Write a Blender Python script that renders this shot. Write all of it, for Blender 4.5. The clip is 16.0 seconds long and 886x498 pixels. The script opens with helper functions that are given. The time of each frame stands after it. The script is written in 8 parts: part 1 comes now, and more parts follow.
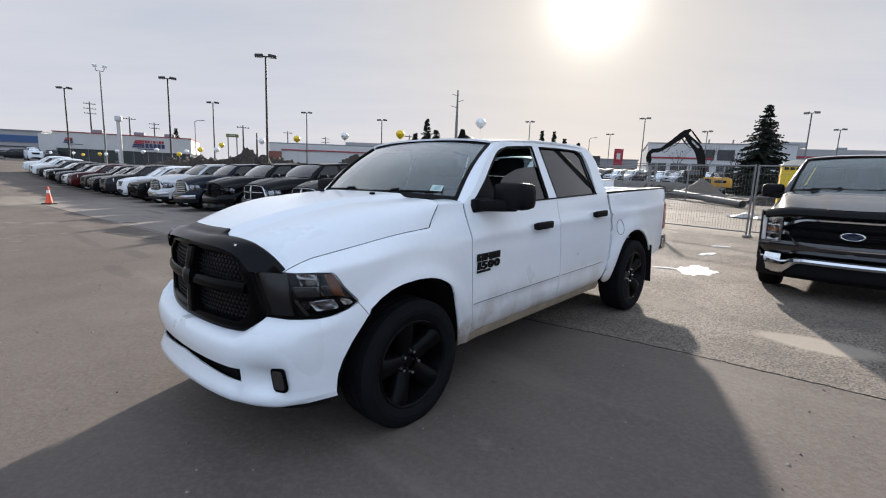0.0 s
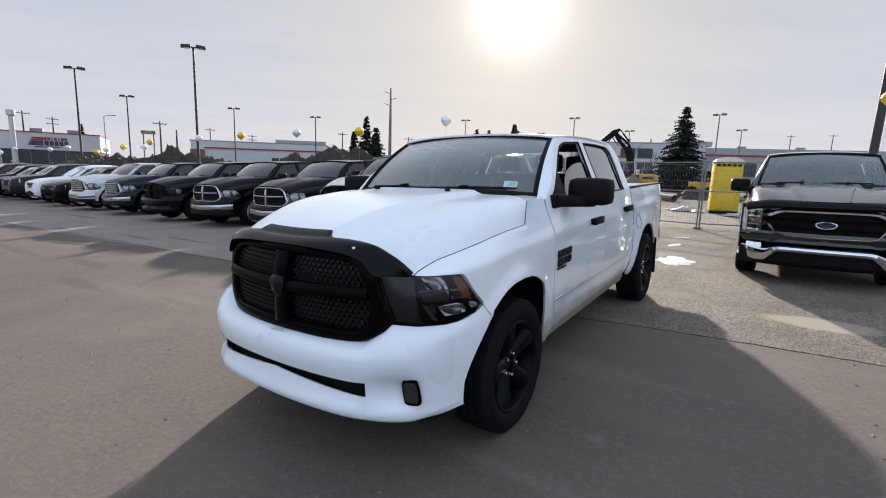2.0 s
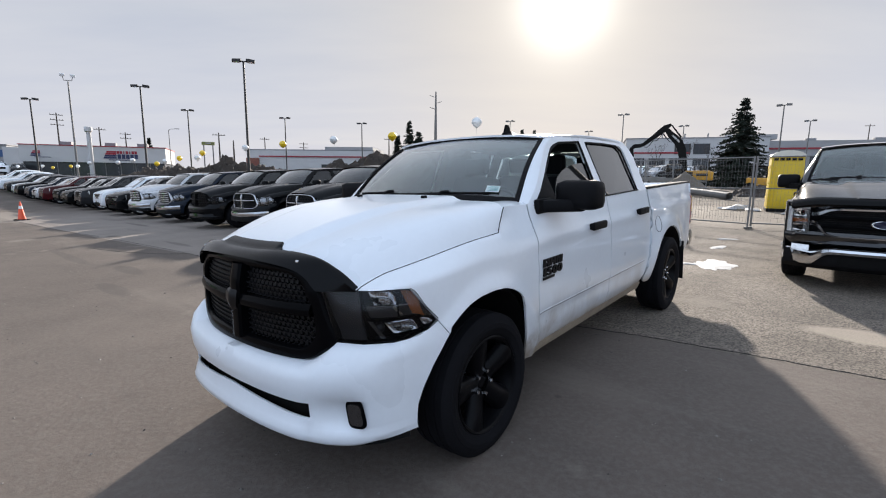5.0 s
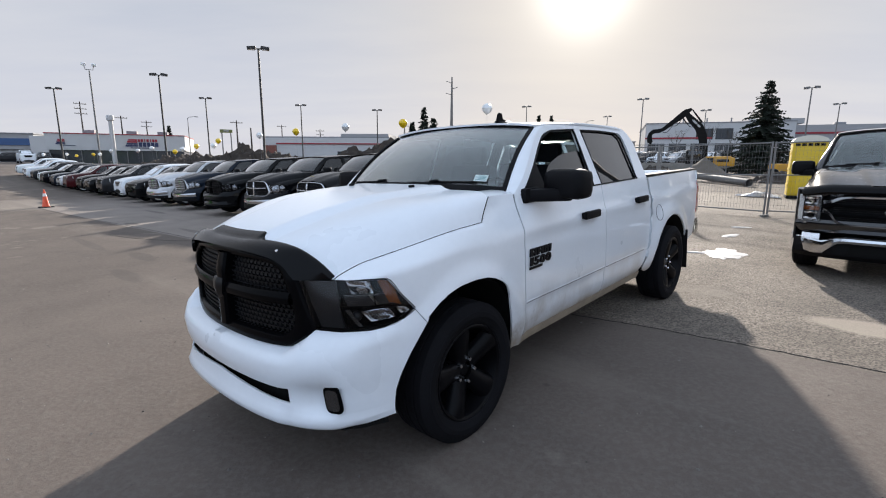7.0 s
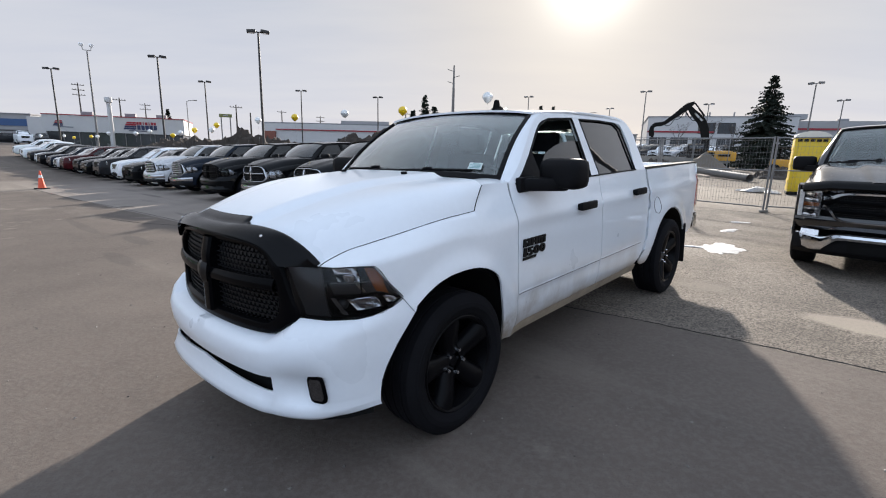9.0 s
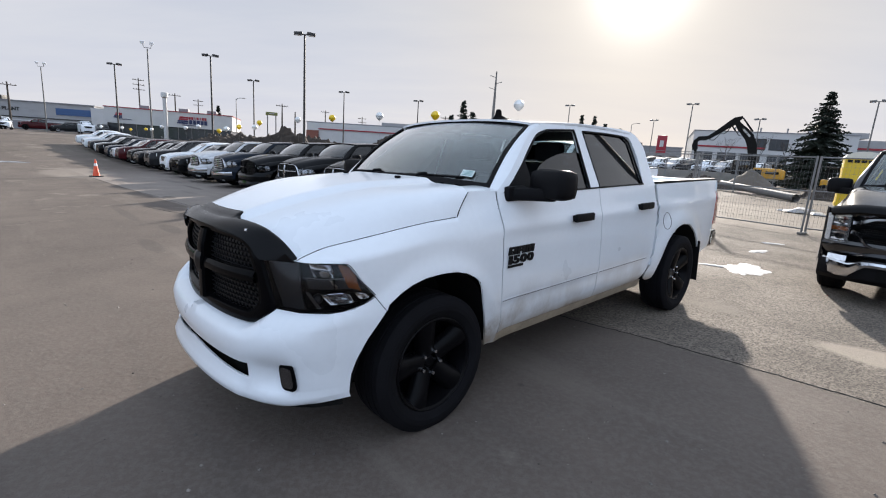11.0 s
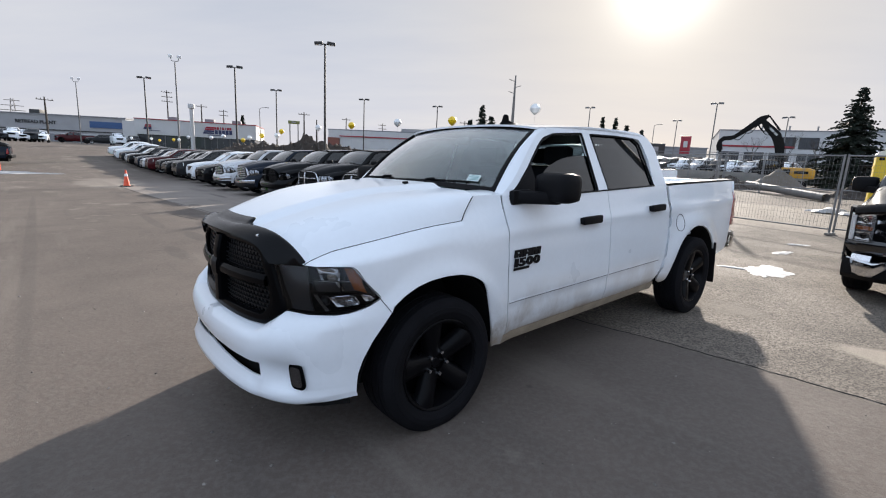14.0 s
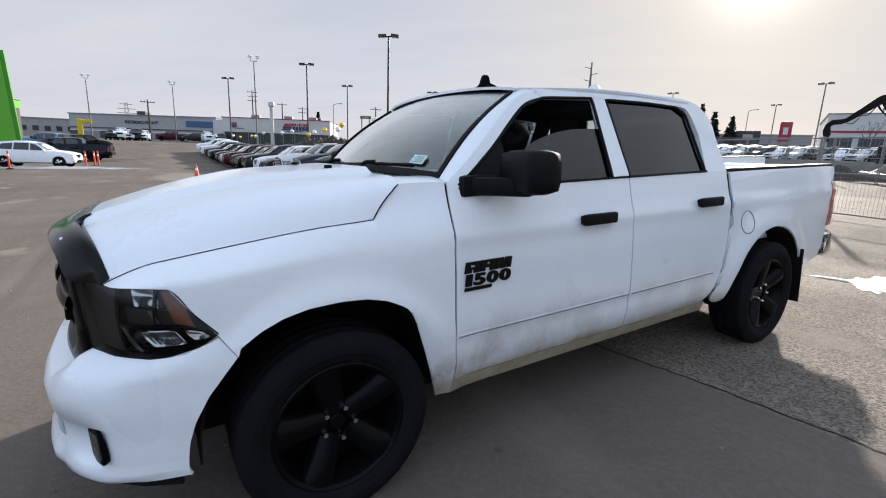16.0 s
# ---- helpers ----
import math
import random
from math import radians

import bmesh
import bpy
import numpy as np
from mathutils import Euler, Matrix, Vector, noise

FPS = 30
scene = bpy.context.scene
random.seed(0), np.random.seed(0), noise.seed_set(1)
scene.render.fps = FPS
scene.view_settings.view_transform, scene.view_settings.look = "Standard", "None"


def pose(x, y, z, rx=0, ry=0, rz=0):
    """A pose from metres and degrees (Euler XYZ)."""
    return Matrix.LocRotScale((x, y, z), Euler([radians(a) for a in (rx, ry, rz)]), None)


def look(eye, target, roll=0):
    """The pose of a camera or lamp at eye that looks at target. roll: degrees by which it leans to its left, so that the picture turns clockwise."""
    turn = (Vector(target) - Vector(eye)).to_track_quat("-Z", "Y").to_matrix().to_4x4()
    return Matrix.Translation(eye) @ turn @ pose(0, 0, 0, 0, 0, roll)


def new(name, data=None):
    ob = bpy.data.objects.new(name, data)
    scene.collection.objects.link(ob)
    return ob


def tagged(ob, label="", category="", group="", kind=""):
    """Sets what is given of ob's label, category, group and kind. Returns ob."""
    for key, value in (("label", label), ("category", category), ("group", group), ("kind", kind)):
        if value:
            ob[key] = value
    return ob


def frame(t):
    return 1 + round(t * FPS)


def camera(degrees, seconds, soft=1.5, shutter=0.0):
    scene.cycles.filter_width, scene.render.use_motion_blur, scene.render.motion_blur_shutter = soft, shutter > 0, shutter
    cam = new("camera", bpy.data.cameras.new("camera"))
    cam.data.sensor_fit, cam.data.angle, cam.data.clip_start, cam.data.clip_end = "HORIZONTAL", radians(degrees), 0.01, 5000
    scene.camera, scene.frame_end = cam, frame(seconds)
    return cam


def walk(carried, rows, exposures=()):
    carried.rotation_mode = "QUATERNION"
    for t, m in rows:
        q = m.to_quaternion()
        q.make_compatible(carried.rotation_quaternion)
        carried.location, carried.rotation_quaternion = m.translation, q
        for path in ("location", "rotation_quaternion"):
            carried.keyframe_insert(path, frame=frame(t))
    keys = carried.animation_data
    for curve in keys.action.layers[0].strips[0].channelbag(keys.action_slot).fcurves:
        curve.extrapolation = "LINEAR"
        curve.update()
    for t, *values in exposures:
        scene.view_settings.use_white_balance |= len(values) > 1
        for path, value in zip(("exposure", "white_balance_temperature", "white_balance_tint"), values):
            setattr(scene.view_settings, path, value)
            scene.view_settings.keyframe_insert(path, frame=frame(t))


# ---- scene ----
cam = camera(87.4, 16.0, soft=1.1)
METRES, EYE, TILT, LEAN, TURN = 3.755, 1.641, 0.0, 0.0, 0.0
ROWS = [
    (0.0, 0.0, 0.0, 0.0, 0.38, -9.28, -2.35),
    (0.5, -0.0737, 0.0061, -0.0034, -2.0, -9.21, -2.51),
    (1.0, -0.1546, 0.0294, -0.0148, -4.78, -9.3, -2.49),
    (1.5, -0.22, 0.0436, -0.0134, -6.83, -9.24, -2.3),
    (2.0, -0.2739, 0.0489, -0.0153, -7.96, -9.16, -1.99),
    (2.5, -0.2854, 0.0541, -0.0121, -8.08, -8.97, -1.8),
    (3.0, -0.2391, 0.0643, -0.0136, -7.37, -8.81, -1.64),
    (3.5, -0.2041, 0.0737, -0.0128, -5.93, -8.71, -1.57),
    (4.0, -0.1885, 0.085, -0.0105, -4.49, -8.63, -1.31),
    (6.5, -0.0873, 0.0748, -0.002, -0.38, -10.23, -0.16),
    (7.0, -0.0893, 0.0754, -0.0011, -0.16, -10.64, -0.38),
    (7.5, -0.0891, 0.076, -0.004, -0.16, -11.1, -0.75),
    (8.0, -0.0883, 0.0789, -0.0056, -0.57, -11.6, -1.14),
    (10.5, -0.0212, 0.104, -0.004, 2.93, -12.08, -3.27),
    (11.0, 0.0049, 0.0725, 0.0015, 4.64, -11.57, -3.8),
    (11.5, 0.0143, 0.0507, 0.0025, 5.53, -10.99, -3.95),
    (12.0, 0.0225, 0.0503, 0.0049, 5.8, -10.56, -3.77),
    (12.5, 0.0268, 0.0512, 0.007, 5.81, -10.39, -3.48),
    (13.0, 0.0277, 0.0527, 0.0082, 5.94, -10.54, -3.25),
    (13.5, 0.0294, 0.0557, 0.0045, 6.29, -10.86, -3.05),
    (14.0, 0.0315, 0.0573, 0.0042, 7.07, -11.13, -2.82),
    (14.5, 0.0436, 0.071, 0.0016, 8.28, -11.28, -2.6),
    (15.0, 0.0936, 0.1273, -0.0029, 9.9, -11.28, -2.27),
    (15.5, 0.141, 0.21, -0.0151, 12.22, -11.51, -2.05),
    (16.0, 0.1857, 0.3326, -0.0137, 15.81, -12.3, -2.03),
]
walk(cam, [(t, pose(0, 0, EYE, TILT, LEAN, TURN) @ pose(METRES * x, METRES * y, METRES * z, 90 + pitch, roll, yaw)) for t, x, y, z, yaw, pitch, roll in ROWS],
     exposures=((0.0, 1.4), (8.2, 1.4), (10.3, 1.46), (11.8, 1.46), (13.0, 1.42), (16.0, 1.43)))

# ---- light ----
SUN_AZ, SUN_EL = 15.8, 18.6
SUN_DIR = Vector((math.sin(radians(SUN_AZ)) * math.cos(radians(SUN_EL)), math.cos(radians(SUN_AZ)) * math.cos(radians(SUN_EL)), math.sin(radians(SUN_EL))))


def node(nt, kind, ins=(), **props):
    """A node with its properties and inputs set; an input may be a value or an output socket."""
    n = nt.nodes.new("ShaderNode" + kind)
    for key, value in props.items():
        setattr(n, key, value)
    for key, value in dict(ins).items():
        if isinstance(value, bpy.types.NodeSocket):
            nt.links.new(value, n.inputs[key])
        else:
            n.inputs[key].default_value = value
    return n


def math_node(nt, op, a, b=0.0, c=0.0):
    return node(nt, "Math", {0: a, 1: b, 2: c}, operation=op).outputs[0]


def mix_col(nt, fac, a, b, blend="MIX"):
    n = node(nt, "Mix", data_type="RGBA", blend_type=blend)
    for idx, value in ((0, fac), (6, a), (7, b)):
        if isinstance(value, bpy.types.NodeSocket):
            nt.links.new(value, n.inputs[idx])
        else:
            n.inputs[idx].default_value = value if idx == 0 else (*value[:3], 1)
    return n.outputs[2]


def make_world():
    """Thin overcast: a clear-sky model veiled by a bright cloud sheet with the sun glowing through it."""
    w = bpy.data.worlds.new("sky")
    scene.world = w
    w.use_nodes = True
    nt = w.node_tree
    nt.nodes.clear()
    co = node(nt, "TexCoord").outputs["Generated"]
    sky = node(nt, "TexSky", sky_type="NISHITA", sun_disc=False, sun_elevation=radians(SUN_EL), sun_rotation=radians(SUN_AZ), dust_density=1.0).outputs[0]
    sky = mix_col(nt, 1.0, sky, (0.05, 0.05, 0.05), "MULTIPLY")
    sep = node(nt, "SeparateXYZ", {0: co})
    up = math_node(nt, "MAXIMUM", sep.outputs[2], 0.0)
    # cloud streaks on a flat sheet overhead
    inv = math_node(nt, "DIVIDE", 1.0, math_node(nt, "ADD", up, 0.12))
    flat = node(nt, "CombineXYZ", {0: math_node(nt, "MULTIPLY", sep.outputs[0], inv), 1: math_node(nt, "MULTIPLY", sep.outputs[1], inv), 2: 0.0}).outputs[0]
    warp = node(nt, "Mapping", {0: flat, "Rotation": (0, 0, 0.5), "Scale": (0.35, 0.9, 1)}).outputs[0]
    streak = node(nt, "TexNoise", {"Vector": warp, "Scale": 1.3, "Detail": 6.0, "Roughness": 0.55}).outputs[0]
    streak = node(nt, "MapRange", {0: streak, 1: 0.3, 2: 0.7, 3: 0.0, 4: 1.0}).outputs[0]
    low = node(nt, "MapRange", {0: up, 1: 0.0, 2: 0.35, 3: 0.0, 4: 1.0}).outputs[0]
    high = node(nt, "MapRange", {0: up, 1: 0.45, 2: 0.85, 3: 0.0, 4: 1.0}).outputs[0]
    cloud = mix_col(nt, low, (0.240, 0.245, 0.288), (0.195, 0.212, 0.246))
    cloud = mix_col(nt, math_node(nt, "MULTIPLY", streak, 0.6), cloud, (0.295, 0.292, 0.300))
    cloud = mix_col(nt, high, cloud, (0.300, 0.350, 0.430))
    # cloud lit from the front, on the side away from the sun
    away = node(nt, "VectorMath", {0: co, 1: (-math.sin(radians(SUN_AZ)), -math.cos(radians(SUN_AZ)), 0.25)}, operation="DOT_PRODUCT").outputs["Value"]
    away = node(nt, "MapRange", {0: away, 1: 0.0, 2: 0.9, 3: 0.0, 4: 1.0}).outputs[0]
    cloud = mix_col(nt, away, cloud, (0.335, 0.405, 0.525))
    # the veiled sun and the warm air round it
    dot = node(nt, "VectorMath", {0: co, 1: SUN_DIR}, operation="DOT_PRODUCT").outputs["Value"]
    dot = math_node(nt, "MAXIMUM", dot, 0.0)
    wide = math_node(nt, "POWER", dot, 14.0)
    mid = math_node(nt, "POWER", dot, 70.0)
    tight = math_node(nt, "POWER", dot, 420.0)
    veil = mix_col(nt, 0.94, sky, cloud)
    veil = mix_col(nt, math_node(nt, "MULTIPLY", wide, 0.62), veil, (0.262, 0.235, 0.203))
    glow = mix_col(nt, mid, (0, 0, 0), (0.075, 0.068, 0.056))
    glow = mix_col(nt, tight, glow, (0.34, 0.33, 0.30), "ADD")
    total = mix_col(nt, 1.0, veil, glow, "ADD")
    out = node(nt, "OutputWorld")
    bg = node(nt, "Background", {0: total, 1: 1.0})
    nt.links.new(bg.outputs[0], out.inputs[0])


make_world()
sun = new("sun", bpy.data.lights.new("sun", "SUN"))
sun.data.energy, sun.data.angle, sun.data.color = 3.6, radians(1.6), (1.0, 0.92, 0.83)
sun.matrix_world = look((0, 0, 30), Vector((0, 0, 30)) - SUN_DIR)

# ---- materials ----
MATS = {}


def mat(name, col, rough=0.5, metal=0.0, var=0.12, scale=6.0, bump=0.0, bscale=80.0, coat=0.0, spec=0.5, rvar=0.1, space="Object"):
    """A surface with stains at one scale and grain at another, and a fine relief."""
    if name in MATS:
        return MATS[name]
    m = MATS[name] = bpy.data.materials.new(name)
    m.use_nodes = True
    nt = m.node_tree
    bsdf = nt.nodes["Principled BSDF"]
    co = node(nt, "TexCoord").outputs[space]
    big = node(nt, "TexNoise", {"Vector": co, "Scale": scale, "Detail": 4.0}).outputs[0]
    fine = node(nt, "TexNoise", {"Vector": co, "Scale": scale * 14, "Detail": 3.0}).outputs[0]
    blend = math_node(nt, "ADD", math_node(nt, "MULTIPLY", big, 0.65), math_node(nt, "MULTIPLY", fine, 0.35))
    blend = node(nt, "MapRange", {0: blend, 1: 0.3, 2: 0.7, 3: 0.0, 4: 1.0}).outputs[0]
    lo, hi = [c * (1 - var) for c in col], [min(1.0, c * (1 + var)) for c in col]
    nt.links.new(mix_col(nt, blend, lo, hi), bsdf.inputs["Base Color"])
    nt.links.new(node(nt, "MapRange", {0: big, 1: 0.3, 2: 0.7, 3: max(0.02, rough - rvar * rough), 4: min(1, rough + rvar * rough)}).outputs[0], bsdf.inputs["Roughness"])
    bsdf.inputs["Metallic"].default_value, bsdf.inputs["Coat Weight"].default_value = metal, coat
    bsdf.inputs["Coat Roughness"].default_value, bsdf.inputs["Specular IOR Level"].default_value = 0.04, spec
    if bump:
        b = node(nt, "Bump", {"Strength": 0.6, "Distance": bump, "Height": node(nt, "TexNoise", {"Vector": co, "Scale": bscale, "Detail": 4.0}).outputs[0]})
        nt.links.new(b.outputs[0], bsdf.inputs["Normal"])
    return m


def glass(name, tint, gloss=1.0):
    """A thin pane: tinted see-through, with a reflection that grows at grazing angles."""
    if name in MATS:
        return MATS[name]
    m = MATS[name] = bpy.data.materials.new(name)
    m.use_nodes = True
    nt = m.node_tree
    nt.nodes.clear()
    clear = node(nt, "BsdfTransparent", {0: (*tint, 1)}).outputs[0]
    shine = node(nt, "BsdfGlossy", {0: (1, 1, 1, 1), "Roughness": 0.015}).outputs[0]
    graze = math_node(nt, "POWER", node(nt, "LayerWeight", {0: 0.5}).outputs["Facing"], 5.0)
    fac = math_node(nt, "MINIMUM", math_node(nt, "MULTIPLY", math_node(nt, "ADD", math_node(nt, "MULTIPLY", graze, 0.96), 0.04), gloss), 0.95)
    mixed = node(nt, "MixShader", {0: fac, 1: clear, 2: shine}).outputs[0]
    nt.links.new(mixed, node(nt, "OutputMaterial").inputs[0])
    return m


def car_paint(name, col, dirt=0.0, metal=0.0, rough=0.32, coat=0.06):
    """Clear-coated paint; dirt is a road film that thickens low on the panels, streaked by splashes."""
    if name in MATS:
        return MATS[name]
    dark = sum(col) < 0.3
    m = mat(name, col, 0.16 if dark else rough, metal, var=0.03, scale=2.0, coat=coat if dark or coat > 0.06 else 1.0, spec=(0.5 if coat > 0.9 else 0.035) if dark else 0.5, rvar=0.2)
    if dirt:
        nt = m.node_tree
        bsdf = nt.nodes["Principled BSDF"]
        base = bsdf.inputs["Base Color"].links[0].from_socket
        co = node(nt, "TexCoord").outputs["Object"]
        z = node(nt, "SeparateXYZ", {0: co}).outputs[2]
        low = node(nt, "MapRange", {0: z, 1: 0.40, 2: 0.86, 3: 1.0, 4: 0.0}).outputs[0]
        sill = node(nt, "MapRange", {0: z, 1: 0.46, 2: 0.57, 3: 0.95, 4: 0.0}).outputs[0]
        st = node(nt, "Mapping", {0: co, "Scale": (2.4, 2.4, 1.5)}).outputs[0]
        spl = node(nt, "TexNoise", {"Vector": st, "Scale": 1.4, "Detail": 7.0, "Roughness": 0.65}).outputs[0]
        spl = node(nt, "MapRange", {0: spl, 1: 0.40, 2: 0.66, 3: 0.0, 4: 1.0}).outputs[0]
        film = math_node(nt, "MULTIPLY", math_node(nt, "POWER", low, 1.2), math_node(nt, "ADD", math_node(nt, "MULTIPLY", spl, 0.46), 0.06))
        x = node(nt, "SeparateXYZ", {0: co}).outputs[0]
        wake = math_node(nt, "MULTIPLY", node(nt, "MapRange", {0: x, 1: -1.5, 2: -0.6, 3: 0.0, 4: 1.0}).outputs[0], node(nt, "MapRange", {0: z, 1: 0.45, 2: 0.84, 3: 0.62, 4: 0.0}).outputs[0])
        wake = math_node(nt, "MULTIPLY", wake, node(nt, "MapRange", {0: x, 1: -0.45, 2: -0.35, 3: 1.0, 4: 0.0}).outputs[0])
        film = math_node(nt, "ADD", film, math_node(nt, "MULTIPLY", wake, math_node(nt, "ADD", spl, 0.25)))
        film = math_node(nt, "MINIMUM", math_node(nt, "MULTIPLY", math_node(nt, "MAXIMUM", film, math_node(nt, "MULTIPLY", sill, math_node(nt, "ADD", 0.55, math_node(nt, "MULTIPLY", spl, 0.45)))), dirt), 0.9)
        nt.links.new(mix_col(nt, film, base, (0.235, 0.175, 0.115)), bsdf.inputs["Base Color"])
        nt.links.new(math_node(nt, "SUBTRACT", 1.0, film), bsdf.inputs["Coat Weight"])
    return m


CLEAN_WHITE = car_paint("clean white car paint", (0.765, 0.803, 0.845), coat=0.5)
WHITE_PAINT = car_paint("white car paint", (0.765, 0.803, 0.845), dirt=1.25)
SILL_PAINT = mat("road-stained white sill", (0.30, 0.245, 0.18), 0.5, var=0.35, scale=9, bump=0.001, bscale=40)
BLACK_PLASTIC = mat("black textured plastic", (0.006, 0.006, 0.007), 0.55, spec=0.10, var=0.2, scale=20, bump=0.0006, bscale=500)
GLOSS_BLACK = mat("gloss black plastic", (0.0025, 0.0025, 0.003), 0.18, var=0.2, spec=0.035)
MESH_BLACK = mat("satin black grille mesh", (0.010, 0.010, 0.011), 0.40, var=0.2, spec=0.12)
SMOKE = mat("smoked acrylic deflector", (0.003, 0.003, 0.0035), 0.16, var=0.1, spec=0.13)
RUBBER = mat("tyre rubber", (0.008, 0.008, 0.0095), 0.8, var=0.3, scale=9, spec=0.07, bump=0.001, bscale=160)
RIM_BLACK = mat("black painted wheel", (0.0032, 0.0032, 0.004), 0.30, var=0.25, scale=10, spec=0.09)
CHROME = mat("chrome", (0.70, 0.71, 0.73), 0.10, 1.0, var=0.05)
STEEL = mat("galvanised steel", (0.42, 0.43, 0.44), 0.45, 0.8, var=0.2, scale=15)
CABIN = mat("dark cloth interior", (0.014, 0.014, 0.016), 0.9, var=0.25, scale=12, spec=0.1)
UNDER = mat("underbody black", (0.008, 0.008, 0.008), 0.9, var=0.3, spec=0.1)
PANE = glass("clear windscreen glass", (0.74, 0.81, 0.80), 2.3)
PARKED_PANE = glass("sky-lit parked windscreen", (0.34, 0.37, 0.38), 1.6)
TINT = glass("tinted side glass", (0.14, 0.145, 0.155), 1.7)
REFLECTOR = mat("ribbed bright reflector", (0.86, 0.87, 0.89), 0.25, 0.9, var=0.1, scale=30, bump=0.01, bscale=45)
FENCE_WIRE = mat("dull galvanised fence", (0.20, 0.20, 0.20), 0.6, 0.3, var=0.2, scale=15)
LENS = glass("smoked lamp lens", (0.84, 0.84, 0.84), 0.30)
CLEAR = glass("clear lamp lens", (0.92, 0.92, 0.92), 1.0)
AMBER = mat("amber reflector", (0.20, 0.055, 0.012), 0.25, coat=0.5)
RED = mat("red lamp lens", (0.30, 0.012, 0.012), 0.2, coat=0.8)
LAMP_WHITE = mat("white lamp bowl", (0.86, 0.87, 0.88), 0.25, 0.0, coat=0.6)
LAMP_DARK = mat("dark lamp housing", (0.005, 0.005, 0.006), 0.3, spec=0.08)
LAMP_PANEL = mat("charcoal lamp panel", (0.020, 0.020, 0.022), 0.35, var=0.2, scale=20, spec=0.3)
DULL_CHROME = mat("dull chrome", (0.25, 0.26, 0.27), 0.16, 1.0, var=0.1)
ROW_CHROME = mat("bright trim chrome", (0.50, 0.51, 0.53), 0.14, 1.0, var=0.1)
LAMP_BOWL = mat("grey lamp bowl", (0.30, 0.31, 0.33), 0.25, 0.9, var=0.2, scale=30)
LAMP_GREY = mat("grey lamp housing", (0.05, 0.052, 0.055), 0.25, var=0.3, scale=25, coat=0.4)
BADGE = mat("black badge", (0.005, 0.005, 0.006), 0.3, spec=0.15)

# ---- mesh helpers ----
def part(name, bm, material, parent=None, label="", sharp=32, recalc=True):
    """Links a bmesh as one mesh object under a thing or a part."""
    if recalc:
        bmesh.ops.recalc_face_normals(bm, faces=bm.faces)
    me = bpy.data.meshes.new(name)
    for f in bm.faces:
        f.smooth = True
    bm.to_mesh(me)
    bm.free()
    me.materials.append(material)
    me.set_sharp_from_angle(angle=radians(sharp))
    ob = new(name, me)
    ob.parent = parent
    return tagged(ob, label)


def thing(name, m, label, category, group="", kind=""):
    ob = new(name)
    ob.matrix_world = m
    ob.empty_display_size = 0.2
    return tagged(ob, label, category, group, kind)


def lerp(a, b, t):
    return a + (b - a) * t


def smooth(a, b, x):
    t = min(1.0, max(0.0, (x - a) / (b - a)))
    return t * t * (3 - 2 * t)


def curve_pts(pts, n, soft=True):
    """n points along a polyline, rounded through its corners when soft."""
    pts = [Vector(p) for p in pts]
    out, last = [], len(pts) - 1
    for i in range(n):
        s = i / (n - 1) * last
        k = min(int(s), last - 1)
        f = s - k
        if soft:
            a, b, c, d = pts[max(k - 1, 0)], pts[k], pts[k + 1], pts[min(k + 2, last)]
            out.append(0.5 * ((2 * b) + (c - a) * f + (2 * a - 5 * b + 4 * c - d) * f * f + (3 * b - a - 3 * c + d) * f ** 3))
        else:
            out.append(pts[k].lerp(pts[k + 1], f))
    return out


INSIDE = Vector((-1.9, 0, 0.9))
SHUT = [(-0.232, 1.329), (-0.251, 1.349), (-0.272, 1.369), (-0.295, 1.388), (-0.318, 1.404), (-0.333, 1.417), (-0.347, 1.427)]     # the hood's shut line where it climbs to the cowl


def grid(rows, thick=0.0, skip=None, bm=None):
    """Faces over rows of points; skip(i, j) leaves a cell open; thick gives the sheet a second side."""
    bm = bm or bmesh.new()
    vs = [[bm.verts.new(p) for p in r] for r in rows]
    fs = []
    for i in range(len(rows) - 1):
        for j in range(len(rows[0]) - 1):
            if skip and skip(i, j):
                continue
            fs.append(bm.faces.new((vs[i][j], vs[i + 1][j], vs[i + 1][j + 1], vs[i][j + 1])))
    if thick:
        bm.normal_update()
        used = {v for f in fs for v in f.verts}
        away = sum((v.normal.dot(v.co - INSIDE) for v in used))
        sign = -1 if away > 0 else 1
        inner = {v: bm.verts.new(v.co + v.normal * thick * sign) for v in used}
        rim = [e for e in {e for f in fs for e in f.edges} if sum(f in own for f in e.link_faces) == 1] if (own := set(fs)) else []
        for f in fs:
            bm.faces.new([inner[v] for v in reversed(f.verts)])
        for e in rim:
            a, b = e.verts
            bm.faces.new((a, b, inner[b], inner[a]))
    return bm


def thicken(bm, way):
    """Gives an open sheet a second side, shifted by a small way."""
    fs, rim = bm.faces[:], [e for e in bm.edges if e.is_boundary]
    inner = {v: bm.verts.new(v.co + way) for v in bm.verts[:]}
    for f in fs:
        bm.faces.new([inner[v] for v in reversed(f.verts)])
    for e in rim:
        a, b = e.verts
        bm.faces.new((a, b, inner[b], inner[a]))
    return bm


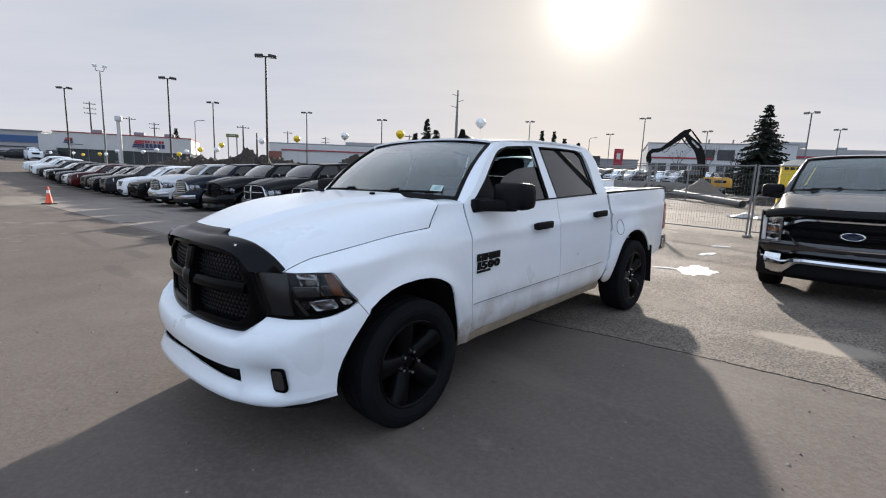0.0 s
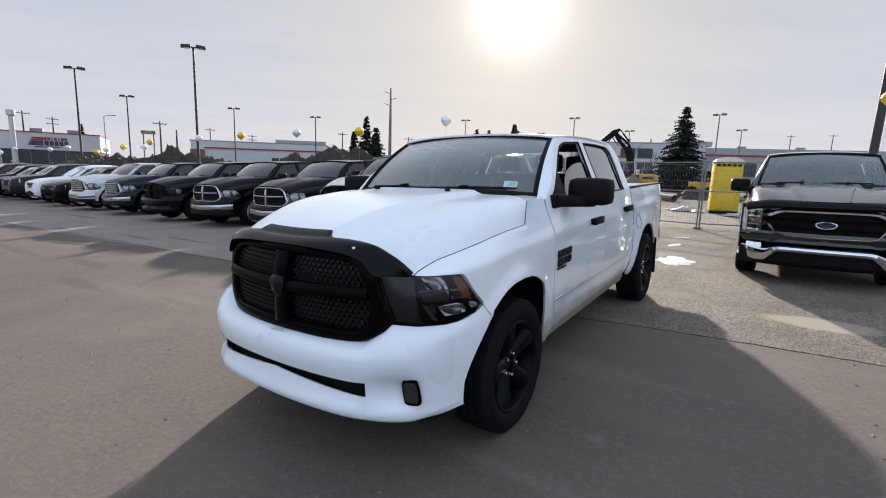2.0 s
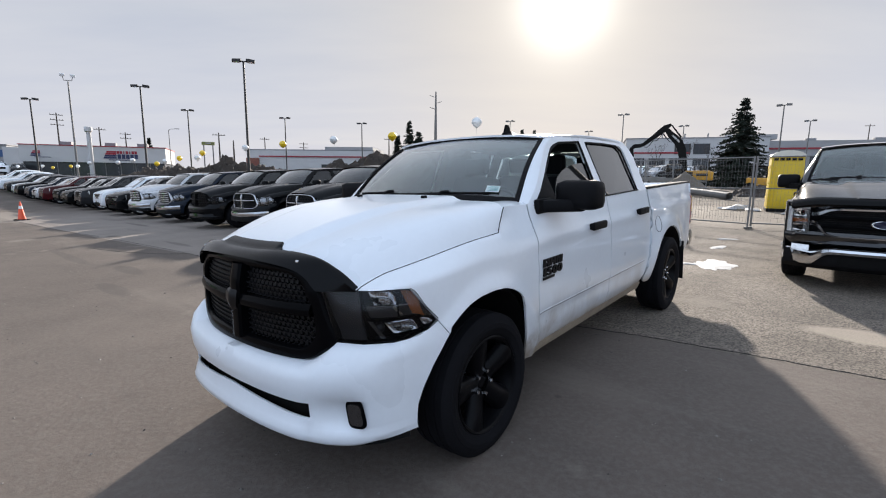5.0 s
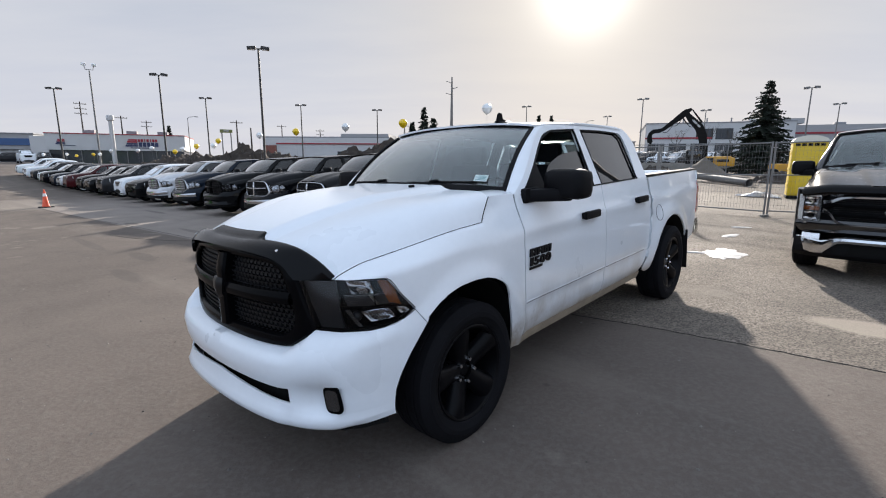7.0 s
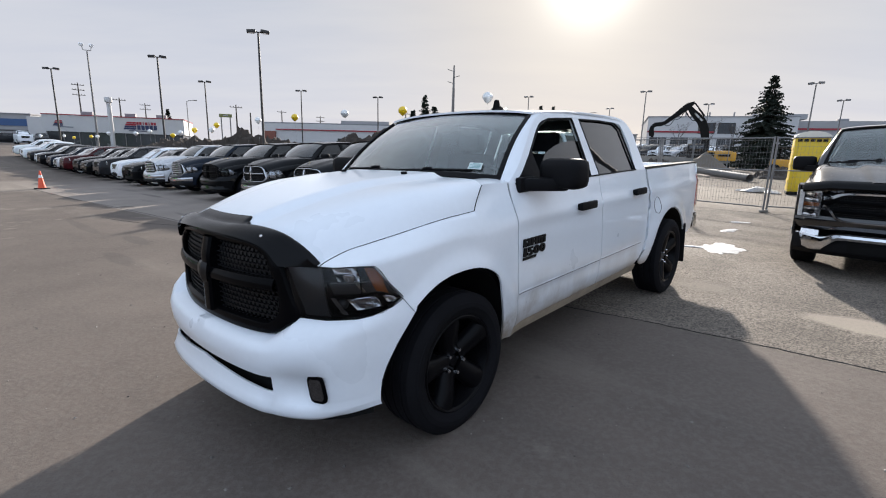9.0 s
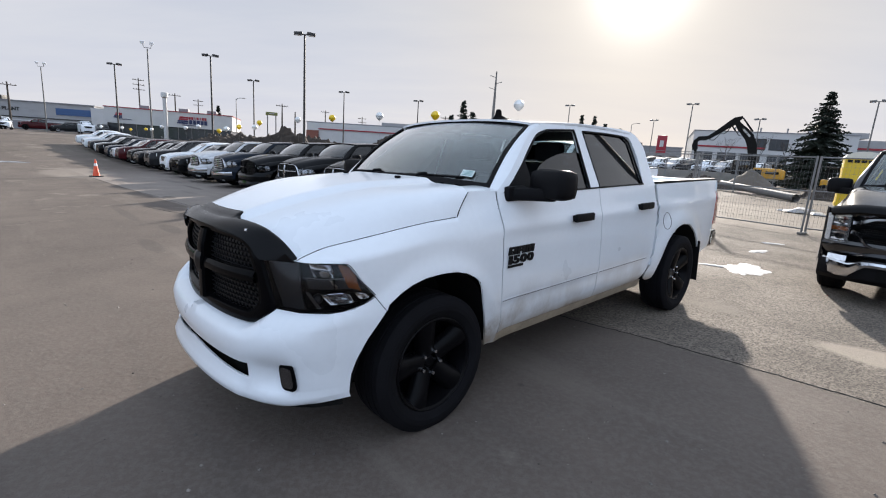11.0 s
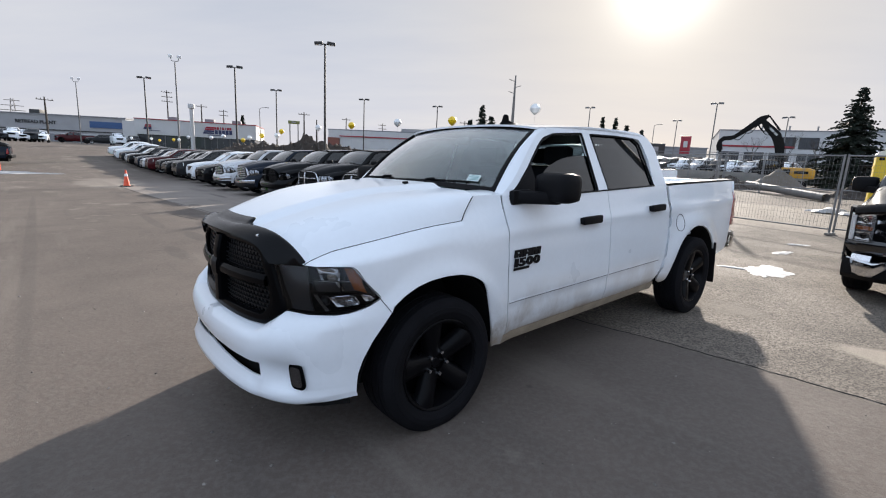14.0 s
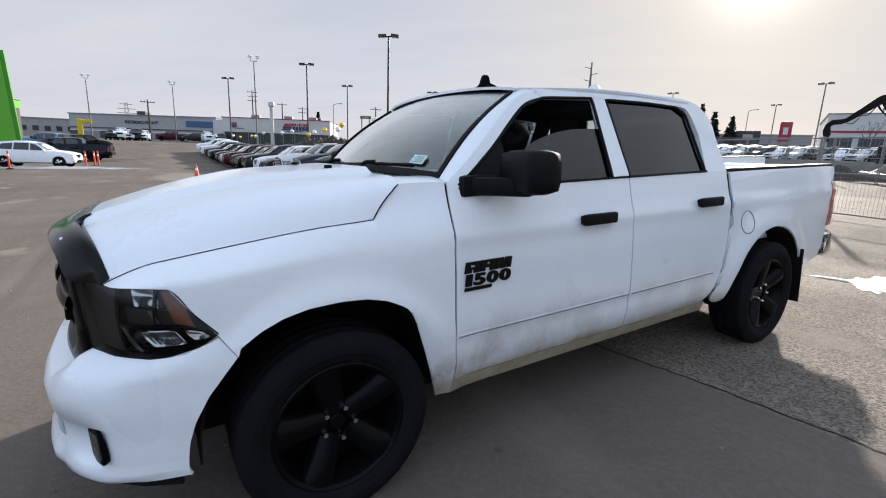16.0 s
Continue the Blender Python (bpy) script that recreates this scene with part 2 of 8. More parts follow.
def box(bm, c, s, bevel=0.0, m=None, taper=None):
    """A box at c of size s, with bevelled edges, turned by m about its centre; taper scales the top."""
    r = bmesh.ops.create_cube(bm, size=1.0)
    vs = r["verts"]
    for v in vs:
        if taper and v.co.z > 0:
            v.co.x *= taper[0]
            v.co.y *= taper[1]
        v.co = Vector((v.co.x * s[0], v.co.y * s[1], v.co.z * s[2]))
    if bevel:
        es = list({e for v in vs for e in v.link_edges})
        r2 = bmesh.ops.bevel(bm, geom=es, offset=bevel, segments=2, affect="EDGES", profile=0.6)
        vs = list({v for f in r2["faces"] for v in f.verts} | {v for v in vs if v.is_valid})
        seen = set(vs)
        stack = list(vs)
        while stack:
            for e in stack.pop().link_edges:
                for v in e.verts:
                    if v not in seen:
                        seen.add(v)
                        stack.append(v)
        vs = list(seen)
    t = Matrix.Translation(c) @ (m.to_4x4() if m else Matrix())
    for v in vs:
        v.co = t @ v.co
    return bm


def quick_box(bm, c, s, m=None):
    """A plain bar, for pieces that come by the hundred."""
    t = Matrix.Translation(c) @ (m.to_4x4() if m else Matrix())
    vs = [bm.verts.new(t @ Vector((sx * s[0] / 2, sy * s[1] / 2, sz * s[2] / 2))) for sx in (-1, 1) for sy in (-1, 1) for sz in (-1, 1)]
    for a in ((0, 1, 3, 2), (4, 6, 7, 5), (0, 4, 5, 1), (2, 3, 7, 6), (0, 2, 6, 4), (1, 5, 7, 3)):
        bm.faces.new([vs[i] for i in a])
    return bm


def bar(bm, a, b, w, h=None):
    """A straight bar from a to b, w wide and h high."""
    a, b = Vector(a), Vector(b)
    d = b - a
    m = d.to_track_quat("X", "Z").to_matrix()
    return quick_box(bm, (a + b) / 2, (d.length, w, h or w), m)


def tube(bm, pts, r, n=8, caps=True):
    """A round rod along points; r may be one radius or one for each point."""
    pts = [Vector(p) for p in pts]
    rs = r if isinstance(r, (list, tuple)) else [r] * len(pts)
    rings = []
    for i, p in enumerate(pts):
        d = (pts[min(i + 1, len(pts) - 1)] - pts[max(i - 1, 0)]).normalized()
        side = d.cross(Vector((0, 0, 1)))
        side = side.normalized() if side.length > 1e-3 else Vector((1, 0, 0))
        up = side.cross(d).normalized()
        rings.append([bm.verts.new(p + (side * math.cos(2 * math.pi * k / n) + up * math.sin(2 * math.pi * k / n)) * rs[i]) for k in range(n)])
    for a, b in zip(rings, rings[1:]):
        for k in range(n):
            bm.faces.new((a[k], a[(k + 1) % n], b[(k + 1) % n], b[k]))
    if caps:
        bm.faces.new(rings[0])
        bm.faces.new(rings[-1])
    return bm


def lathe(bm, profile, n=32, axis="y", c=(0, 0, 0)):
    """Turns a profile of (distance along the axis, radius) about an axis through c."""
    rings = []
    for a, r in profile:
        ring = []
        for k in range(n):
            u, v = r * math.cos(2 * math.pi * k / n), r * math.sin(2 * math.pi * k / n)
            p = {"y": (u, a, v), "z": (u, v, a), "x": (a, u, v)}[axis]
            ring.append(bm.verts.new(Vector(p) + Vector(c)))
        rings.append(ring)
    for a, b in zip(rings, rings[1:]):
        for k in range(n):
            bm.faces.new((a[k], a[(k + 1) % n], b[(k + 1) % n], b[k]))
    return bm


def plate(bm, outline, depth, axis="y"):
    """A flat shape cut to an outline of 2D points and given a depth along an axis."""
    def put(p, d):
        return {"y": (p[0], d, p[1]), "x": (d, p[0], p[1]), "z": (p[0], p[1], d)}[axis]
    a = [bm.verts.new(put(p, depth / 2)) for p in outline]
    b = [bm.verts.new(put(p, -depth / 2)) for p in outline]
    bm.faces.new(a)
    bm.faces.new(b[::-1])
    for i in range(len(a)):
        j = (i + 1) % len(a)
        bm.faces.new((a[i], b[i], b[j], a[j]))
    return bm


def move(bm, m):
    bmesh.ops.transform(bm, matrix=m, verts=bm.verts)
    return bm


# ---- the ground ----
TH = radians(47.7)
BACK = Vector((math.cos(TH), math.sin(TH), 0))      # the way the parked rows' tails point
ACROSS = Vector((math.sin(TH), -math.cos(TH), 0))   # along the rows


def lie(x, y):
    """Height of the lot, which falls gently to one side and rises to the streets round it."""
    a, fall = (0.95, 0.038) if x < 0 else (0.5, 0.031)
    r = math.hypot(x, y)
    return a * math.tanh(fall * x / a) + 0.35 * math.tanh(y / 50) + 1.6 * smooth(45, 95, r)


def lot(u, v, z=0.0):
    """A place on the ground, u towards the parked tails and v along the rows."""
    p = BACK * u + ACROSS * v
    return Vector((p.x, p.y, lie(p.x, p.y) + z))


def parked(u, v, turn=0.0, z=0.0):
    """The pose of a vehicle whose front axle stands at u, v, tilted with the ground."""
    p = lot(u, v, z)
    a = TH + math.pi + radians(turn)
    n = Vector((lie(p.x - 1, p.y) - lie(p.x + 1, p.y), lie(p.x, p.y - 1) - lie(p.x, p.y + 1), 2)).normalized()
    f = Vector((math.cos(a), math.sin(a), 0))
    f = (f - n * f.dot(n)).normalized()
    left = n.cross(f)
    return Matrix(((f.x, left.x, n.x, p.x), (f.y, left.y, n.y, p.y), (f.z, left.z, n.z, p.z), (0, 0, 0, 1)))


def ground_material():
    m = bpy.data.materials.new("worn asphalt and packed earth")
    m.use_nodes = True
    nt = m.node_tree
    bsdf = nt.nodes["Principled BSDF"]
    pos = node(nt, "NewGeometry").outputs["Position"]
    u = node(nt, "VectorMath", {0: pos, 1: BACK}, operation="DOT_PRODUCT").outputs["Value"]
    v = node(nt, "VectorMath", {0: pos, 1: ACROSS}, operation="DOT_PRODUCT").outputs["Value"]
    def noise_at(scale, detail=5.0, rough=0.55):
        return node(nt, "TexNoise", {"Vector": pos, "Scale": scale, "Detail": detail, "Roughness": rough}).outputs[0]
    def rng(x, a, b, c=0.0, d=1.0):
        return node(nt, "MapRange", {0: x, 1: a, 2: b, 3: c, 4: d}).outputs[0]
    broad, mid, fine, grit = noise_at(0.18), noise_at(1.1, 6.0), noise_at(28.0, 4.0), noise_at(150.0, 2.0)
    # smooth sealed asphalt
    tar = mix_col(nt, rng(broad, 0.35, 0.65), (0.113, 0.092, 0.080), (0.152, 0.125, 0.107))
    tar = mix_col(nt, math_node(nt, "MULTIPLY", rng(mid, 0.40, 0.70), 0.35), tar, (0.070, 0.062, 0.057))
    tar = mix_col(nt, math_node(nt, "MULTIPLY", rng(fine, 0.42, 0.62), 0.40), tar, (0.164, 0.144, 0.125))
    tar = mix_col(nt, math_node(nt, "MULTIPLY", rng(grit, 0.52, 0.66), 0.35), tar, (0.059, 0.052, 0.048))
    # coarse older surface past the joint, with stones showing
    stones = node(nt, "TexVoronoi", {"Vector": pos, "Scale": 75.0}).outputs["Color"]
    stone = node(nt, "SeparateColor", {0: stones}).outputs[0]
    old = mix_col(nt, stone, (0.070, 0.059, 0.050), (0.267, 0.226, 0.187))
    old = mix_col(nt, math_node(nt, "MULTIPLY", rng(mid, 0.45, 0.7), 0.45), old, (0.078, 0.071, 0.061))
    wob = math_node(nt, "MULTIPLY", math_node(nt, "SUBTRACT", mid, 0.5), 0.10)
    joint = math_node(nt, "SUBTRACT", u, math_node(nt, "MULTIPLY", math_node(nt, "MINIMUM", v, 0.0), 0.052))
    past = math_node(nt, "MULTIPLY", rng(math_node(nt, "ADD", joint, wob), 4.53, 4.60), rng(v, -7.5, -5.5))
    col = mix_col(nt, past, tar, old)
    # the paler lane that the long row stands on
    lane = math_node(nt, "MULTIPLY", rng(math_node(nt, "ADD", joint, wob), 4.50, 4.58), math_node(nt, "MULTIPLY", rng(v, -5.5, -7.5), rng(v, -34.0, -26.0)))
    col = mix_col(nt, math_node(nt, "MULTIPLY", lane, 0.8), col, mix_col(nt, rng(mid, 0.35, 0.65), (0.235, 0.205, 0.182), (0.285, 0.25, 0.224)))
    # pale scuffed patches and dark drips
    scuff = noise_at(0.55, 7.0, 0.62)
    col = mix_col(nt, math_node(nt, "MULTIPLY", rng(scuff, 0.60, 0.66), 0.55), col, (0.26, 0.225, 0.19))
    spots = node(nt, "TexVoronoi", {"Vector": pos, "Scale": 1.7}).outputs["Distance"]
    col = mix_col(nt, math_node(nt, "MULTIPLY", rng(spots, 0.03, 0.065, 1.0, 0.0), 0.55), col, (0.05, 0.046, 0.043))
    # drag marks along the rows, and a pale sandy stain
    lotco = node(nt, "CombineXYZ", {0: math_node(nt, "MULTIPLY", u, 1.5), 1: math_node(nt, "MULTIPLY", v, 0.16), 2: 0.0}).outputs[0]
    drag = node(nt, "TexNoise", {"Vector": lotco, "Scale": 1.0, "Detail": 6.0, "Roughness": 0.6}).outputs[0]
    col = mix_col(nt, math_node(nt, "MULTIPLY", rng(drag, 0.58, 0.70), 0.28), col, (0.075, 0.068, 0.063))
    col = mix_col(nt, math_node(nt, "MULTIPLY", rng(drag, 0.44, 0.34), 0.30), col, (0.20, 0.175, 0.15))
    def blot(cu, cv, ru, rv):
        du = math_node(nt, "DIVIDE", math_node(nt, "SUBTRACT", u, cu), ru)
        dv = math_node(nt, "DIVIDE", math_node(nt, "SUBTRACT", v, cv), rv)
        d = math_node(nt, "SQRT", math_node(nt, "ADD", math_node(nt, "MULTIPLY", du, du), math_node(nt, "MULTIPLY", dv, dv)))
        return rng(math_node(nt, "ADD", d, math_node(nt, "MULTIPLY", math_node(nt, "SUBTRACT", mid, 0.5), 0.9)), 0.75, 1.05, 1.0, 0.0)
    col = mix_col(nt, math_node(nt, "MULTIPLY", blot(5.68, -0.22, 0.26, 0.55), 0.75), col, (0.34, 0.29, 0.235))
    col = mix_col(nt, math_node(nt, "MULTIPLY", blot(0.0, -13.0, 0.10, 10.0), 0.22), col, (0.062, 0.057, 0.053))
    col = mix_col(nt, math_node(nt, "MULTIPLY", blot(3.0, -30.0, 1.6, 4.5), 0.5), col, (0.27, 0.235, 0.20))
    for cu, cv, ru, rv, k in ((2.55, -10.4, 0.16, 0.8, 0.5), (2.25, -13.2, 0.12, 1.6, 0.35), (1.9, -8.9, 0.14, 0.7, 0.4), (3.95, -16.6, 0.22, 0.55, 0.6), (4.9, -11.6, 0.07, 1.0, 0.5), (4.45, -13.2, 0.10, 0.9, 0.4), (5.6, -20.0, 0.15, 1.2, 0.45)):
        col = mix_col(nt, math_node(nt, "MULTIPLY", blot(cu, cv, ru, rv), k), col, (0.070, 0.063, 0.058))
    # packed gravel beyond the fence, then bare earth
    gravel = mix_col(nt, rng(fine, 0.3, 0.7), (0.14, 0.118, 0.095), (0.24, 0.207, 0.17))
    earth = mix_col(nt, rng(mid, 0.3, 0.7), (0.075, 0.062, 0.050), (0.15, 0.125, 0.10))
    edge = math_node(nt, "ADD", u, math_node(nt, "MULTIPLY", math_node(nt, "SUBTRACT", mid, 0.5), 1.6))
    right = rng(v, -9.0, -7.0)
    col = mix_col(nt, math_node(nt, "MULTIPLY", rng(edge, 14.8, 15.3), right), col, gravel)
    col = mix_col(nt, math_node(nt, "MULTIPLY", rng(edge, 21.5, 22.8), right), col, earth)
    col = mix_col(nt, math_node(nt, "MULTIPLY", rng(edge, 19.0, 20.0), rng(v, -9.0, -7.0, 1.0, 0.0)), col, earth)
    col = mix_col(nt, rng(u, 75.0, 80.0), col, (0.17, 0.15, 0.13))
    nt.links.new(col, bsdf.inputs["Base Color"])
    nt.links.new(rng(mid, 0.3, 0.7, 0.82, 0.95), bsdf.inputs["Roughness"])
    bsdf.inputs["Specular IOR Level"].default_value = 0.12
    relief = math_node(nt, "ADD", math_node(nt, "MULTIPLY", grit, 0.5), math_node(nt, "ADD", fine, math_node(nt, "MULTIPLY", math_node(nt, "MULTIPLY", stone, past), 1.4)))
    b = node(nt, "Bump", {"Strength": 0.5, "Distance": 0.006, "Height": relief})
    nt.links.new(b.outputs[0], bsdf.inputs["Normal"])
    return m


def build_ground():
    xs = [-1500, -900, -500, -300, -200, -150] + list(range(-120, -20, 4)) + [i * 0.75 for i in range(-26, 34)] + list(range(26, 120, 4)) + [150, 200, 300, 500, 900, 1500]
    ys = [-1500, -500, -200, -100, -50, -20, -8, -4] + [i * 0.75 for i in range(-2, 40)] + list(range(31, 150, 4)) + [180, 240, 350, 600, 1000, 1500]
    bm = grid([[(x, y, lie(x, y)) for y in ys] for x in xs])
    tagged(part("ground", bm, ground_material(), recalc=True), "worn brown-grey asphalt lot running into packed gravel and earth", "ground", kind="structure")


build_ground()


def scatter_grit():
    """Small stones and crumbs lying about on the asphalt."""
    rnd = random.Random(5)
    verts, faces = [], []
    for _ in range(2600):
        u, v = rnd.uniform(-3.5, 9.0), rnd.uniform(-16.0, 3.5)
        c = lot(u, v)
        r = 0.004 + 0.009 * rnd.random() ** 4
        i = len(verts)
        for k in range(5):
            a = k * 1.257 + rnd.random()
            verts.append(c + Vector((math.cos(a) * r * rnd.uniform(0.7, 1.3), math.sin(a) * r, 0.001)))
        verts.append(c + Vector((rnd.uniform(-r, r) * 0.4, 0, r * 0.9)))
        faces += [(i + k, i + (k + 1) % 5, i + 5) for k in range(5)]
    me = bpy.data.meshes.new("grit")
    me.from_pydata(verts, [], faces)
    m = mat("loose grit", (0.10, 0.09, 0.08), 0.9)
    nt = m.node_tree
    ramp = mix_col(nt, node(nt, "NewGeometry").outputs["Random Per Island"], (0.025, 0.022, 0.02), (0.26, 0.235, 0.21))
    nt.links.new(ramp, nt.nodes["Principled BSDF"].inputs["Base Color"])
    me.materials.append(m)
    tagged(new("grit", me), "small loose stones scattered over the asphalt", "grit", kind="stuff")


scatter_grit()
TAR = mat("cracked tar seam", (0.022, 0.020, 0.019), 0.8, var=0.3, scale=20, spec=0.2, bump=0.003, bscale=90)


def seam(points, width, label):
    """An open, ragged joint in the asphalt, along points of (u, v) on the lot."""
    pts = curve_pts([(p[0], p[1], 0) for p in points], 40 * (len(points) - 1))
    rows = []
    for i, p in enumerate(pts):
        j = noise.noise(Vector((p.x * 7, p.y * 7, 1))) * 0.018 + noise.noise(Vector((p.y * 23, 0, 2))) * 0.010
        w = width * (0.65 + 0.7 * abs(noise.noise(Vector((p.y * 9, 5, p.x)))))
        rows.append([lot(p.x + j - w, p.y, 0.002), lot(p.x + j, p.y, 0.005), lot(p.x + j + w, p.y, 0.002)])
    tagged(part("asphalt_seam", grid(rows), TAR), label, "pavement seam", kind="structure")


seam([(4.78, 3.6), (4.62, 0.28), (4.55, -0.9), (4.48, -1.8), (4.36, -2.65), (4.25, -5.0)], 0.011, "open dark joint between two asphalt surfaces")
seam([(4.20, -6.5), (4.0, -9.2), (3.95, -12.5), (3.75, -16.5), (3.4, -21.0), (3.1, -27)], 0.016, "worn tar joint across the lot")
seam([(3.95, -11.4), (3.6, -11.9), (3.15, -13.2), (2.9, -14.6)], 0.010, "short branching crack in the asphalt")

# ---- pickups ----
WB = 3.57          # wheelbase
HUB = 0.423


def y_side(x, z):
    """Half width of the body at a station x and height z."""
    w = 1.005
    if z < 0.75:
        w -= 0.10 * ((0.75 - z) / 0.4) ** 2
    if z > 1.0:
        w -= 0.055 * (min(z - 1.0, 0.42) / 0.42) ** 1.6
    if z > 1.42:
        w -= (z - 1.42) * 0.43
    if x > 0.25:
        w -= 0.58 * (x - 0.25) ** 2
    if x < -4.3:
        w -= 0.10 * (x + 4.3) ** 2
    for c in (0.0, -WB):
        r = math.hypot(x - c, z - 0.41)
        w += 0.026 * math.exp(-((r - 0.575) / 0.07) ** 2) if c == 0 else 0.042 * math.exp(-((r - 0.575) / 0.15) ** 2)
    if z < 1.42:
        w += 0.012 * math.exp(-((z - 1.19) / 0.05) ** 2) * smooth(-0.2, -0.7, x) - 0.010 * math.exp(-((z - 0.66) / 0.05) ** 2) * smooth(-0.45, -0.6, x) * smooth(-2.95, -2.8, x)
    if x > -0.75:
        knee = min(1.172 - 0.085 * max(0.0, x), hood_edge(x) - 0.012)
        if z > knee:
            lean = lerp(0.041, 0.10, smooth(-0.2, 0.55, x)) * smooth(-0.75, -0.40, x)
            w -= lean * min(1.5, (z - knee) / (hood_edge(x) - knee)) ** 1.35
    return w


def hood_edge(x):
    if x > 0:
        return 1.277 - 0.10 * x - 0.09 * x * x - 0.35 * max(0.0, x - 0.6) ** 1.3
    return 1.277 + 0.065 * min(-x, 0.35)


def hood_z(x, y):
    ye, ze = y_side(x, hood_edge(x)), hood_edge(x)
    zc = 1.455 - 0.23 * max(0.0, x) ** 1.6 + 0.05 * max(0.0, -x)
    t = min(1.0, abs(y) / ye)
    ridge = lerp(0.29, 0.47, min(1, max(0, (0.85 - x) / 1.2)))
    full = lerp(16.0, 5.6, smooth(-0.25, 0.75, x)) + 7.0 * smooth(-0.05, -0.25, x)
    return ze + (zc - ze) * (1 - t ** full) - 0.014 + 0.030 * smooth(ridge + lerp(0.055, 0.03, smooth(0, 0.8, x)), ridge - 0.035, abs(y))


def hood_front(y):
    return 0.865 - 0.205 * y * y


def grille_x(y):
    return 0.955 - 0.21 * y * y - 0.25 * y ** 6


def table(pairs, x):
    """A value read off a table of (x, value) pairs, straight between them; a value may be a tuple."""
    for (a, p), (b, q) in zip(pairs, pairs[1:]):
        if x <= b:
            f = min(1.0, max(0.0, (x - a) / (b - a)))
            return tuple(lerp(u, v, f) for u, v in zip(p, q)) if isinstance(p, tuple) else lerp(p, q, f)
    return pairs[-1][1]


def bumper_x(y):
    a = abs(y)
    return 1.045 - 0.13 * a ** 2 - 0.33 * a ** 6 - 0.25 * a ** 24


def pocket(a):
    """How deep the fog lamp's pocket lies in the bumper, at a distance a from the middle."""
    if a < 0.7851:
        return 0.038 * smooth(0.55, 0.785, a)
    return max(0.0, bumper_x(a) - (bumper_x(0.785) - 0.038 - 0.45 * (a - 0.785)))


def ruled(low, high, nu, nv, side, thick=0.012, yf=y_side, off=0.0, soft=True):
    """A body panel on the flank between two edge lines given in x and z."""
    a, b = curve_pts([(p[0], 0, p[1]) for p in low], nu, soft), curve_pts([(p[0], 0, p[1]) for p in high], nu, soft)
    rows = []
    for p, q in zip(a, b):
        row = []
        for j in range(nv):
            s = p.lerp(q, j / (nv - 1))
            row.append((s.x, side * (yf(s.x, s.z) + off), s.z))
        rows.append(row)
    return grid(rows, thick)


def arch(c, r, a0, a1, n, zc=0.41):
    """Points of a wheel arch round a hub at c, from angle a0 to a1 in degrees (0 is ahead); the front one is squared off."""
    out = []
    for i in range(n):
        a = radians(lerp(a0, a1, i / (n - 1)))
        u, v = math.cos(a), math.sin(a)
        if c == 0:
            f = r / 0.56
            out.append((math.copysign(abs(u) ** 0.833, u) * f * (0.53 if u > 0 else 0.502), zc + math.copysign(abs(v) ** 0.833, v) * f * 0.58))
        else:
            out.append((c + r * u, zc + r * v))
    return out


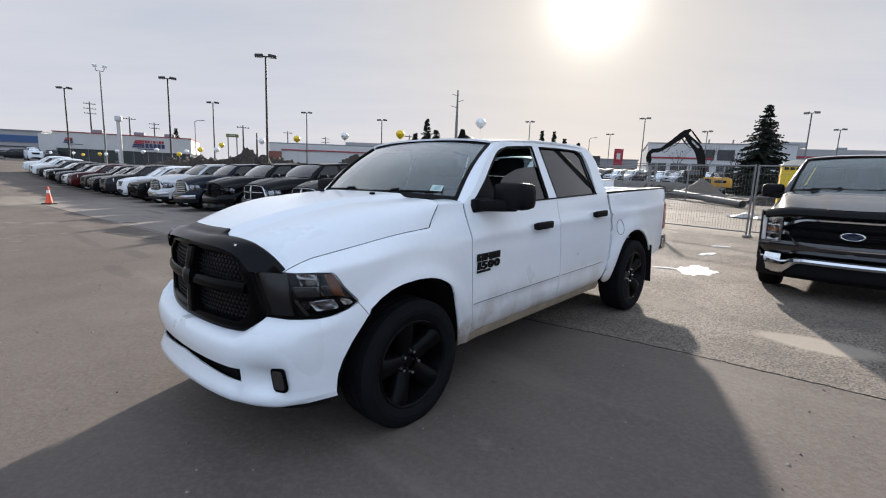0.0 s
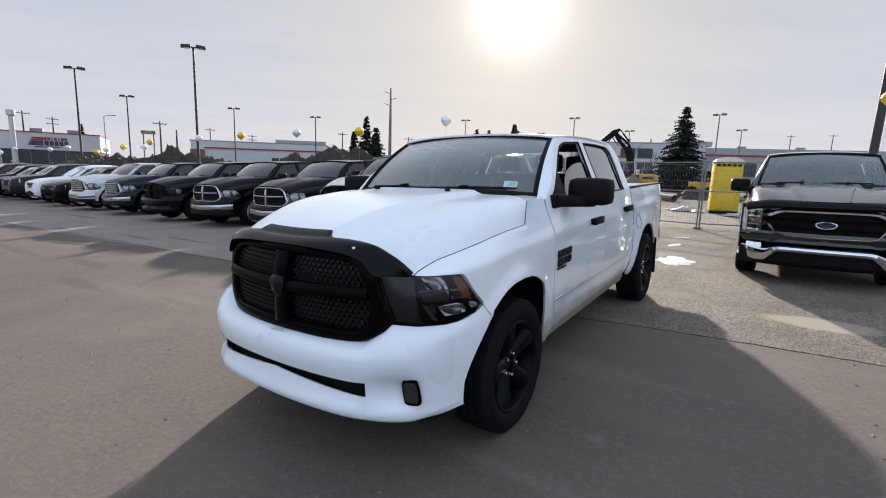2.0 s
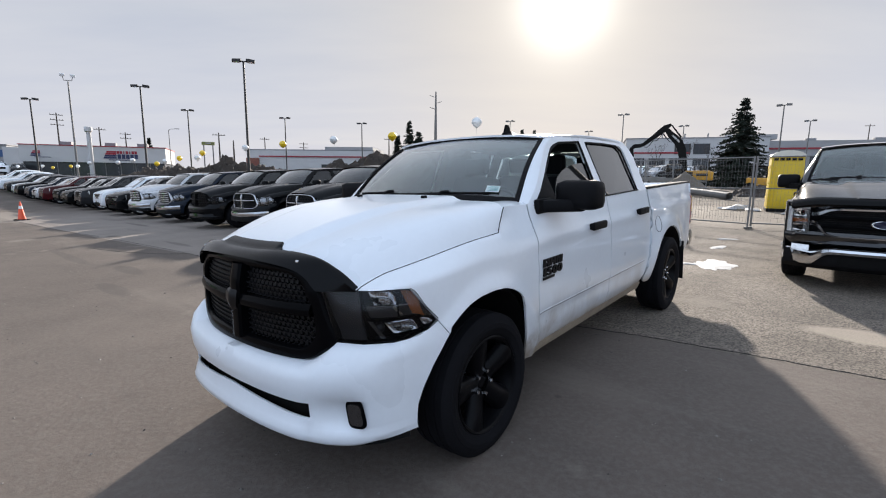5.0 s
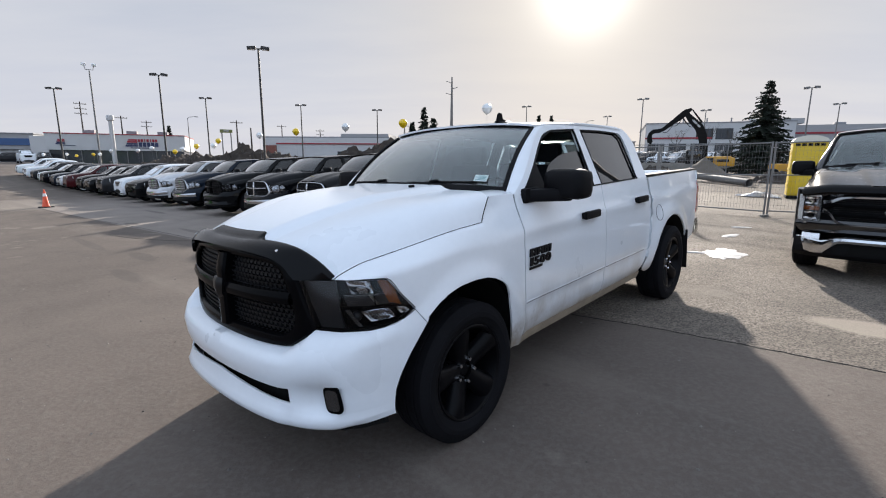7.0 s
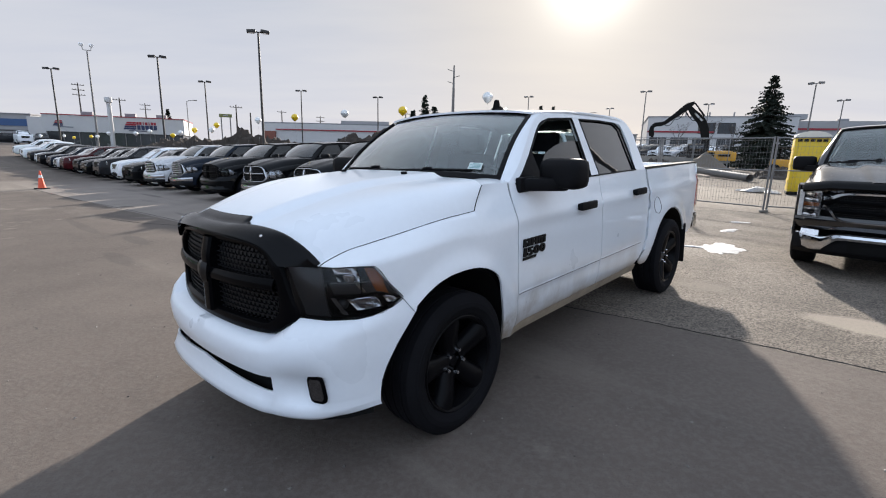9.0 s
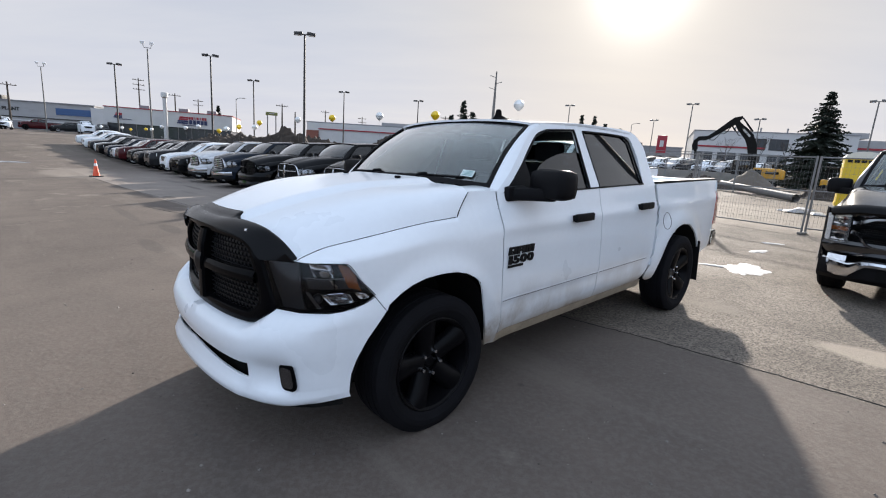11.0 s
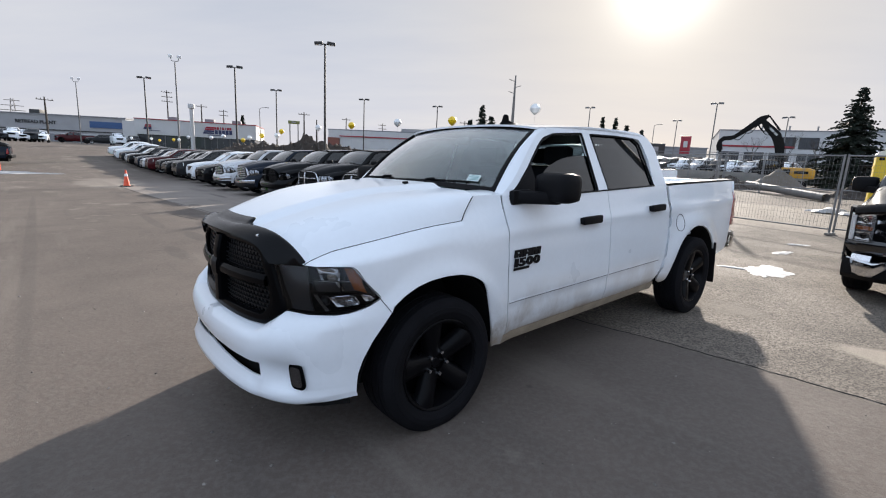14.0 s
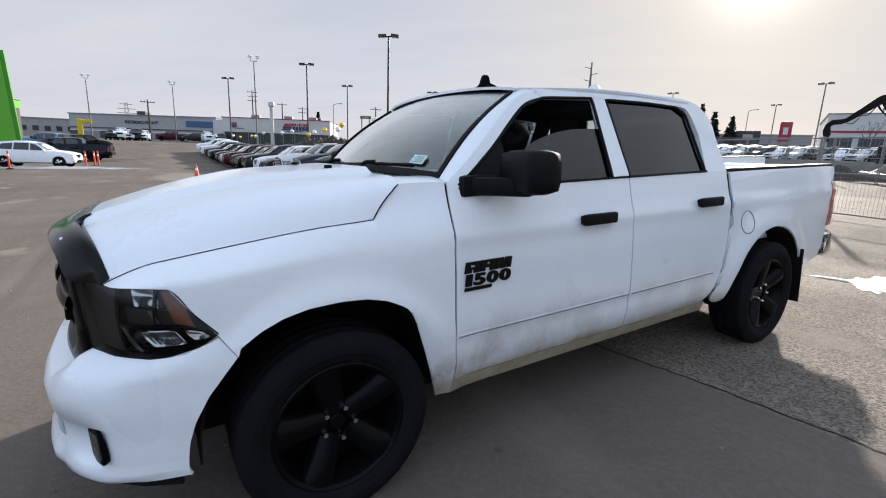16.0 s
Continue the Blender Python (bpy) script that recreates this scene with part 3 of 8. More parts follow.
def wheel(parent, x, side, lod, rim_mat, spokes=5, y=0.868):
    """A tyre on a five-spoke wheel; the rim is the part, tyre, spokes and nuts sit on it."""
    n = 48 if lod else 20
    s = side
    bm = bmesh.new()
    lathe(bm, [(-0.12, 0.235), (-0.11, 0.262), (0.09, 0.262), (0.115, 0.268), (0.124, 0.270), (0.128, 0.264), (0.118, 0.250), (0.06, 0.232), (0.02, 0.225), (-0.02, 0.22), (-0.03, 0.05)], n)
    lathe(bm, [(0.056, 0.0), (0.056, 0.065), (0.048, 0.088), (-0.03, 0.09)], 24 if lod else 10)
    hub = part("wheel", move(bm, Matrix.Diagonal((1.05, s, 1.05, 1))), rim_mat, parent, "gloss black five-spoke wheel" if rim_mat is RIM_BLACK else "")
    hub.location, hub.scale = (x - 0.004, s * y, HUB), (1.018, 1.0, 1.018)
    bm = bmesh.new()
    rows = [(-0.10, 0.272), (-0.132, 0.30), (-0.141, 0.345), (-0.134, 0.385), (-0.118, 0.405)]
    rows += [(-0.112, 0.411), (-0.072, 0.413), (-0.070, 0.404), (-0.060, 0.404), (-0.058, 0.414), (-0.006, 0.415), (-0.004, 0.405), (0.006, 0.405), (0.008, 0.415)] if lod else [(-0.08, 0.413)]
    rows += [(0.058, 0.414), (0.060, 0.404), (0.070, 0.404), (0.072, 0.413), (0.112, 0.411)] if lod else [(0.08, 0.413)]
    rows += [(0.118, 0.405), (0.134, 0.385), (0.139, 0.362), (0.143, 0.358), (0.143, 0.33), (0.139, 0.325), (0.134, 0.305), (0.124, 0.286), (0.10, 0.272)]
    lathe(bm, rows, n + 16 if lod else n)
    part("tyre", move(bm, Matrix.Diagonal((1, s, 1, 1)) if s < 0 else Matrix()), RUBBER, hub, "black all-season tyre")
    for k in range(spokes):
        a = 2 * math.pi * (k / spokes) + (0.117 if side > 0 else 0.1)
        m = Matrix.Rotation(-a, 4, "Y")
        bm = bmesh.new()
        rr = ((0.050, 0.046, 0.062), (0.10, 0.043, 0.070), (0.15, 0.045, 0.084), (0.20, 0.050, 0.096), (0.238, 0.058, 0.102), (0.262, 0.068, 0.100))
        top = [[(r, -w, yy - 0.045), (r, -w * 0.88, yy - 0.016), (r, -w * 0.62, yy), (r, 0, yy + 0.003), (r, w * 0.62, yy), (r, w * 0.88, yy - 0.016), (r, w, yy - 0.045)] for r, w, yy in rr]
        grid([[(q[0], q[2], q[1]) for q in r] for r in top], 0.02, bm=bm)
        mm = Matrix.Diagonal((1.05, s, 1.05, 1)) @ m
        part("spoke", move(bm, mm), rim_mat, hub, sharp=60)
    if lod:
        for k in range(5):
            a = 2 * math.pi * k / 5 + 0.745
            bm = lathe(bmesh.new(), [(0.04, 0.0135), (0.088, 0.0135), (0.097, 0.010), (0.097, 0.0)], 8, "y", (0.0705 * math.cos(a), 0, 0.0705 * math.sin(a)))
            part("lug_nut", move(bm, Matrix.Diagonal((1, s, 1, 1))), CHROME, hub, "chrome lug nut")
        bm = lathe(bmesh.new(), [(0.02, 0.04), (0.068, 0.036), (0.074, 0.03), (0.074, 0.0)], 20)
        part("centre_cap", move(bm, Matrix.Diagonal((1, s, 1, 1))), RIM_BLACK, hub)
    bm = lathe(bmesh.new(), [(-0.05, 0.0), (-0.05, 0.15), (-0.035, 0.15), (-0.035, 0.0)], 24)
    part("brake_disc", move(bm, Matrix.Diagonal((1, s, 1, 1))), STEEL, hub)
    return hub


def headlamp(root, side, lod, dark=True):
    top = [(0.846, 0.632, 1.107), (0.75, 0.748, 1.117), (0.655, 0.868, 1.118), (0.562, 0.944, 1.110), (0.497, 0.972, 1.02), (0.429, 0.994, 0.938)]
    bot = [(0.818, 0.691, 0.870), (0.745, 0.800, 0.860), (0.640, 0.895, 0.859), (0.550, 0.955, 0.873), (0.482, 0.982, 0.902), (0.429, 0.994, 0.930)]
    n = 26 if lod else 8
    a, b = curve_pts(top, n), curve_pts(bot, n)
    def sheet(u0, u1, v0, v1, back, nu=n, nv=9, slant=0.0, bowl=0.0):
        rows = []
        for i in range(nu):
            row = []
            for j in range(nv):
                f = j / (nv - 1)
                s = min(1.0, max(0.0, lerp(u0, u1, i / (nu - 1)) + slant * f)) * (n - 1)
                k = min(int(s), n - 2)
                p, q = a[k].lerp(a[k + 1], s - k), b[k].lerp(b[k + 1], s - k)
                t = lerp(v0, v1, f)
                c = p.lerp(q, t) + Vector((0.022, 0.010, 0)) * math.sin(math.pi * t) * math.sin(math.pi * s / (n - 1)) - Vector((0.8, 0.6, 0)) * (back + bowl * math.sin(math.pi * i / (nu - 1)) * math.sin(math.pi * f))
                row.append((c.x, side * c.y, c.z))
            rows.append(row)
        return rows
    lamp = part("headlight", grid(sheet(0, 1, 0, 1, 0.105), 0.004), LAMP_DARK if dark else LAMP_GREY, root, "smoked headlight with amber marker" if dark else "clear headlight")
    part("lens", grid(sheet(0, 1, 0, 1, 0.0), 0.003), LENS if dark else CLEAR, lamp)
    if lod:
        face, deep = sheet(0, 1, 0, 1, 0.002), sheet(0, 1, 0, 1, 0.105)
        for j in (0, -1):
            part("lamp_wall", grid([[f[j], d[j]] for f, d in zip(face, deep)], 0.002), LAMP_DARK, lamp)
        part("lamp_wall", grid([[f, d] for f, d in zip(face[0], deep[0])], 0.002), LAMP_DARK, lamp)
        # plain inner panel, upper bowl, shelf with its fin, lower ribbed band, amber corner, curved rib
        part("inner_panel", grid(sheet(0.01, 0.22, 0.03, 0.97, 0.03, 6, 6), 0.01), LAMP_PANEL, lamp, "plain dark inner lamp panel")
        part("reflector", grid(sheet(0.275, 0.43, 0.10, 0.34, 0.058, 14, 10, 0.03, 0.035), 0.004), CHROME, lamp, "bright upper lamp bowl")
        part("lamp_shelf", grid(sheet(0.25, 0.62, 0.36, 0.56, 0.05, 10, 5, 0.02), 0.02), LAMP_PANEL, lamp)
        part("lamp_fin", grid(sheet(0.43, 0.46, 0.34, 0.52, 0.03, 3, 5, 0.05), 0.006), DULL_CHROME, lamp)
        band = part("reflector", grid(sheet(0.36, 0.585, 0.64, 0.86, 0.03, 16, 10, 0.05, 0.035), 0.004), CHROME, lamp, "bright ribbed lamp band")
        for k in range(8):
            u = 0.375 + 0.026 * k
            part("rib", grid(sheet(u, u + 0.006, 0.65, 0.85, 0.034, 2, 4, 0.05), 0.006), DULL_CHROME, band)
        part("amber_marker", grid(sheet(0.50, 0.66, 0.08, 0.52, 0.035, 6, 6, 0.10), 0.004), AMBER, lamp, "amber side marker")
        part("corner_reflector", grid(sheet(0.68, 0.82, 0.60, 0.80, 0.022, 10, 8, 0.05, 0.02), 0.004), CHROME, lamp)
        part("lamp_rib", grid(sheet(0.255, 0.285, 0.60, 0.94, 0.025, 3, 8, 0.06), 0.012), DULL_CHROME, lamp)
        for u0, u1, v0, v1 in ((0.235, 0.66, 0.56, 0.60), (0.235, 0.245, 0.05, 0.95), (0.47, 0.482, 0.05, 0.55), (0.25, 0.70, 0.90, 0.97)):
            part("bezel", grid(sheet(u0, u1, v0, v1, 0.028, 12, 5), 0.014), GLOSS_BLACK, lamp)
        c = Vector(sheet(0.31, 0.40, 0.76, 0.80, 0.06, 2, 2)[0][0])
        bm = bmesh.new()
        bmesh.ops.create_uvsphere(bm, u_segments=20, v_segments=12, radius=0.026, matrix=Matrix.Translation(c))
        part("bulb_bowl", bm, LAMP_PANEL, lamp)
    else:
        part("reflector", grid(sheet(0.12, 0.36, 0.15, 0.85, 0.04, 5, 4), 0.01), LAMP_DARK if dark else LAMP_BOWL, lamp)
        part("reflector", grid(sheet(0.46, 0.72, 0.15, 0.80, 0.04, 5, 4), 0.01), LAMP_BOWL, lamp)
    return lamp


RIM_OUT = [(0, 1.245), (0.2, 1.241), (0.39, 1.228), (0.51, 1.208), (0.575, 1.172), (0.615, 1.118), (0.652, 1.0), (0.690, 0.872), (0.63, 0.817), (0.56, 0.773), (0.48, 0.759), (0.3, 0.753), (0, 0.754)]
RIM_IN = [(0, 1.186), (0.2, 1.187), (0.36, 1.184), (0.45, 1.170), (0.51, 1.140), (0.547, 1.085), (0.580, 0.99), (0.582, 0.90), (0.555, 0.852), (0.515, 0.828), (0.45, 0.821), (0.3, 0.820), (0, 0.822)]


def grille(root, lod, frame_mat, mesh_mat, bars=0):
    """The grille: a moulded surround with a crosshair, its four openings filled by honeycomb, before a dark panel."""
    ny = 33 if lod else 13
    rows = []
    for i in range(ny):
        y = lerp(-0.66, 0.66, i / (ny - 1))
        t = smooth(0.50, 0.66, abs(y))
        rows.append([(grille_x(y) - 0.095, y, lerp(0.76, 0.86, t)), (grille_x(y) - 0.11, y, 1.0), (grille_x(y) - 0.12, y, lerp(1.225, 1.07, t))])
    body = part("grille", grid(rows, 0.01), LAMP_DARK if frame_mat is GLOSS_BLACK else MESH_BLACK, root, "black crosshair grille" if frame_mat is GLOSS_BLACK else "chrome framed grille")

    def face_x(y, z):
        return grille_x(y) - 0.03 * (z - 0.9) - 0.22 * max(0.0, z - 1.10)

    n = 72 if lod else 26
    slim = 1.0 if lod else 0.55
    for s in (-1, 1):
        out, inn = curve_pts([(0, p[0], p[1]) for p in RIM_OUT], n), curve_pts([(0, p[0], p[1]) for p in RIM_IN], n)
        inn = [p.lerp(q, slim) for p, q in zip(out, inn)]
        rows = []
        for p, q in zip(out, inn):
            ring = []
            for f, d in ((0.0, -0.07), (0.0, -0.012), (0.10, 0.0), (0.55, 0.006), (0.86, 0.0), (1.0, -0.014), (1.04, -0.075)):
                c = p.lerp(q, f)
                ring.append((face_x(c.y, c.z) + d, s * max(0.0, c.y), c.z))
            rows.append(ring)
        part("grille_frame", grid(rows), frame_mat, body)

    def rail(path, w, d, mt, name="grille_bar"):
        """A bevelled rail along points of (y, z), w high and d deep, with its upper edge folded back."""
        ps = curve_pts([(0, p[0], p[1]) for p in path], 17 if lod else 9, len(path) > 2)
        rows = []
        for i, p in enumerate(ps):
            q = ps[min(i + 1, len(ps) - 1)] - ps[max(i - 1, 0)]
            nrm = Vector((0, -q.z, q.y)).normalized()
            if nrm.z < -0.1:
                nrm = -nrm
            ring = []
            for k, dd in ((-1, -0.07), (-1, d * 0.3), (-0.8, d * 0.8), (-0.1, d), (0.75, d * 0.55), (1, d * 0.1), (1, -0.07)):
                c = p + nrm * k * w / 2
                ring.append((face_x(c.y, c.z) + dd, c.y, c.z))
            rows.append(ring)
        part(name, grid(rows), mt, body)

    for k in range(bars):
        z = lerp(0.86, 1.16, k / (bars - 1))
        for s in (-1, 1):
            rail([(0, z), (s * 0.30, z), (s * (0.55 - 0.08 * smooth(1.06, 1.16, z)), z)], 0.034, 0.012, frame_mat)
    if not bars:
        for s in (-1, 1):
            rail([(s * 0.045, 1.010), (s * 0.30, 1.012), (s * 0.585, 1.018)], 0.062 * slim, 0.020, frame_mat)
        rail([(0, 0.80), (0, 0.98), (0, 1.2)], 0.115 * slim, 0.026, frame_mat)
    if lod:
        bm = bmesh.new()
        rows = [[(0.962 + d + 0.012 * (1 - abs(y) / 0.07), y * w, z) for y in [lerp(-0.07, 0.07, k / 8) for k in range(9)]] for z, w, d in ((1.070, 0.55, -0.012), (1.062, 0.70, 0.008), (1.040, 0.86, 0.018), (1.005, 0.80, 0.022), (0.975, 0.62, 0.018), (0.945, 0.46, 0.008), (0.938, 0.34, -0.012))]
        part("emblem", grid(rows, 0.02), BADGE, body, "plain black emblem shape", sharp=60)

    def inside(y, z):
        """Whether a place lies within the mesh openings."""
        if z > 1.187 or z < 0.825:
            return False
        side = [p for p in RIM_IN if p[0] > 0.44]
        return y < table(sorted((p[1], p[0]) for p in side), z) + 0.012

    pitch, rise, web = (0.034, 0.0255, 0.0052) if lod else (0.10, 0.07, 0.014)
    for s in (-1, 1):
        for z0, z1 in ((1.035, 1.20), (0.81, 0.99)):
            bm = bmesh.new()
            for r in range(int((z1 - z0) / rise) + 1):
                z = z0 + r * rise
                y = 0.06 + (pitch / 2 if r % 2 else 0)
                while y < 0.60:
                    if inside(y, z):
                        hexes = [(y + dy * pitch / 2, z + dz * rise) for dy, dz in ((0, 0.64), (1, 0.36), (1, -0.36), (0, -0.64))]
                        for (ya, za), (yb, zb) in zip(hexes, hexes[1:]):
                            bar(bm, (face_x(ya, za) - 0.042, s * ya, za), (face_x(yb, zb) - 0.042, s * yb, zb), 0.026, web)
                    y += pitch
            tagged(part("mesh_insert", bm, mesh_mat, body), kind="stuff")
    return body


def front_bumper(root, lod, bumper_mat, chrome, N):
    """The front bumper: a shelf under the grille, a rounded crest, the long slot, scalloped lamp pockets and a lip."""
    ys = sorted({round(lerp(-0.955, 0.955, i / N(62)), 4) for i in range(N(62) + 1)} | {s * q for s in (-1, 1) for q in (0.57, 0.60, 0.62, 0.64, 0.691, 0.745, 0.772, 0.774, 0.785, 0.787, 0.80, 0.82, 0.84, 0.856, 0.864, 0.871, 0.878, 0.886, 0.90)})
    back = [(0, (0.915, 0.0, 0.757)), (0.3, (0.895, 0.3, 0.755)), (0.5, (0.852, 0.5, 0.762)), (0.585, (0.833, 0.56, 0.772)), (0.64, (0.822, 0.635, 0.817)), (0.69, (0.818, 0.691, 0.867)), (0.80, (0.745, 0.80, 0.857)), (0.895, (0.640, 0.895, 0.856)), (0.935, (0.56, 0.95, 0.869)), (0.956, (0.482, 0.983, 0.899))]
    edge = [(0, (1.012, 0.0, 0.757)), (0.3, (1.002, 0.3, 0.756)), (0.5, (0.975, 0.5, 0.756)), (0.585, (0.954, 0.585, 0.758)), (0.64, (0.898, 0.640, 0.806)), (0.69, (0.856, 0.700, 0.852)), (0.80, (0.805, 0.806, 0.835)), (0.895, (0.705, 0.900, 0.832)), (0.935, (0.62, 0.95, 0.838)), (0.956, (0.535, 0.978, 0.848))]
    crest = [(0, 0.655), (0.30, 0.668), (0.58, 0.704), (0.78, 0.722), (0.956, 0.714)]
    rows = []
    for y in ys:
        a, sg = abs(y), (1 if y >= 0 else -1)
        m = smooth(0.65, 0.745, a)
        b, e = table(back, a), table(edge, a)
        row = [(b[0], sg * b[1], b[2]), (e[0], sg * e[1], e[2])]
        zc = table(crest, a)
        row.append((lerp(e[0], bumper_x(y), 0.70), y, lerp(e[2], zc, 0.46)))
        row.append((bumper_x(y), y, zc))
        dip = pocket(a)
        slot = lerp(0.556, 0.512, min(1, a / 0.63))
        for dx, z in ((-0.006, lerp(0.626, 0.622, m)), (-0.016 - dip, lerp(0.588, 0.600, m)), (-0.020 - dip, lerp(slot, 0.53, m)), (-0.016 - dip * 0.6, lerp(slot - 0.022, 0.476, m))):
            row.append((bumper_x(y) + dx, y, z))
        for q, (dx, z) in enumerate(((-0.004, 0.464), (0.010, 0.437), (0.008, 0.405), (-0.010, 0.388), (-0.10, 0.375))):
            lift = 0.018 * smooth(0.62, 0.56, a)
            dx *= (1 - 0.85 * smooth(0.78, 0.94, a)) if q == 4 else 1
            row.append((bumper_x(y) + dx - 0.016 * smooth(0.56, 0.62, a), y, z + lift * 0.4 + 0.03 * smooth(0.8, 0.96, a) * (z < 0.43)))
        rows.append(row)
    for s in (1, -1):
        end = []
        for q, r in enumerate(rows[-1 if s > 0 else 0]):
            z = r[2]
            if q < 2:
                end.append((0.429, s * (y_side(0.429, 0.93) - 0.003), 0.930) if q == 0 else (0.374, s * (y_side(0.374, 0.85) - 0.003), 0.847))
                continue
            end.append((min(r[0] - 0.004, math.sqrt(max(0.0, 0.56 ** 2 - max(0.0, z - 0.41) ** 2)) + 0.006), s * max(y_side(0.42, z) - 0.004, 0.957), z))
        rows = rows + [end] if s > 0 else [end] + rows
    ys = [-1.0] + ys + [1.0]
    def hole(i, j):
        a, b = sorted((abs(ys[i]), abs(ys[i + 1])))
        return b <= 0.6301 and j == 5
    bump = part("front_bumper", grid(rows, 0.012, hole), bumper_mat, root, "body-coloured front bumper" if not chrome else "front bumper with a chrome bar", sharp=62)
    bm = bmesh.new()
    rows = [[(bumper_x(y) - 0.085, y, z) for z in (0.36, 0.50, 0.68)] for y in [lerp(-0.93, 0.93, i / 30) for i in range(31)]]
    part("bumper_slot", grid(rows, 0.01), UNDER, bump, "black lower intake slot")
    if chrome and not lod:
        # a plated bar across the painted nose, over a dark valance
        rows = [[(bumper_x(y) + dx, y, z + 0.05 * abs(y)) for dx, z in ((-0.02, 0.655), (0.016, 0.645), (0.026, 0.60), (0.022, 0.525), (-0.005, 0.505))] for y in [lerp(-0.94, 0.94, i / 24) for i in range(25)]]
        part("bumper_bar", grid(rows, 0.01), ROW_CHROME, bump, "chrome bumper bar")
        rows = [[(bumper_x(y) + dx, y, z) for dx, z in ((0.014, 0.505), (0.018, 0.46), (0.012, 0.385))] for y in [lerp(-0.94, 0.94, i / 24) for i in range(25)]]
        part("valance", grid(rows, 0.008), BLACK_PLASTIC, bump)
    if lod:
        for s in (1, -1):
            def pod(scale, proud):
                """A rounded patch that leans with the pocket."""
                rows = []
                for k in range(33):
                    t = 2 * math.pi * k / 32
                    cy, cz = (math.copysign(abs(f(t)) ** 0.45, f(t)) for f in (math.cos, math.sin))
                    row = []
                    for q in (0.0, 0.5, 0.85, 1.0):
                        z = 0.546 + 0.072 * cz * q * scale
                        y = 0.823 + 0.042 * cy * q * scale - 0.10 * (z - 0.546)
                        row.append((bumper_x(y) + proud - pocket(y), s * y, z))
                    rows.append(row)
                return grid(rows, 0.012)
            part("fog_lamp_bezel", pod(0.94, 0.006), GLOSS_BLACK, bump)
            bm = pod(0.74, 0.010)
            part("fog_lamp", bm, mat("grey fog lamp lens", (0.030, 0.026, 0.024), 0.18, var=0.3, scale=30, coat=0.6), bump, "grey fog lamp lens in a black pocket")


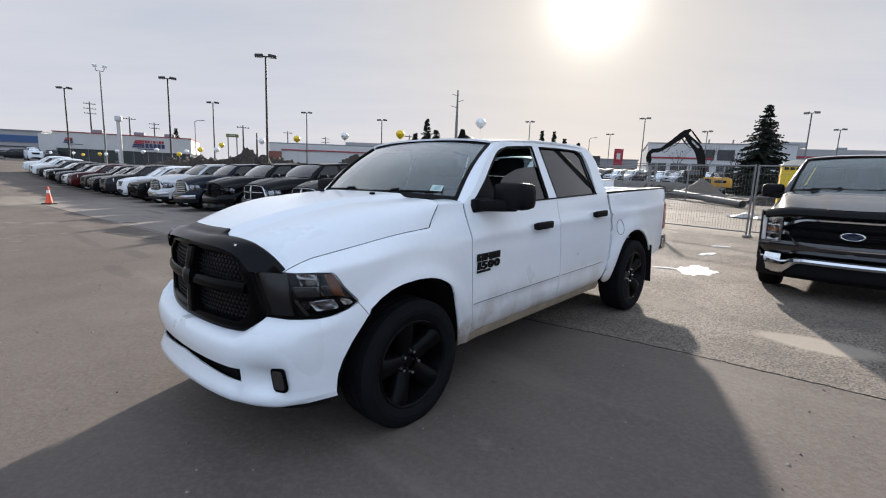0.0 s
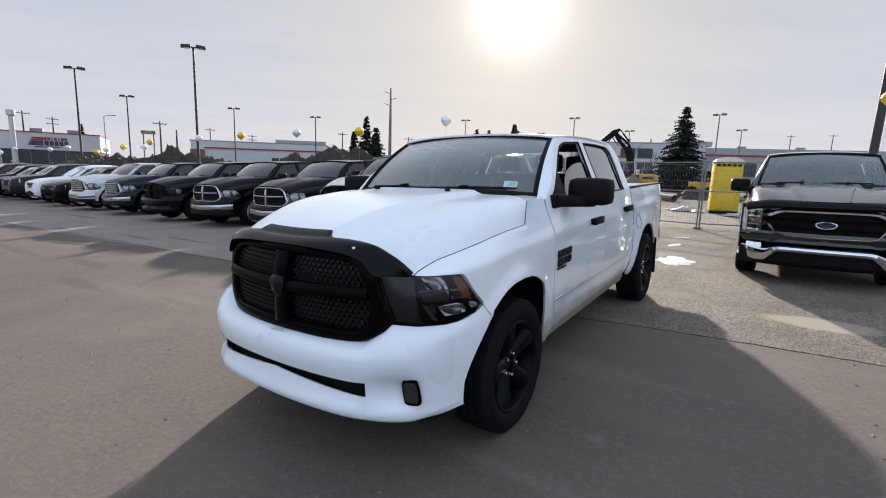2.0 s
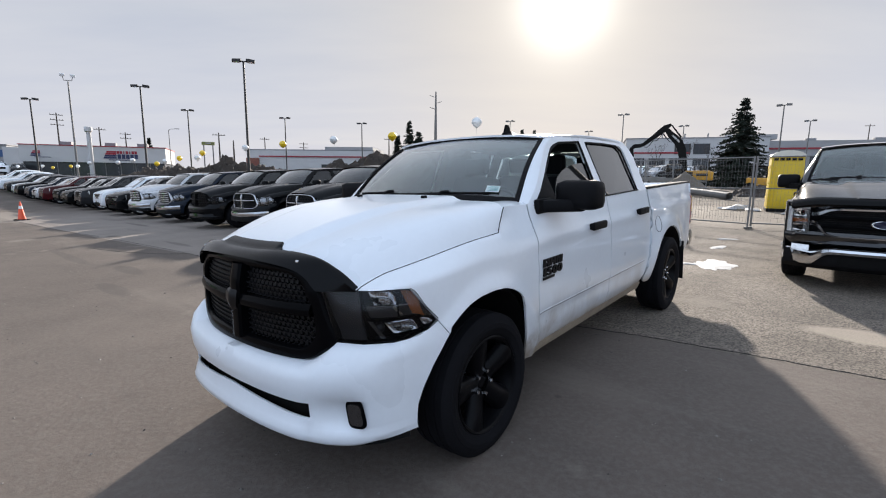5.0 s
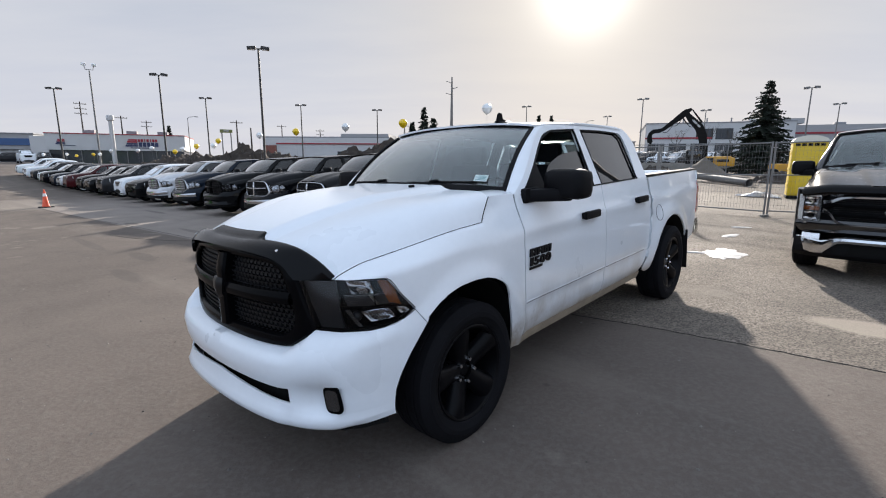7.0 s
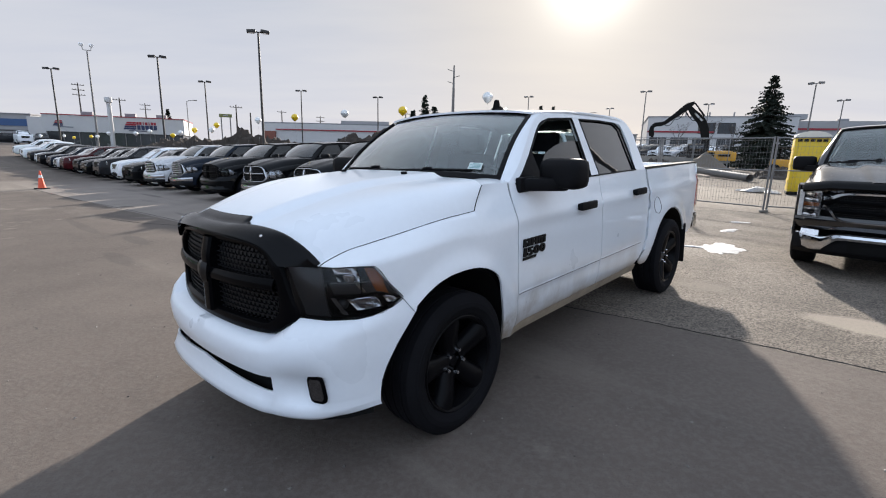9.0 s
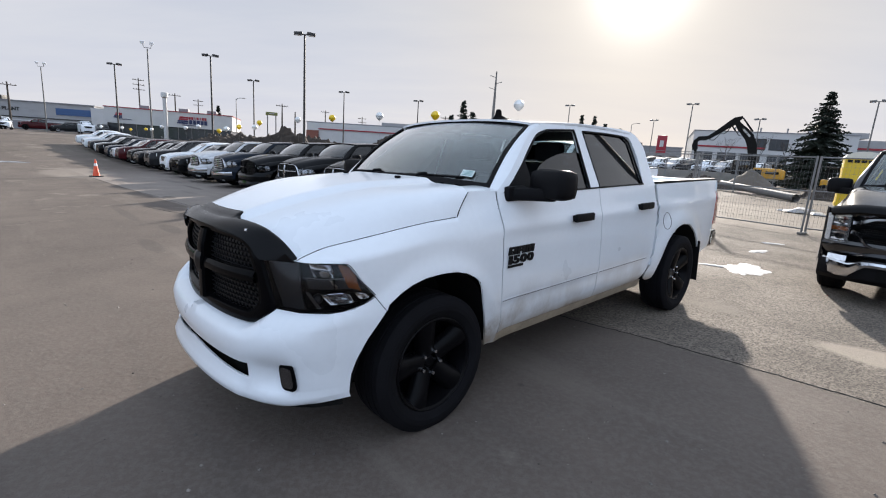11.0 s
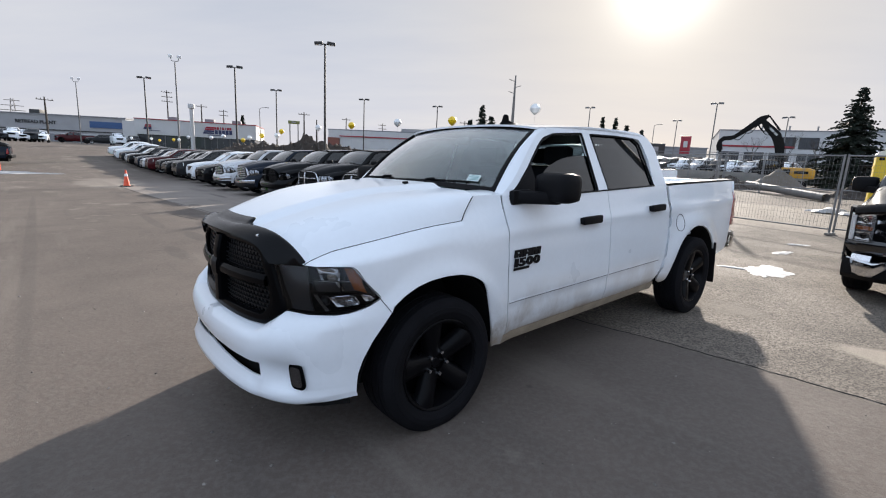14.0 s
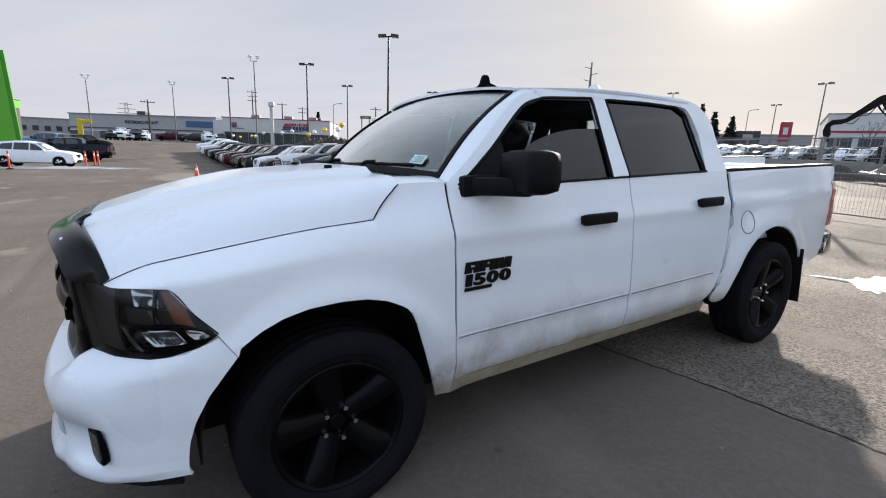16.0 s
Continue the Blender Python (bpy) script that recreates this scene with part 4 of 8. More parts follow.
def pickup(m, label, paint, lod=1, trim=None, chrome=False, deflector=True, group="", badges=False, seat_mat=None, bar_mat=None, open_window=False, rims=None, nose=True, bars=0):
    """A crew-cab pickup on its own axes: x ahead, y to its left, z up, the front axle over the origin."""
    trim = trim or BLACK_PLASTIC
    rims = rims or (STEEL if chrome else RIM_BLACK)
    root = thing("pickup_truck", m, label, "pickup truck", group)
    k = 1 if lod else 0.4
    N = lambda n: max(4, int(n * k))

    # hood, its rear corners cut along the shut line
    ws = [lerp(-0.88, 0.88, j / N(40)) for j in range(N(40) + 1)]
    ws = [-w for w in (1.0, 0.99, 0.983, 0.975, 0.965, 0.955, 0.945, 0.935, 0.91)] + ws + [0.91, 0.935, 0.945, 0.955, 0.965, 0.975, 0.983, 0.99, 1.0]
    tail = [(0, -0.395), (0.5, -0.383), (0.85, -0.365), (0.90, -0.358), (0.935, -0.347), (0.955, -0.318), (0.975, -0.272), (0.99, -0.232), (1.0, -0.206)]
    rows = []
    for i in range(N(46)):
        row = []
        for w in ws:
            x = 0
            for _ in range(3):
                y = w * (y_side(x, hood_edge(x)) - 0.004)
                x = lerp(hood_front(y) + (lerp(-0.034, -0.012, smooth(0.25, 0.34, abs(y))) if deflector else 0.05), table(tail, abs(w)), i / (N(46) - 1))
            row.append((x, y, hood_z(x, y)))
        rows.append(row)
    part("hood", grid(rows, 0.012), CLEAN_WHITE if badges else paint, root, sharp=40)
    # cowl strip below the windscreen
    rows = [[(lerp(-0.36, -0.60, i / 3) - 0.06 * w * w, 0.76 * w, lerp(1.448, 1.43, i / 3) - 0.07 * w * w) for w in [lerp(-1, 1, j / 12) for j in range(13)]] for i in range(4)]
    part("cowl", grid(rows, 0.01), trim, root)

    for s in (1, -1):
        # fender corner between hood, windscreen and pillar
        rows = []
        for q in range(7):
            x = lerp(-0.347, -0.590, q / 6)
            ze = lerp(1.427, 1.430, min(1, q / 3))
            ye = y_side(x, ze)
            rows.append([(x - 0.02 * (1 - q / 6) * (1 - t), s * lerp(0.74, ye, t), lerp(1.452, ze, t) + 0.006 * math.sin(math.pi * t)) for t in (0, 0.35, 0.6, 0.8, 0.93, 1.0)])
        part("fender_corner", grid(rows, 0.01), paint, root, sharp=60)
        # front fender
        foot = arch(0.0, 0.56, 51, 51.1, 2)[0]
        lead = Vector((0.562 - foot[0], hood_edge(0.562) - foot[1]))
        stretches = (([(0.371, 0.848), (0.429, 0.937), (0.497, 1.022), (0.562, 1.112)], [(foot[0] + lead.x * q, foot[1] + lead.y * q) for q in (0.0, 1.0)], 24),
                     ([(0.562, 1.112), (0.655, 1.120), (0.75, 1.119)], [(x, hood_edge(x) + 0.001) for x in (0.562, 0.655, 0.75)], 8),
                     (arch(0.0, 0.56, 51, 181, 14), [(x, hood_edge(x)) for x in [lerp(0.562, -0.204, q / 13) for q in range(14)]], 48),
                     ([arch(0.0, 0.56, 51, 181, 14)[-1], (-0.52, 0.40), (-0.535, 0.40), (-0.55, 0.40), (-0.56, 0.40), (-0.568, 0.40)], [(-0.204, hood_edge(-0.204)), *SHUT, (-0.45, 1.43), (-0.568, 1.43)], 18))
        bm = bmesh.new()
        for low, high, nu in stretches:
            piece = ruled(low, high, N(nu), N(24), s, 0.0, soft=False)
            me = bpy.data.meshes.new("fender_piece")
            piece.to_mesh(me)
            piece.free()
            bm.from_mesh(me)
            bpy.data.meshes.remove(me)
        bmesh.ops.remove_doubles(bm, verts=bm.verts, dist=0.0006)
        thicken(bm, Vector((0, -0.012 * s, 0)))
        part("fender", bm, paint, root, sharp=60)
        pts = [(x, s * (y_side(x, hood_edge(x) - 0.003) - 0.002), hood_edge(x) - 0.003) for x in [lerp(0.75, -0.204, q / 36) for q in range(37)]]
        for w in (0.99, 0.983, 0.975, 0.965, 0.955, 0.945, 0.935):
            x = table(tail, w)
            y = w * (y_side(x, hood_edge(x)) - 0.004)
            pts.append((x - 0.002, s * (max(y, y_side(x, hood_z(x, y))) + 0.0005), hood_z(x, y)))
        part("hood_gap", tube(bmesh.new(), pts, 0.0032, 5), UNDER, root)
        # doors
        door = part("door", ruled([(-0.578, 0.475), (-1.862, 0.475)], [(-0.578, 1.43), (-0.70, 1.392), (-1.0, 1.397), (-1.826, 1.408)], N(30), N(36), s, soft=False), paint, root, sharp=50)
        rear = part("door", ruled([(-1.870, 0.475), (-2.45, 0.475), (-2.78, 0.50), (-2.90, 0.80), (-2.935, 1.1)], [(-1.834, 1.408), (-2.15, 1.412), (-2.45, 1.417), (-2.70, 1.425), (-2.905, 1.43)], N(30), N(36), s), paint, root, sharp=50)
        for d, x0, z0 in ((door, -1.51, 1.198), (rear, -2.635, 1.222)):
            y0 = y_side(x0, z0)
            bm = bmesh.new()
            box(bm, (x0, s * (y0 + 0.030), z0 + 0.002), (0.262, 0.034, 0.064), 0.016)
            box(bm, (x0 - 0.10, s * (y0 + 0.012), z0), (0.05, 0.035, 0.05), 0.01)
            box(bm, (x0 + 0.10, s * (y0 + 0.012), z0), (0.05, 0.035, 0.05), 0.01)
            part("door_handle", bm, CHROME if chrome else trim, d, "chrome door handle" if chrome else "black door handle")
            if lod:
                # crease low on the doors, its shade painted by a grey strip underneath
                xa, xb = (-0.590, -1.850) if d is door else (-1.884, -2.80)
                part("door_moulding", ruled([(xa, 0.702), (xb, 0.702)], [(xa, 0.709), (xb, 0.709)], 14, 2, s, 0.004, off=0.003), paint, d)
                part("crease_shade", ruled([(xa, 0.695), (xb, 0.695)], [(xa, 0.700), (xb, 0.700)], 14, 2, s, 0.003, off=0.0015), mat("panel gap and crease shade grey", (0.16, 0.16, 0.17), 0.6), d)
        for lo, hi in (((-0.573, 0.45), (-0.573, 1.40)), ((-1.866, 0.45), (-1.830, 1.40)), ((-2.945, 1.10), (-2.928, 1.40)), ((-2.805, 0.49), (-2.926, 0.86)), ((-2.926, 0.86), (-2.945, 1.10))):
            part("gap_backing", ruled([(lo[0] + 0.024, lo[1]), (lo[0] - 0.024, lo[1])], [(hi[0] + 0.024, hi[1]), (hi[0] - 0.024, hi[1])], 3, 12, s, 0.004, off=-0.014, soft=False), UNDER, root)
        # sill
        part("sill", ruled([(-0.565, 0.395), (-2.80, 0.395)], [(-0.565, 0.468), (-2.80, 0.468)], N(24), 4, s, 0.03, soft=False), SILL_PAINT if badges else paint, root, "white sill under a brown road film" if badges else "")
        # bed side with its arch
        low = [(-2.970, 1.15), (-2.957, 0.86), (-2.843, 0.50), (-2.985, 0.47)] + arch(-WB, 0.57, 0, 180, 9)[1:-1] + [(-4.135, 0.50)] + [(-4.20, 0.54), (-4.40, 0.56), (-4.62, 0.60)]
        high = [(-2.957, 1.412), (-2.99, 1.413), (-3.06, 1.414), (-3.14, 1.415), (-3.22, 1.416), (-3.32, 1.416), (-3.42, 1.417), (-3.55, 1.417), (-3.70, 1.418), (-3.85, 1.418), (-4.0, 1.418), (-4.25, 1.42), (-4.5, 1.42), (-4.64, 1.42), (-4.78, 1.415)]
        high = high[:len(low)] if len(high) > len(low) else high
        high[-1] = (-4.78, 1.415)
        bed = part("bed_side", ruled(low, high, N(70), N(22), s, 0.014), paint, root, sharp=50)
        part("bed_corner", ruled([(-4.62, 0.60), (-4.66, 0.88)], [(-4.785, 1.412), (-4.79, 1.412)], 8, 8, s, 0.014), paint, bed)
        if s > 0 and lod:
            x0, z0 = -3.17, 1.04
            bm = bmesh.new()
            ring = [(x0 + 0.080 * math.cos(a), z0 + 0.084 * math.sin(a)) for a in [2 * math.pi * i / 40 for i in range(41)]]
            tube(bm, [(x, s * (y_side(x, z) + 0.001), z) for x, z in ring], 0.0035, 6, False)
            part("fuel_door", bm, mat("panel gap and crease shade grey", (0.16, 0.16, 0.17), 0.6), bed, "round fuel door outline")
        bm = bmesh.new()
        box(bm, (-3.855, s * 0.875, 1.428), (1.82, 0.125, 0.022), 0.009)
        part("rail_cap", bm, trim, bed, "black bed rail cap")
        # tail lamp
        bm = ruled([(-4.66, 0.88), (-4.80, 0.88)], [(-4.735, 1.285), (-4.815, 1.285)], 6, 14, s, 0.03, off=0.004)
        part("tail_light", bm, RED, root, "red tail light")
        # wheel-arch liners and mud flaps
        for c, r in ((0.0, 0.556), (-WB, 0.566)):
            rows = [[(x, s * y, z) for y in (0.52, 0.80, min(0.965, y_side(x, z) - 0.016) if c == 0 else y_side(x, z) - 0.012)] for x, z in arch(c, r, -2, 177, 18)]
            part("arch_liner", grid(rows, 0.008), UNDER, root)
            rows = [[(x, s * 0.53, z) for z in (0.35, max(0.36, zz))] for x, zz in arch(c, r, 0, 180, 14)]
            part("arch_inner_wall", grid(rows, 0.008), UNDER, root)
        if lod:
            bm = bmesh.new()
            box(bm, (-4.10, s * 0.935, 0.50), (0.015, 0.27, 0.48), 0.006, Matrix.Rotation(0.10, 3, "Y"))
            part("mud_flap", bm, BLACK_PLASTIC, root, "black rubber mud flap")
        for x in (0.0, -WB):
            wheel(root, x, s, lod, rims, y=0.868 if x == 0 else 0.925)
        if nose:
            headlamp(root, s, lod, not chrome)

        # cab frame above the belt: pillars, rail and glass
        a_low, a_high = [(-0.578, 1.425), (-0.82, 1.62), (-1.09, 1.83), (-1.25, 1.885)], [(-0.622, 1.40), (-0.862, 1.59), (-1.125, 1.80), (-1.29, 1.853)]
        pillar = part("a_pillar", ruled(a_high, a_low, N(22), N(6), s, 0.03), paint, root)
        part("roof_rail", ruled([(-1.27, 1.851), (-1.70, 1.868), (-2.2, 1.868), (-2.56, 1.856), (-2.655, 1.82), (-2.70, 1.66)], [(-1.22, 1.895), (-1.70, 1.925), (-2.2, 1.925), (-2.72, 1.90), (-2.89, 1.78), (-2.90, 1.66)], N(30), N(7), s, 0.03), paint, pillar)
        part("b_pillar", ruled([(-1.692, 1.405), (-1.836, 1.405)], [(-1.702, 1.873), (-1.802, 1.873)], N(6), N(16), s, 0.03, soft=False), paint, pillar)
        part("c_pillar", ruled([(-2.655, 1.42), (-2.912, 1.42)], [(-2.698, 1.664), (-2.90, 1.664)], N(8), N(16), s, 0.03, soft=False), paint, pillar)
        seal_lo, seal_hi = [(-0.63, 1.394), (-2.66, 1.42)], [(-0.63, 1.406), (-2.66, 1.432)]
        if lod:
            # dark trim on the inner side of the pillars
            for lo, hi, nn in ((a_high, a_low, 12), ([(-1.27, 1.851), (-1.70, 1.868), (-2.2, 1.868), (-2.70, 1.82)], [(-1.22, 1.885), (-1.70, 1.915), (-2.2, 1.915), (-2.72, 1.89)], 16), ([(-1.692, 1.405), (-1.836, 1.405)], [(-1.702, 1.873), (-1.802, 1.873)], 6), ([(-2.655, 1.42), (-2.87, 1.42)], [(-2.655, 1.845), (-2.85, 1.85)], 6)):
                part("pillar_trim", ruled(lo, hi, nn, 6, s, 0.004, off=-0.036), CABIN, pillar)
        part("belt_seal", ruled(seal_lo, seal_hi, 24, 3, s, 0.008, off=0.006, soft=False), BLACK_PLASTIC, pillar)
        if open_window and s > 0:
            win = ruled([(-0.95, 1.408), (-1.71, 1.408)], [(-0.98, 1.47), (-1.10, 1.585), (-1.30, 1.655), (-1.50, 1.685), (-1.70, 1.69)], 24, 8, s, 0.004, off=-0.018)
        else:
            win = ruled([(-0.72, 1.405), (-1.0, 1.405), (-1.4, 1.405), (-1.71, 1.405)], [(-0.73, 1.42), (-0.99, 1.66), (-1.27, 1.85), (-1.67, 1.87)], N(22), N(10), s, 0.004, off=-0.018)
        part("front_window", win, TINT, door, "half-lowered tinted window" if open_window and s > 0 else "")
        part("rear_window", ruled([(-1.83, 1.412), (-2.1, 1.414), (-2.4, 1.416), (-2.65, 1.42)], [(-1.80, 1.868), (-2.1, 1.868), (-2.42, 1.862), (-2.63, 1.832)], N(22), N(10), s, 0.004, off=-0.016), TINT, rear)
        if lod:
            part("window_quarter", ruled([(-0.625, 1.40), (-0.955, 1.40)], [(-0.625, 1.41), (-0.93, 1.64)], 8, 6, s, 0.01, off=-0.006), BLACK_PLASTIC, door)
            for line in ([(-0.632, 1.412), (-0.868, 1.585), (-1.13, 1.793), (-1.30, 1.85), (-1.692, 1.868), (-1.688, 1.41)], [(-1.842, 1.42), (-1.812, 1.865), (-2.2, 1.864), (-2.52, 1.852), (-2.61, 1.80), (-2.648, 1.425)]):
                pts = curve_pts([(p[0], 0, p[1]) for p in line], 50, False)
                part("window_seal", tube(bmesh.new(), [(p.x, s * (y_side(p.x, p.z) - 0.004), p.z) for p in pts], 0.009, 6), BLACK_PLASTIC, pillar)

        # mirror on its arm
        bm = bmesh.new()
        box(bm, (-0.735, s * 0.945, 1.408), (0.20, 0.05, 0.10), 0.02)
        box(bm, (-0.80, s * 1.045, 1.408), (0.30, 0.11, 0.085), 0.025, Matrix.Rotation(math.atan2(s * 0.19, -0.14), 3, "Z"))
        mirror = part("mirror", bm, trim, root, "black folding door mirror")
        bm = bmesh.new()
        box(bm, (-0.870, s * 1.142, 1.476), (0.165, 0.310, 0.192), 0.055, Matrix.Rotation(-s * 0.18, 3, "Z"))
        part("mirror_shell", bm, trim, mirror, sharp=75)
        bm = bmesh.new()
        box(bm, (-0.960, s * 1.158, 1.478), (0.012, 0.20, 0.12), 0.004, Matrix.Rotation(-s * 0.18, 3, "Z"))
        part("mirror_glass", bm, CHROME, mirror)

    # windscreen, roof, rear glass
    n = N(24)
    def screen(i, j, t0=0.0, t1=1.0, w0=0.86):
        w, t = lerp(-1, 1, j / n), lerp(t0, t1, i / n)
        x0, z0 = -0.44 - 0.135 * w * w, 1.462 - 0.03 * w * w
        x1, z1 = -1.055 - 0.05 * w * w, 1.905 - 0.04 * w * w
        bow = 0.025 * math.sin(math.pi * t)
        return (lerp(x0, x1, t) + bow, lerp(0.845, 0.73, t) * w, lerp(z0, z1, t) + bow)
    ws = part("windscreen", grid([[screen(i, j) for j in range(n + 1)] for i in range(n + 1)], 0.005), PANE if lod else PARKED_PANE, root, "clear windscreen with a price sticker" if badges else "")
    part("windscreen_band", grid([[Vector(screen(i, j, 0.0, 0.06)) + Vector((0.006, 0, 0.006)) for j in range(n + 1)] for i in range(0, n + 1, n // 2)], 0.002), BLACK_PLASTIC, ws)
    for s in (1, -1):
        edge = [Vector(screen(i, n if s > 0 else 0)) + Vector((0.004, 0, 0.004)) for i in range(n + 1)]
        part("screen_seal", tube(bmesh.new(), edge, 0.010, 6), BLACK_PLASTIC, ws)
        if lod:
            strip = [[Vector(screen(i, jj)) + Vector((0.005, 0, 0.005)) for jj in ((n * 0.985, n * 0.993, n) if s > 0 else (0, n * 0.007, n * 0.015))] for i in range(n + 1)]
            part("screen_border", grid(strip, 0.002), BLACK_PLASTIC, ws)
    for s in (1, -1):
        outer = curve_pts([(-0.578, 0, 1.425), (-0.82, 0, 1.62), (-1.09, 0, 1.83), (-1.25, 0, 1.885)], n + 1)
        rows = []
        for i in range(n + 1):
            a = Vector(screen(i, n if s > 0 else 0)) + Vector((0.004, 0, 0.004))
            o = outer[i]
            b = Vector((o.x, s * y_side(o.x, o.z), o.z))
            rows.append([a, a.lerp(b, 0.5) + Vector((0.006, s * 0.008, 0.010)), b])
        part("screen_pillar", grid(rows, 0.01), paint, root, sharp=60)
        if lod:
            part("screen_pillar_trim", grid([[Vector(p) - Vector((0.022, s * 0.014, 0.022)) for p in r] for r in rows], 0.004), CABIN, root)
    rows = []
    for i in range(N(30)):
        t = i / (N(30) - 1)
        row = []
        for j in range(n + 1):
            w = lerp(-1, 1, j / n)
            x = lerp(-1.06 - 0.05 * w * w, -2.86 + 0.02 * w * w, t)
            edge = lerp(0.745, 0.755, t)
            z = 1.918 + 0.044 * math.sin(math.pi * min(1, t * 0.9 + 0.1)) - 0.020 * w ** 4 - 0.020 * w * w - 0.06 * max(0, t - 0.9) / 0.1
            row.append((x, edge * w, z))
        rows.append(row)
    roof = part("roof", grid(rows, 0.015), paint, root, sharp=50)
    if lod:
        part("headliner", grid([[(p[0], p[1] * 0.99, p[2] - 0.026) for p in r] for r in rows], 0.004), CABIN, roof)
    rows = [[(lerp(-2.87, -2.93, i / 8), lerp(-0.72, 0.72, j / 10), lerp(1.85, 1.50, i / 8)) for j in range(11)] for i in range(9)]
    part("rear_screen", grid(rows, 0.005), PANE if badges else TINT, root)
    bm = bmesh.new()
    box(bm, (-2.905, 0, 1.19), (0.03, 1.80, 0.62), 0.008)
    for s in (1, -1):
        box(bm, (-2.88, s * 0.725, 1.63), (0.03, 0.13, 0.36), 0.008, Matrix.Rotation(s * 0.40, 3, "X"))
    part("cab_back", bm, paint, root)

    # bug deflector along the nose
    if deflector:
        rows = []
        lip = curve_pts([(0, 0.0, 1.247), (0, 0.2, 1.243), (0, 0.39, 1.231), (0, 0.51, 1.211), (0, 0.575, 1.175), (0, 0.612, 1.127), (0, 0.64, 1.114), (0, 0.77, 1.112)], 90)
        top = curve_pts([(0, 0.0, 1.279), (0, 0.15, 1.280), (0, 0.25, 1.284), (0, 0.34, 1.285), (0, 0.45, 1.280), (0, 0.555, 1.266), (0, 0.615, 1.243), (0, 0.66, 1.203), (0, 0.70, 1.165), (0, 0.757, 1.127), (0, 0.77, 1.118)], 90)
        lip, top = ([(c.y, c.z) for c in line] for line in (lip, top))
        ys = sorted({round(lerp(-0.768, 0.768, i / (N(84) - 1)), 4) for i in range(N(84))} | {0.262, 0.27, 0.278, 0.286, 0.294, -0.262, -0.27, -0.278, -0.286, -0.294})
        for y in ys:
            a = abs(y)
            x, ridge = hood_front(y), 1 - smooth(0.262, 0.294, a)
            e = 1 - smooth(0.58, 0.765, a)
            zl, xl = table(lip, a), lerp(grille_x(y) + 0.012, x + 0.006, smooth(0.60, 0.765, a))
            xt, zt = x + 0.014, table(top, a)
            xb = x - 0.018 - 0.032 * ridge
            zb = hood_z(xb, y)
            row = [(xl - 0.02 * e, y, zl - 0.003)]
            for f in (0.0, 0.15, 0.3, 0.45, 0.6, 0.75, 0.88, 1.0):
                # bowed from the lip up to the crest
                q = 2 * f * (1 - f)
                row.append(((1 - f) ** 2 * xl + q * lerp(xl, xt, 0.40) + f * f * xt, y, (1 - f) ** 2 * zl + q * lerp(zl, zt, 0.86) + f * f * zt))
            rows.append(row + [(lerp(xt, xb, f), y, lerp(zt, zb + 0.006, f) + 0.016 * f * (1 - f)) for f in (0.25, 0.5, 0.75)] + [(xb, y, zb + 0.006), (xb - 0.004, y, zb + 0.0005)])
        dfl = part("hood_deflector", grid(rows, 0.005), SMOKE, root, "smoked black hood deflector")
        for y in ((-0.5, 0.5) if lod else ()):
            bm = lathe(bmesh.new(), [(-0.008, 0.011), (0.006, 0.010), (0.009, 0)], 12, "x", (0.876, y, 1.245))
            part("screw", bm, CHROME, dfl)
    if nose:
        grille(root, lod, ROW_CHROME if chrome else GLOSS_BLACK, MESH_BLACK, bars)
        front_bumper(root, lod, bar_mat or (CLEAN_WHITE if badges else paint), chrome, N)

    # rear end
    bm = bmesh.new()
    box(bm, (-4.80, 0, 1.14), (0.05, 1.62, 0.56), 0.015)
    part("tailgate", bm, paint, root)
    bm = bmesh.new()
    box(bm, (-4.86, 0, 0.68), (0.24, 1.94, 0.22), 0.045)
    part("rear_bumper", bm, CHROME if chrome or badges else trim, root, "bright rear bumper")
    # bed tub
    bm = bmesh.new()
    quick_box(bm, (-3.85, 0, 0.84), (1.84, 1.66, 0.04))
    for s in (1, -1):
        quick_box(bm, (-3.85, s * 0.825, 1.13), (1.84, 0.03, 0.58))
    quick_box(bm, (-2.94, 0, 1.13), (0.03, 1.66, 0.56))
    part("bed_tub", bm, paint if not lod else WHITE_PAINT, root)
    # floor pan and frame
    bm = bmesh.new()
    quick_box(bm, (-2.15, 0, 0.42), (5.1, 1.30, 0.26))
    quick_box(bm, (-3.57, 0, 0.36), (0.30, 0.9, 0.26))
    quick_box(bm, (0.1, 0, 0.38), (0.9, 0.9, 0.20))
    quick_box(bm, (-1.68, 0, 0.46), (2.25, 1.80, 0.14))
    quick_box(bm, (-4.45, 0, 0.60), (0.55, 1.70, 0.20))
    quick_box(bm, (0.35, 0, 0.62), (0.75, 1.04, 0.40))
    quick_box(bm, (0.12, 0, 0.98), (0.95, 1.30, 0.24))
    for x in (0.0, -WB):
        tube(bm, [(x, -0.8, HUB), (x, 0.8, HUB)], 0.05, 8)
    part("chassis", bm, UNDER, root)
    # inside the cab
    bm = bmesh.new()
    box(bm, (-0.72, 0, 1.22), (0.38, 1.72, 0.36), 0.06)
    box(bm, (-1.7, 0, 0.62), (2.2, 1.74, 0.16), 0.02)
    part("dashboard", bm, CABIN, root)
    for x, y in ((-1.55, 0.42), (-1.55, -0.42), (-2.42, 0.42), (-2.42, -0.42)):
        bm = bmesh.new()
        box(bm, (x + 0.05, y, 0.92), (0.52, 0.54, 0.20), 0.06)
        box(bm, (x - 0.24, y, 1.26), (0.16, 0.52, 0.66), 0.06, Matrix.Rotation(-0.22, 3, "Y"))
        seat = part("seat", bm, CABIN, root)
        bm = bmesh.new()
        box(bm, (x - 0.31, y, 1.69), (0.10, 0.27, 0.17), 0.04)
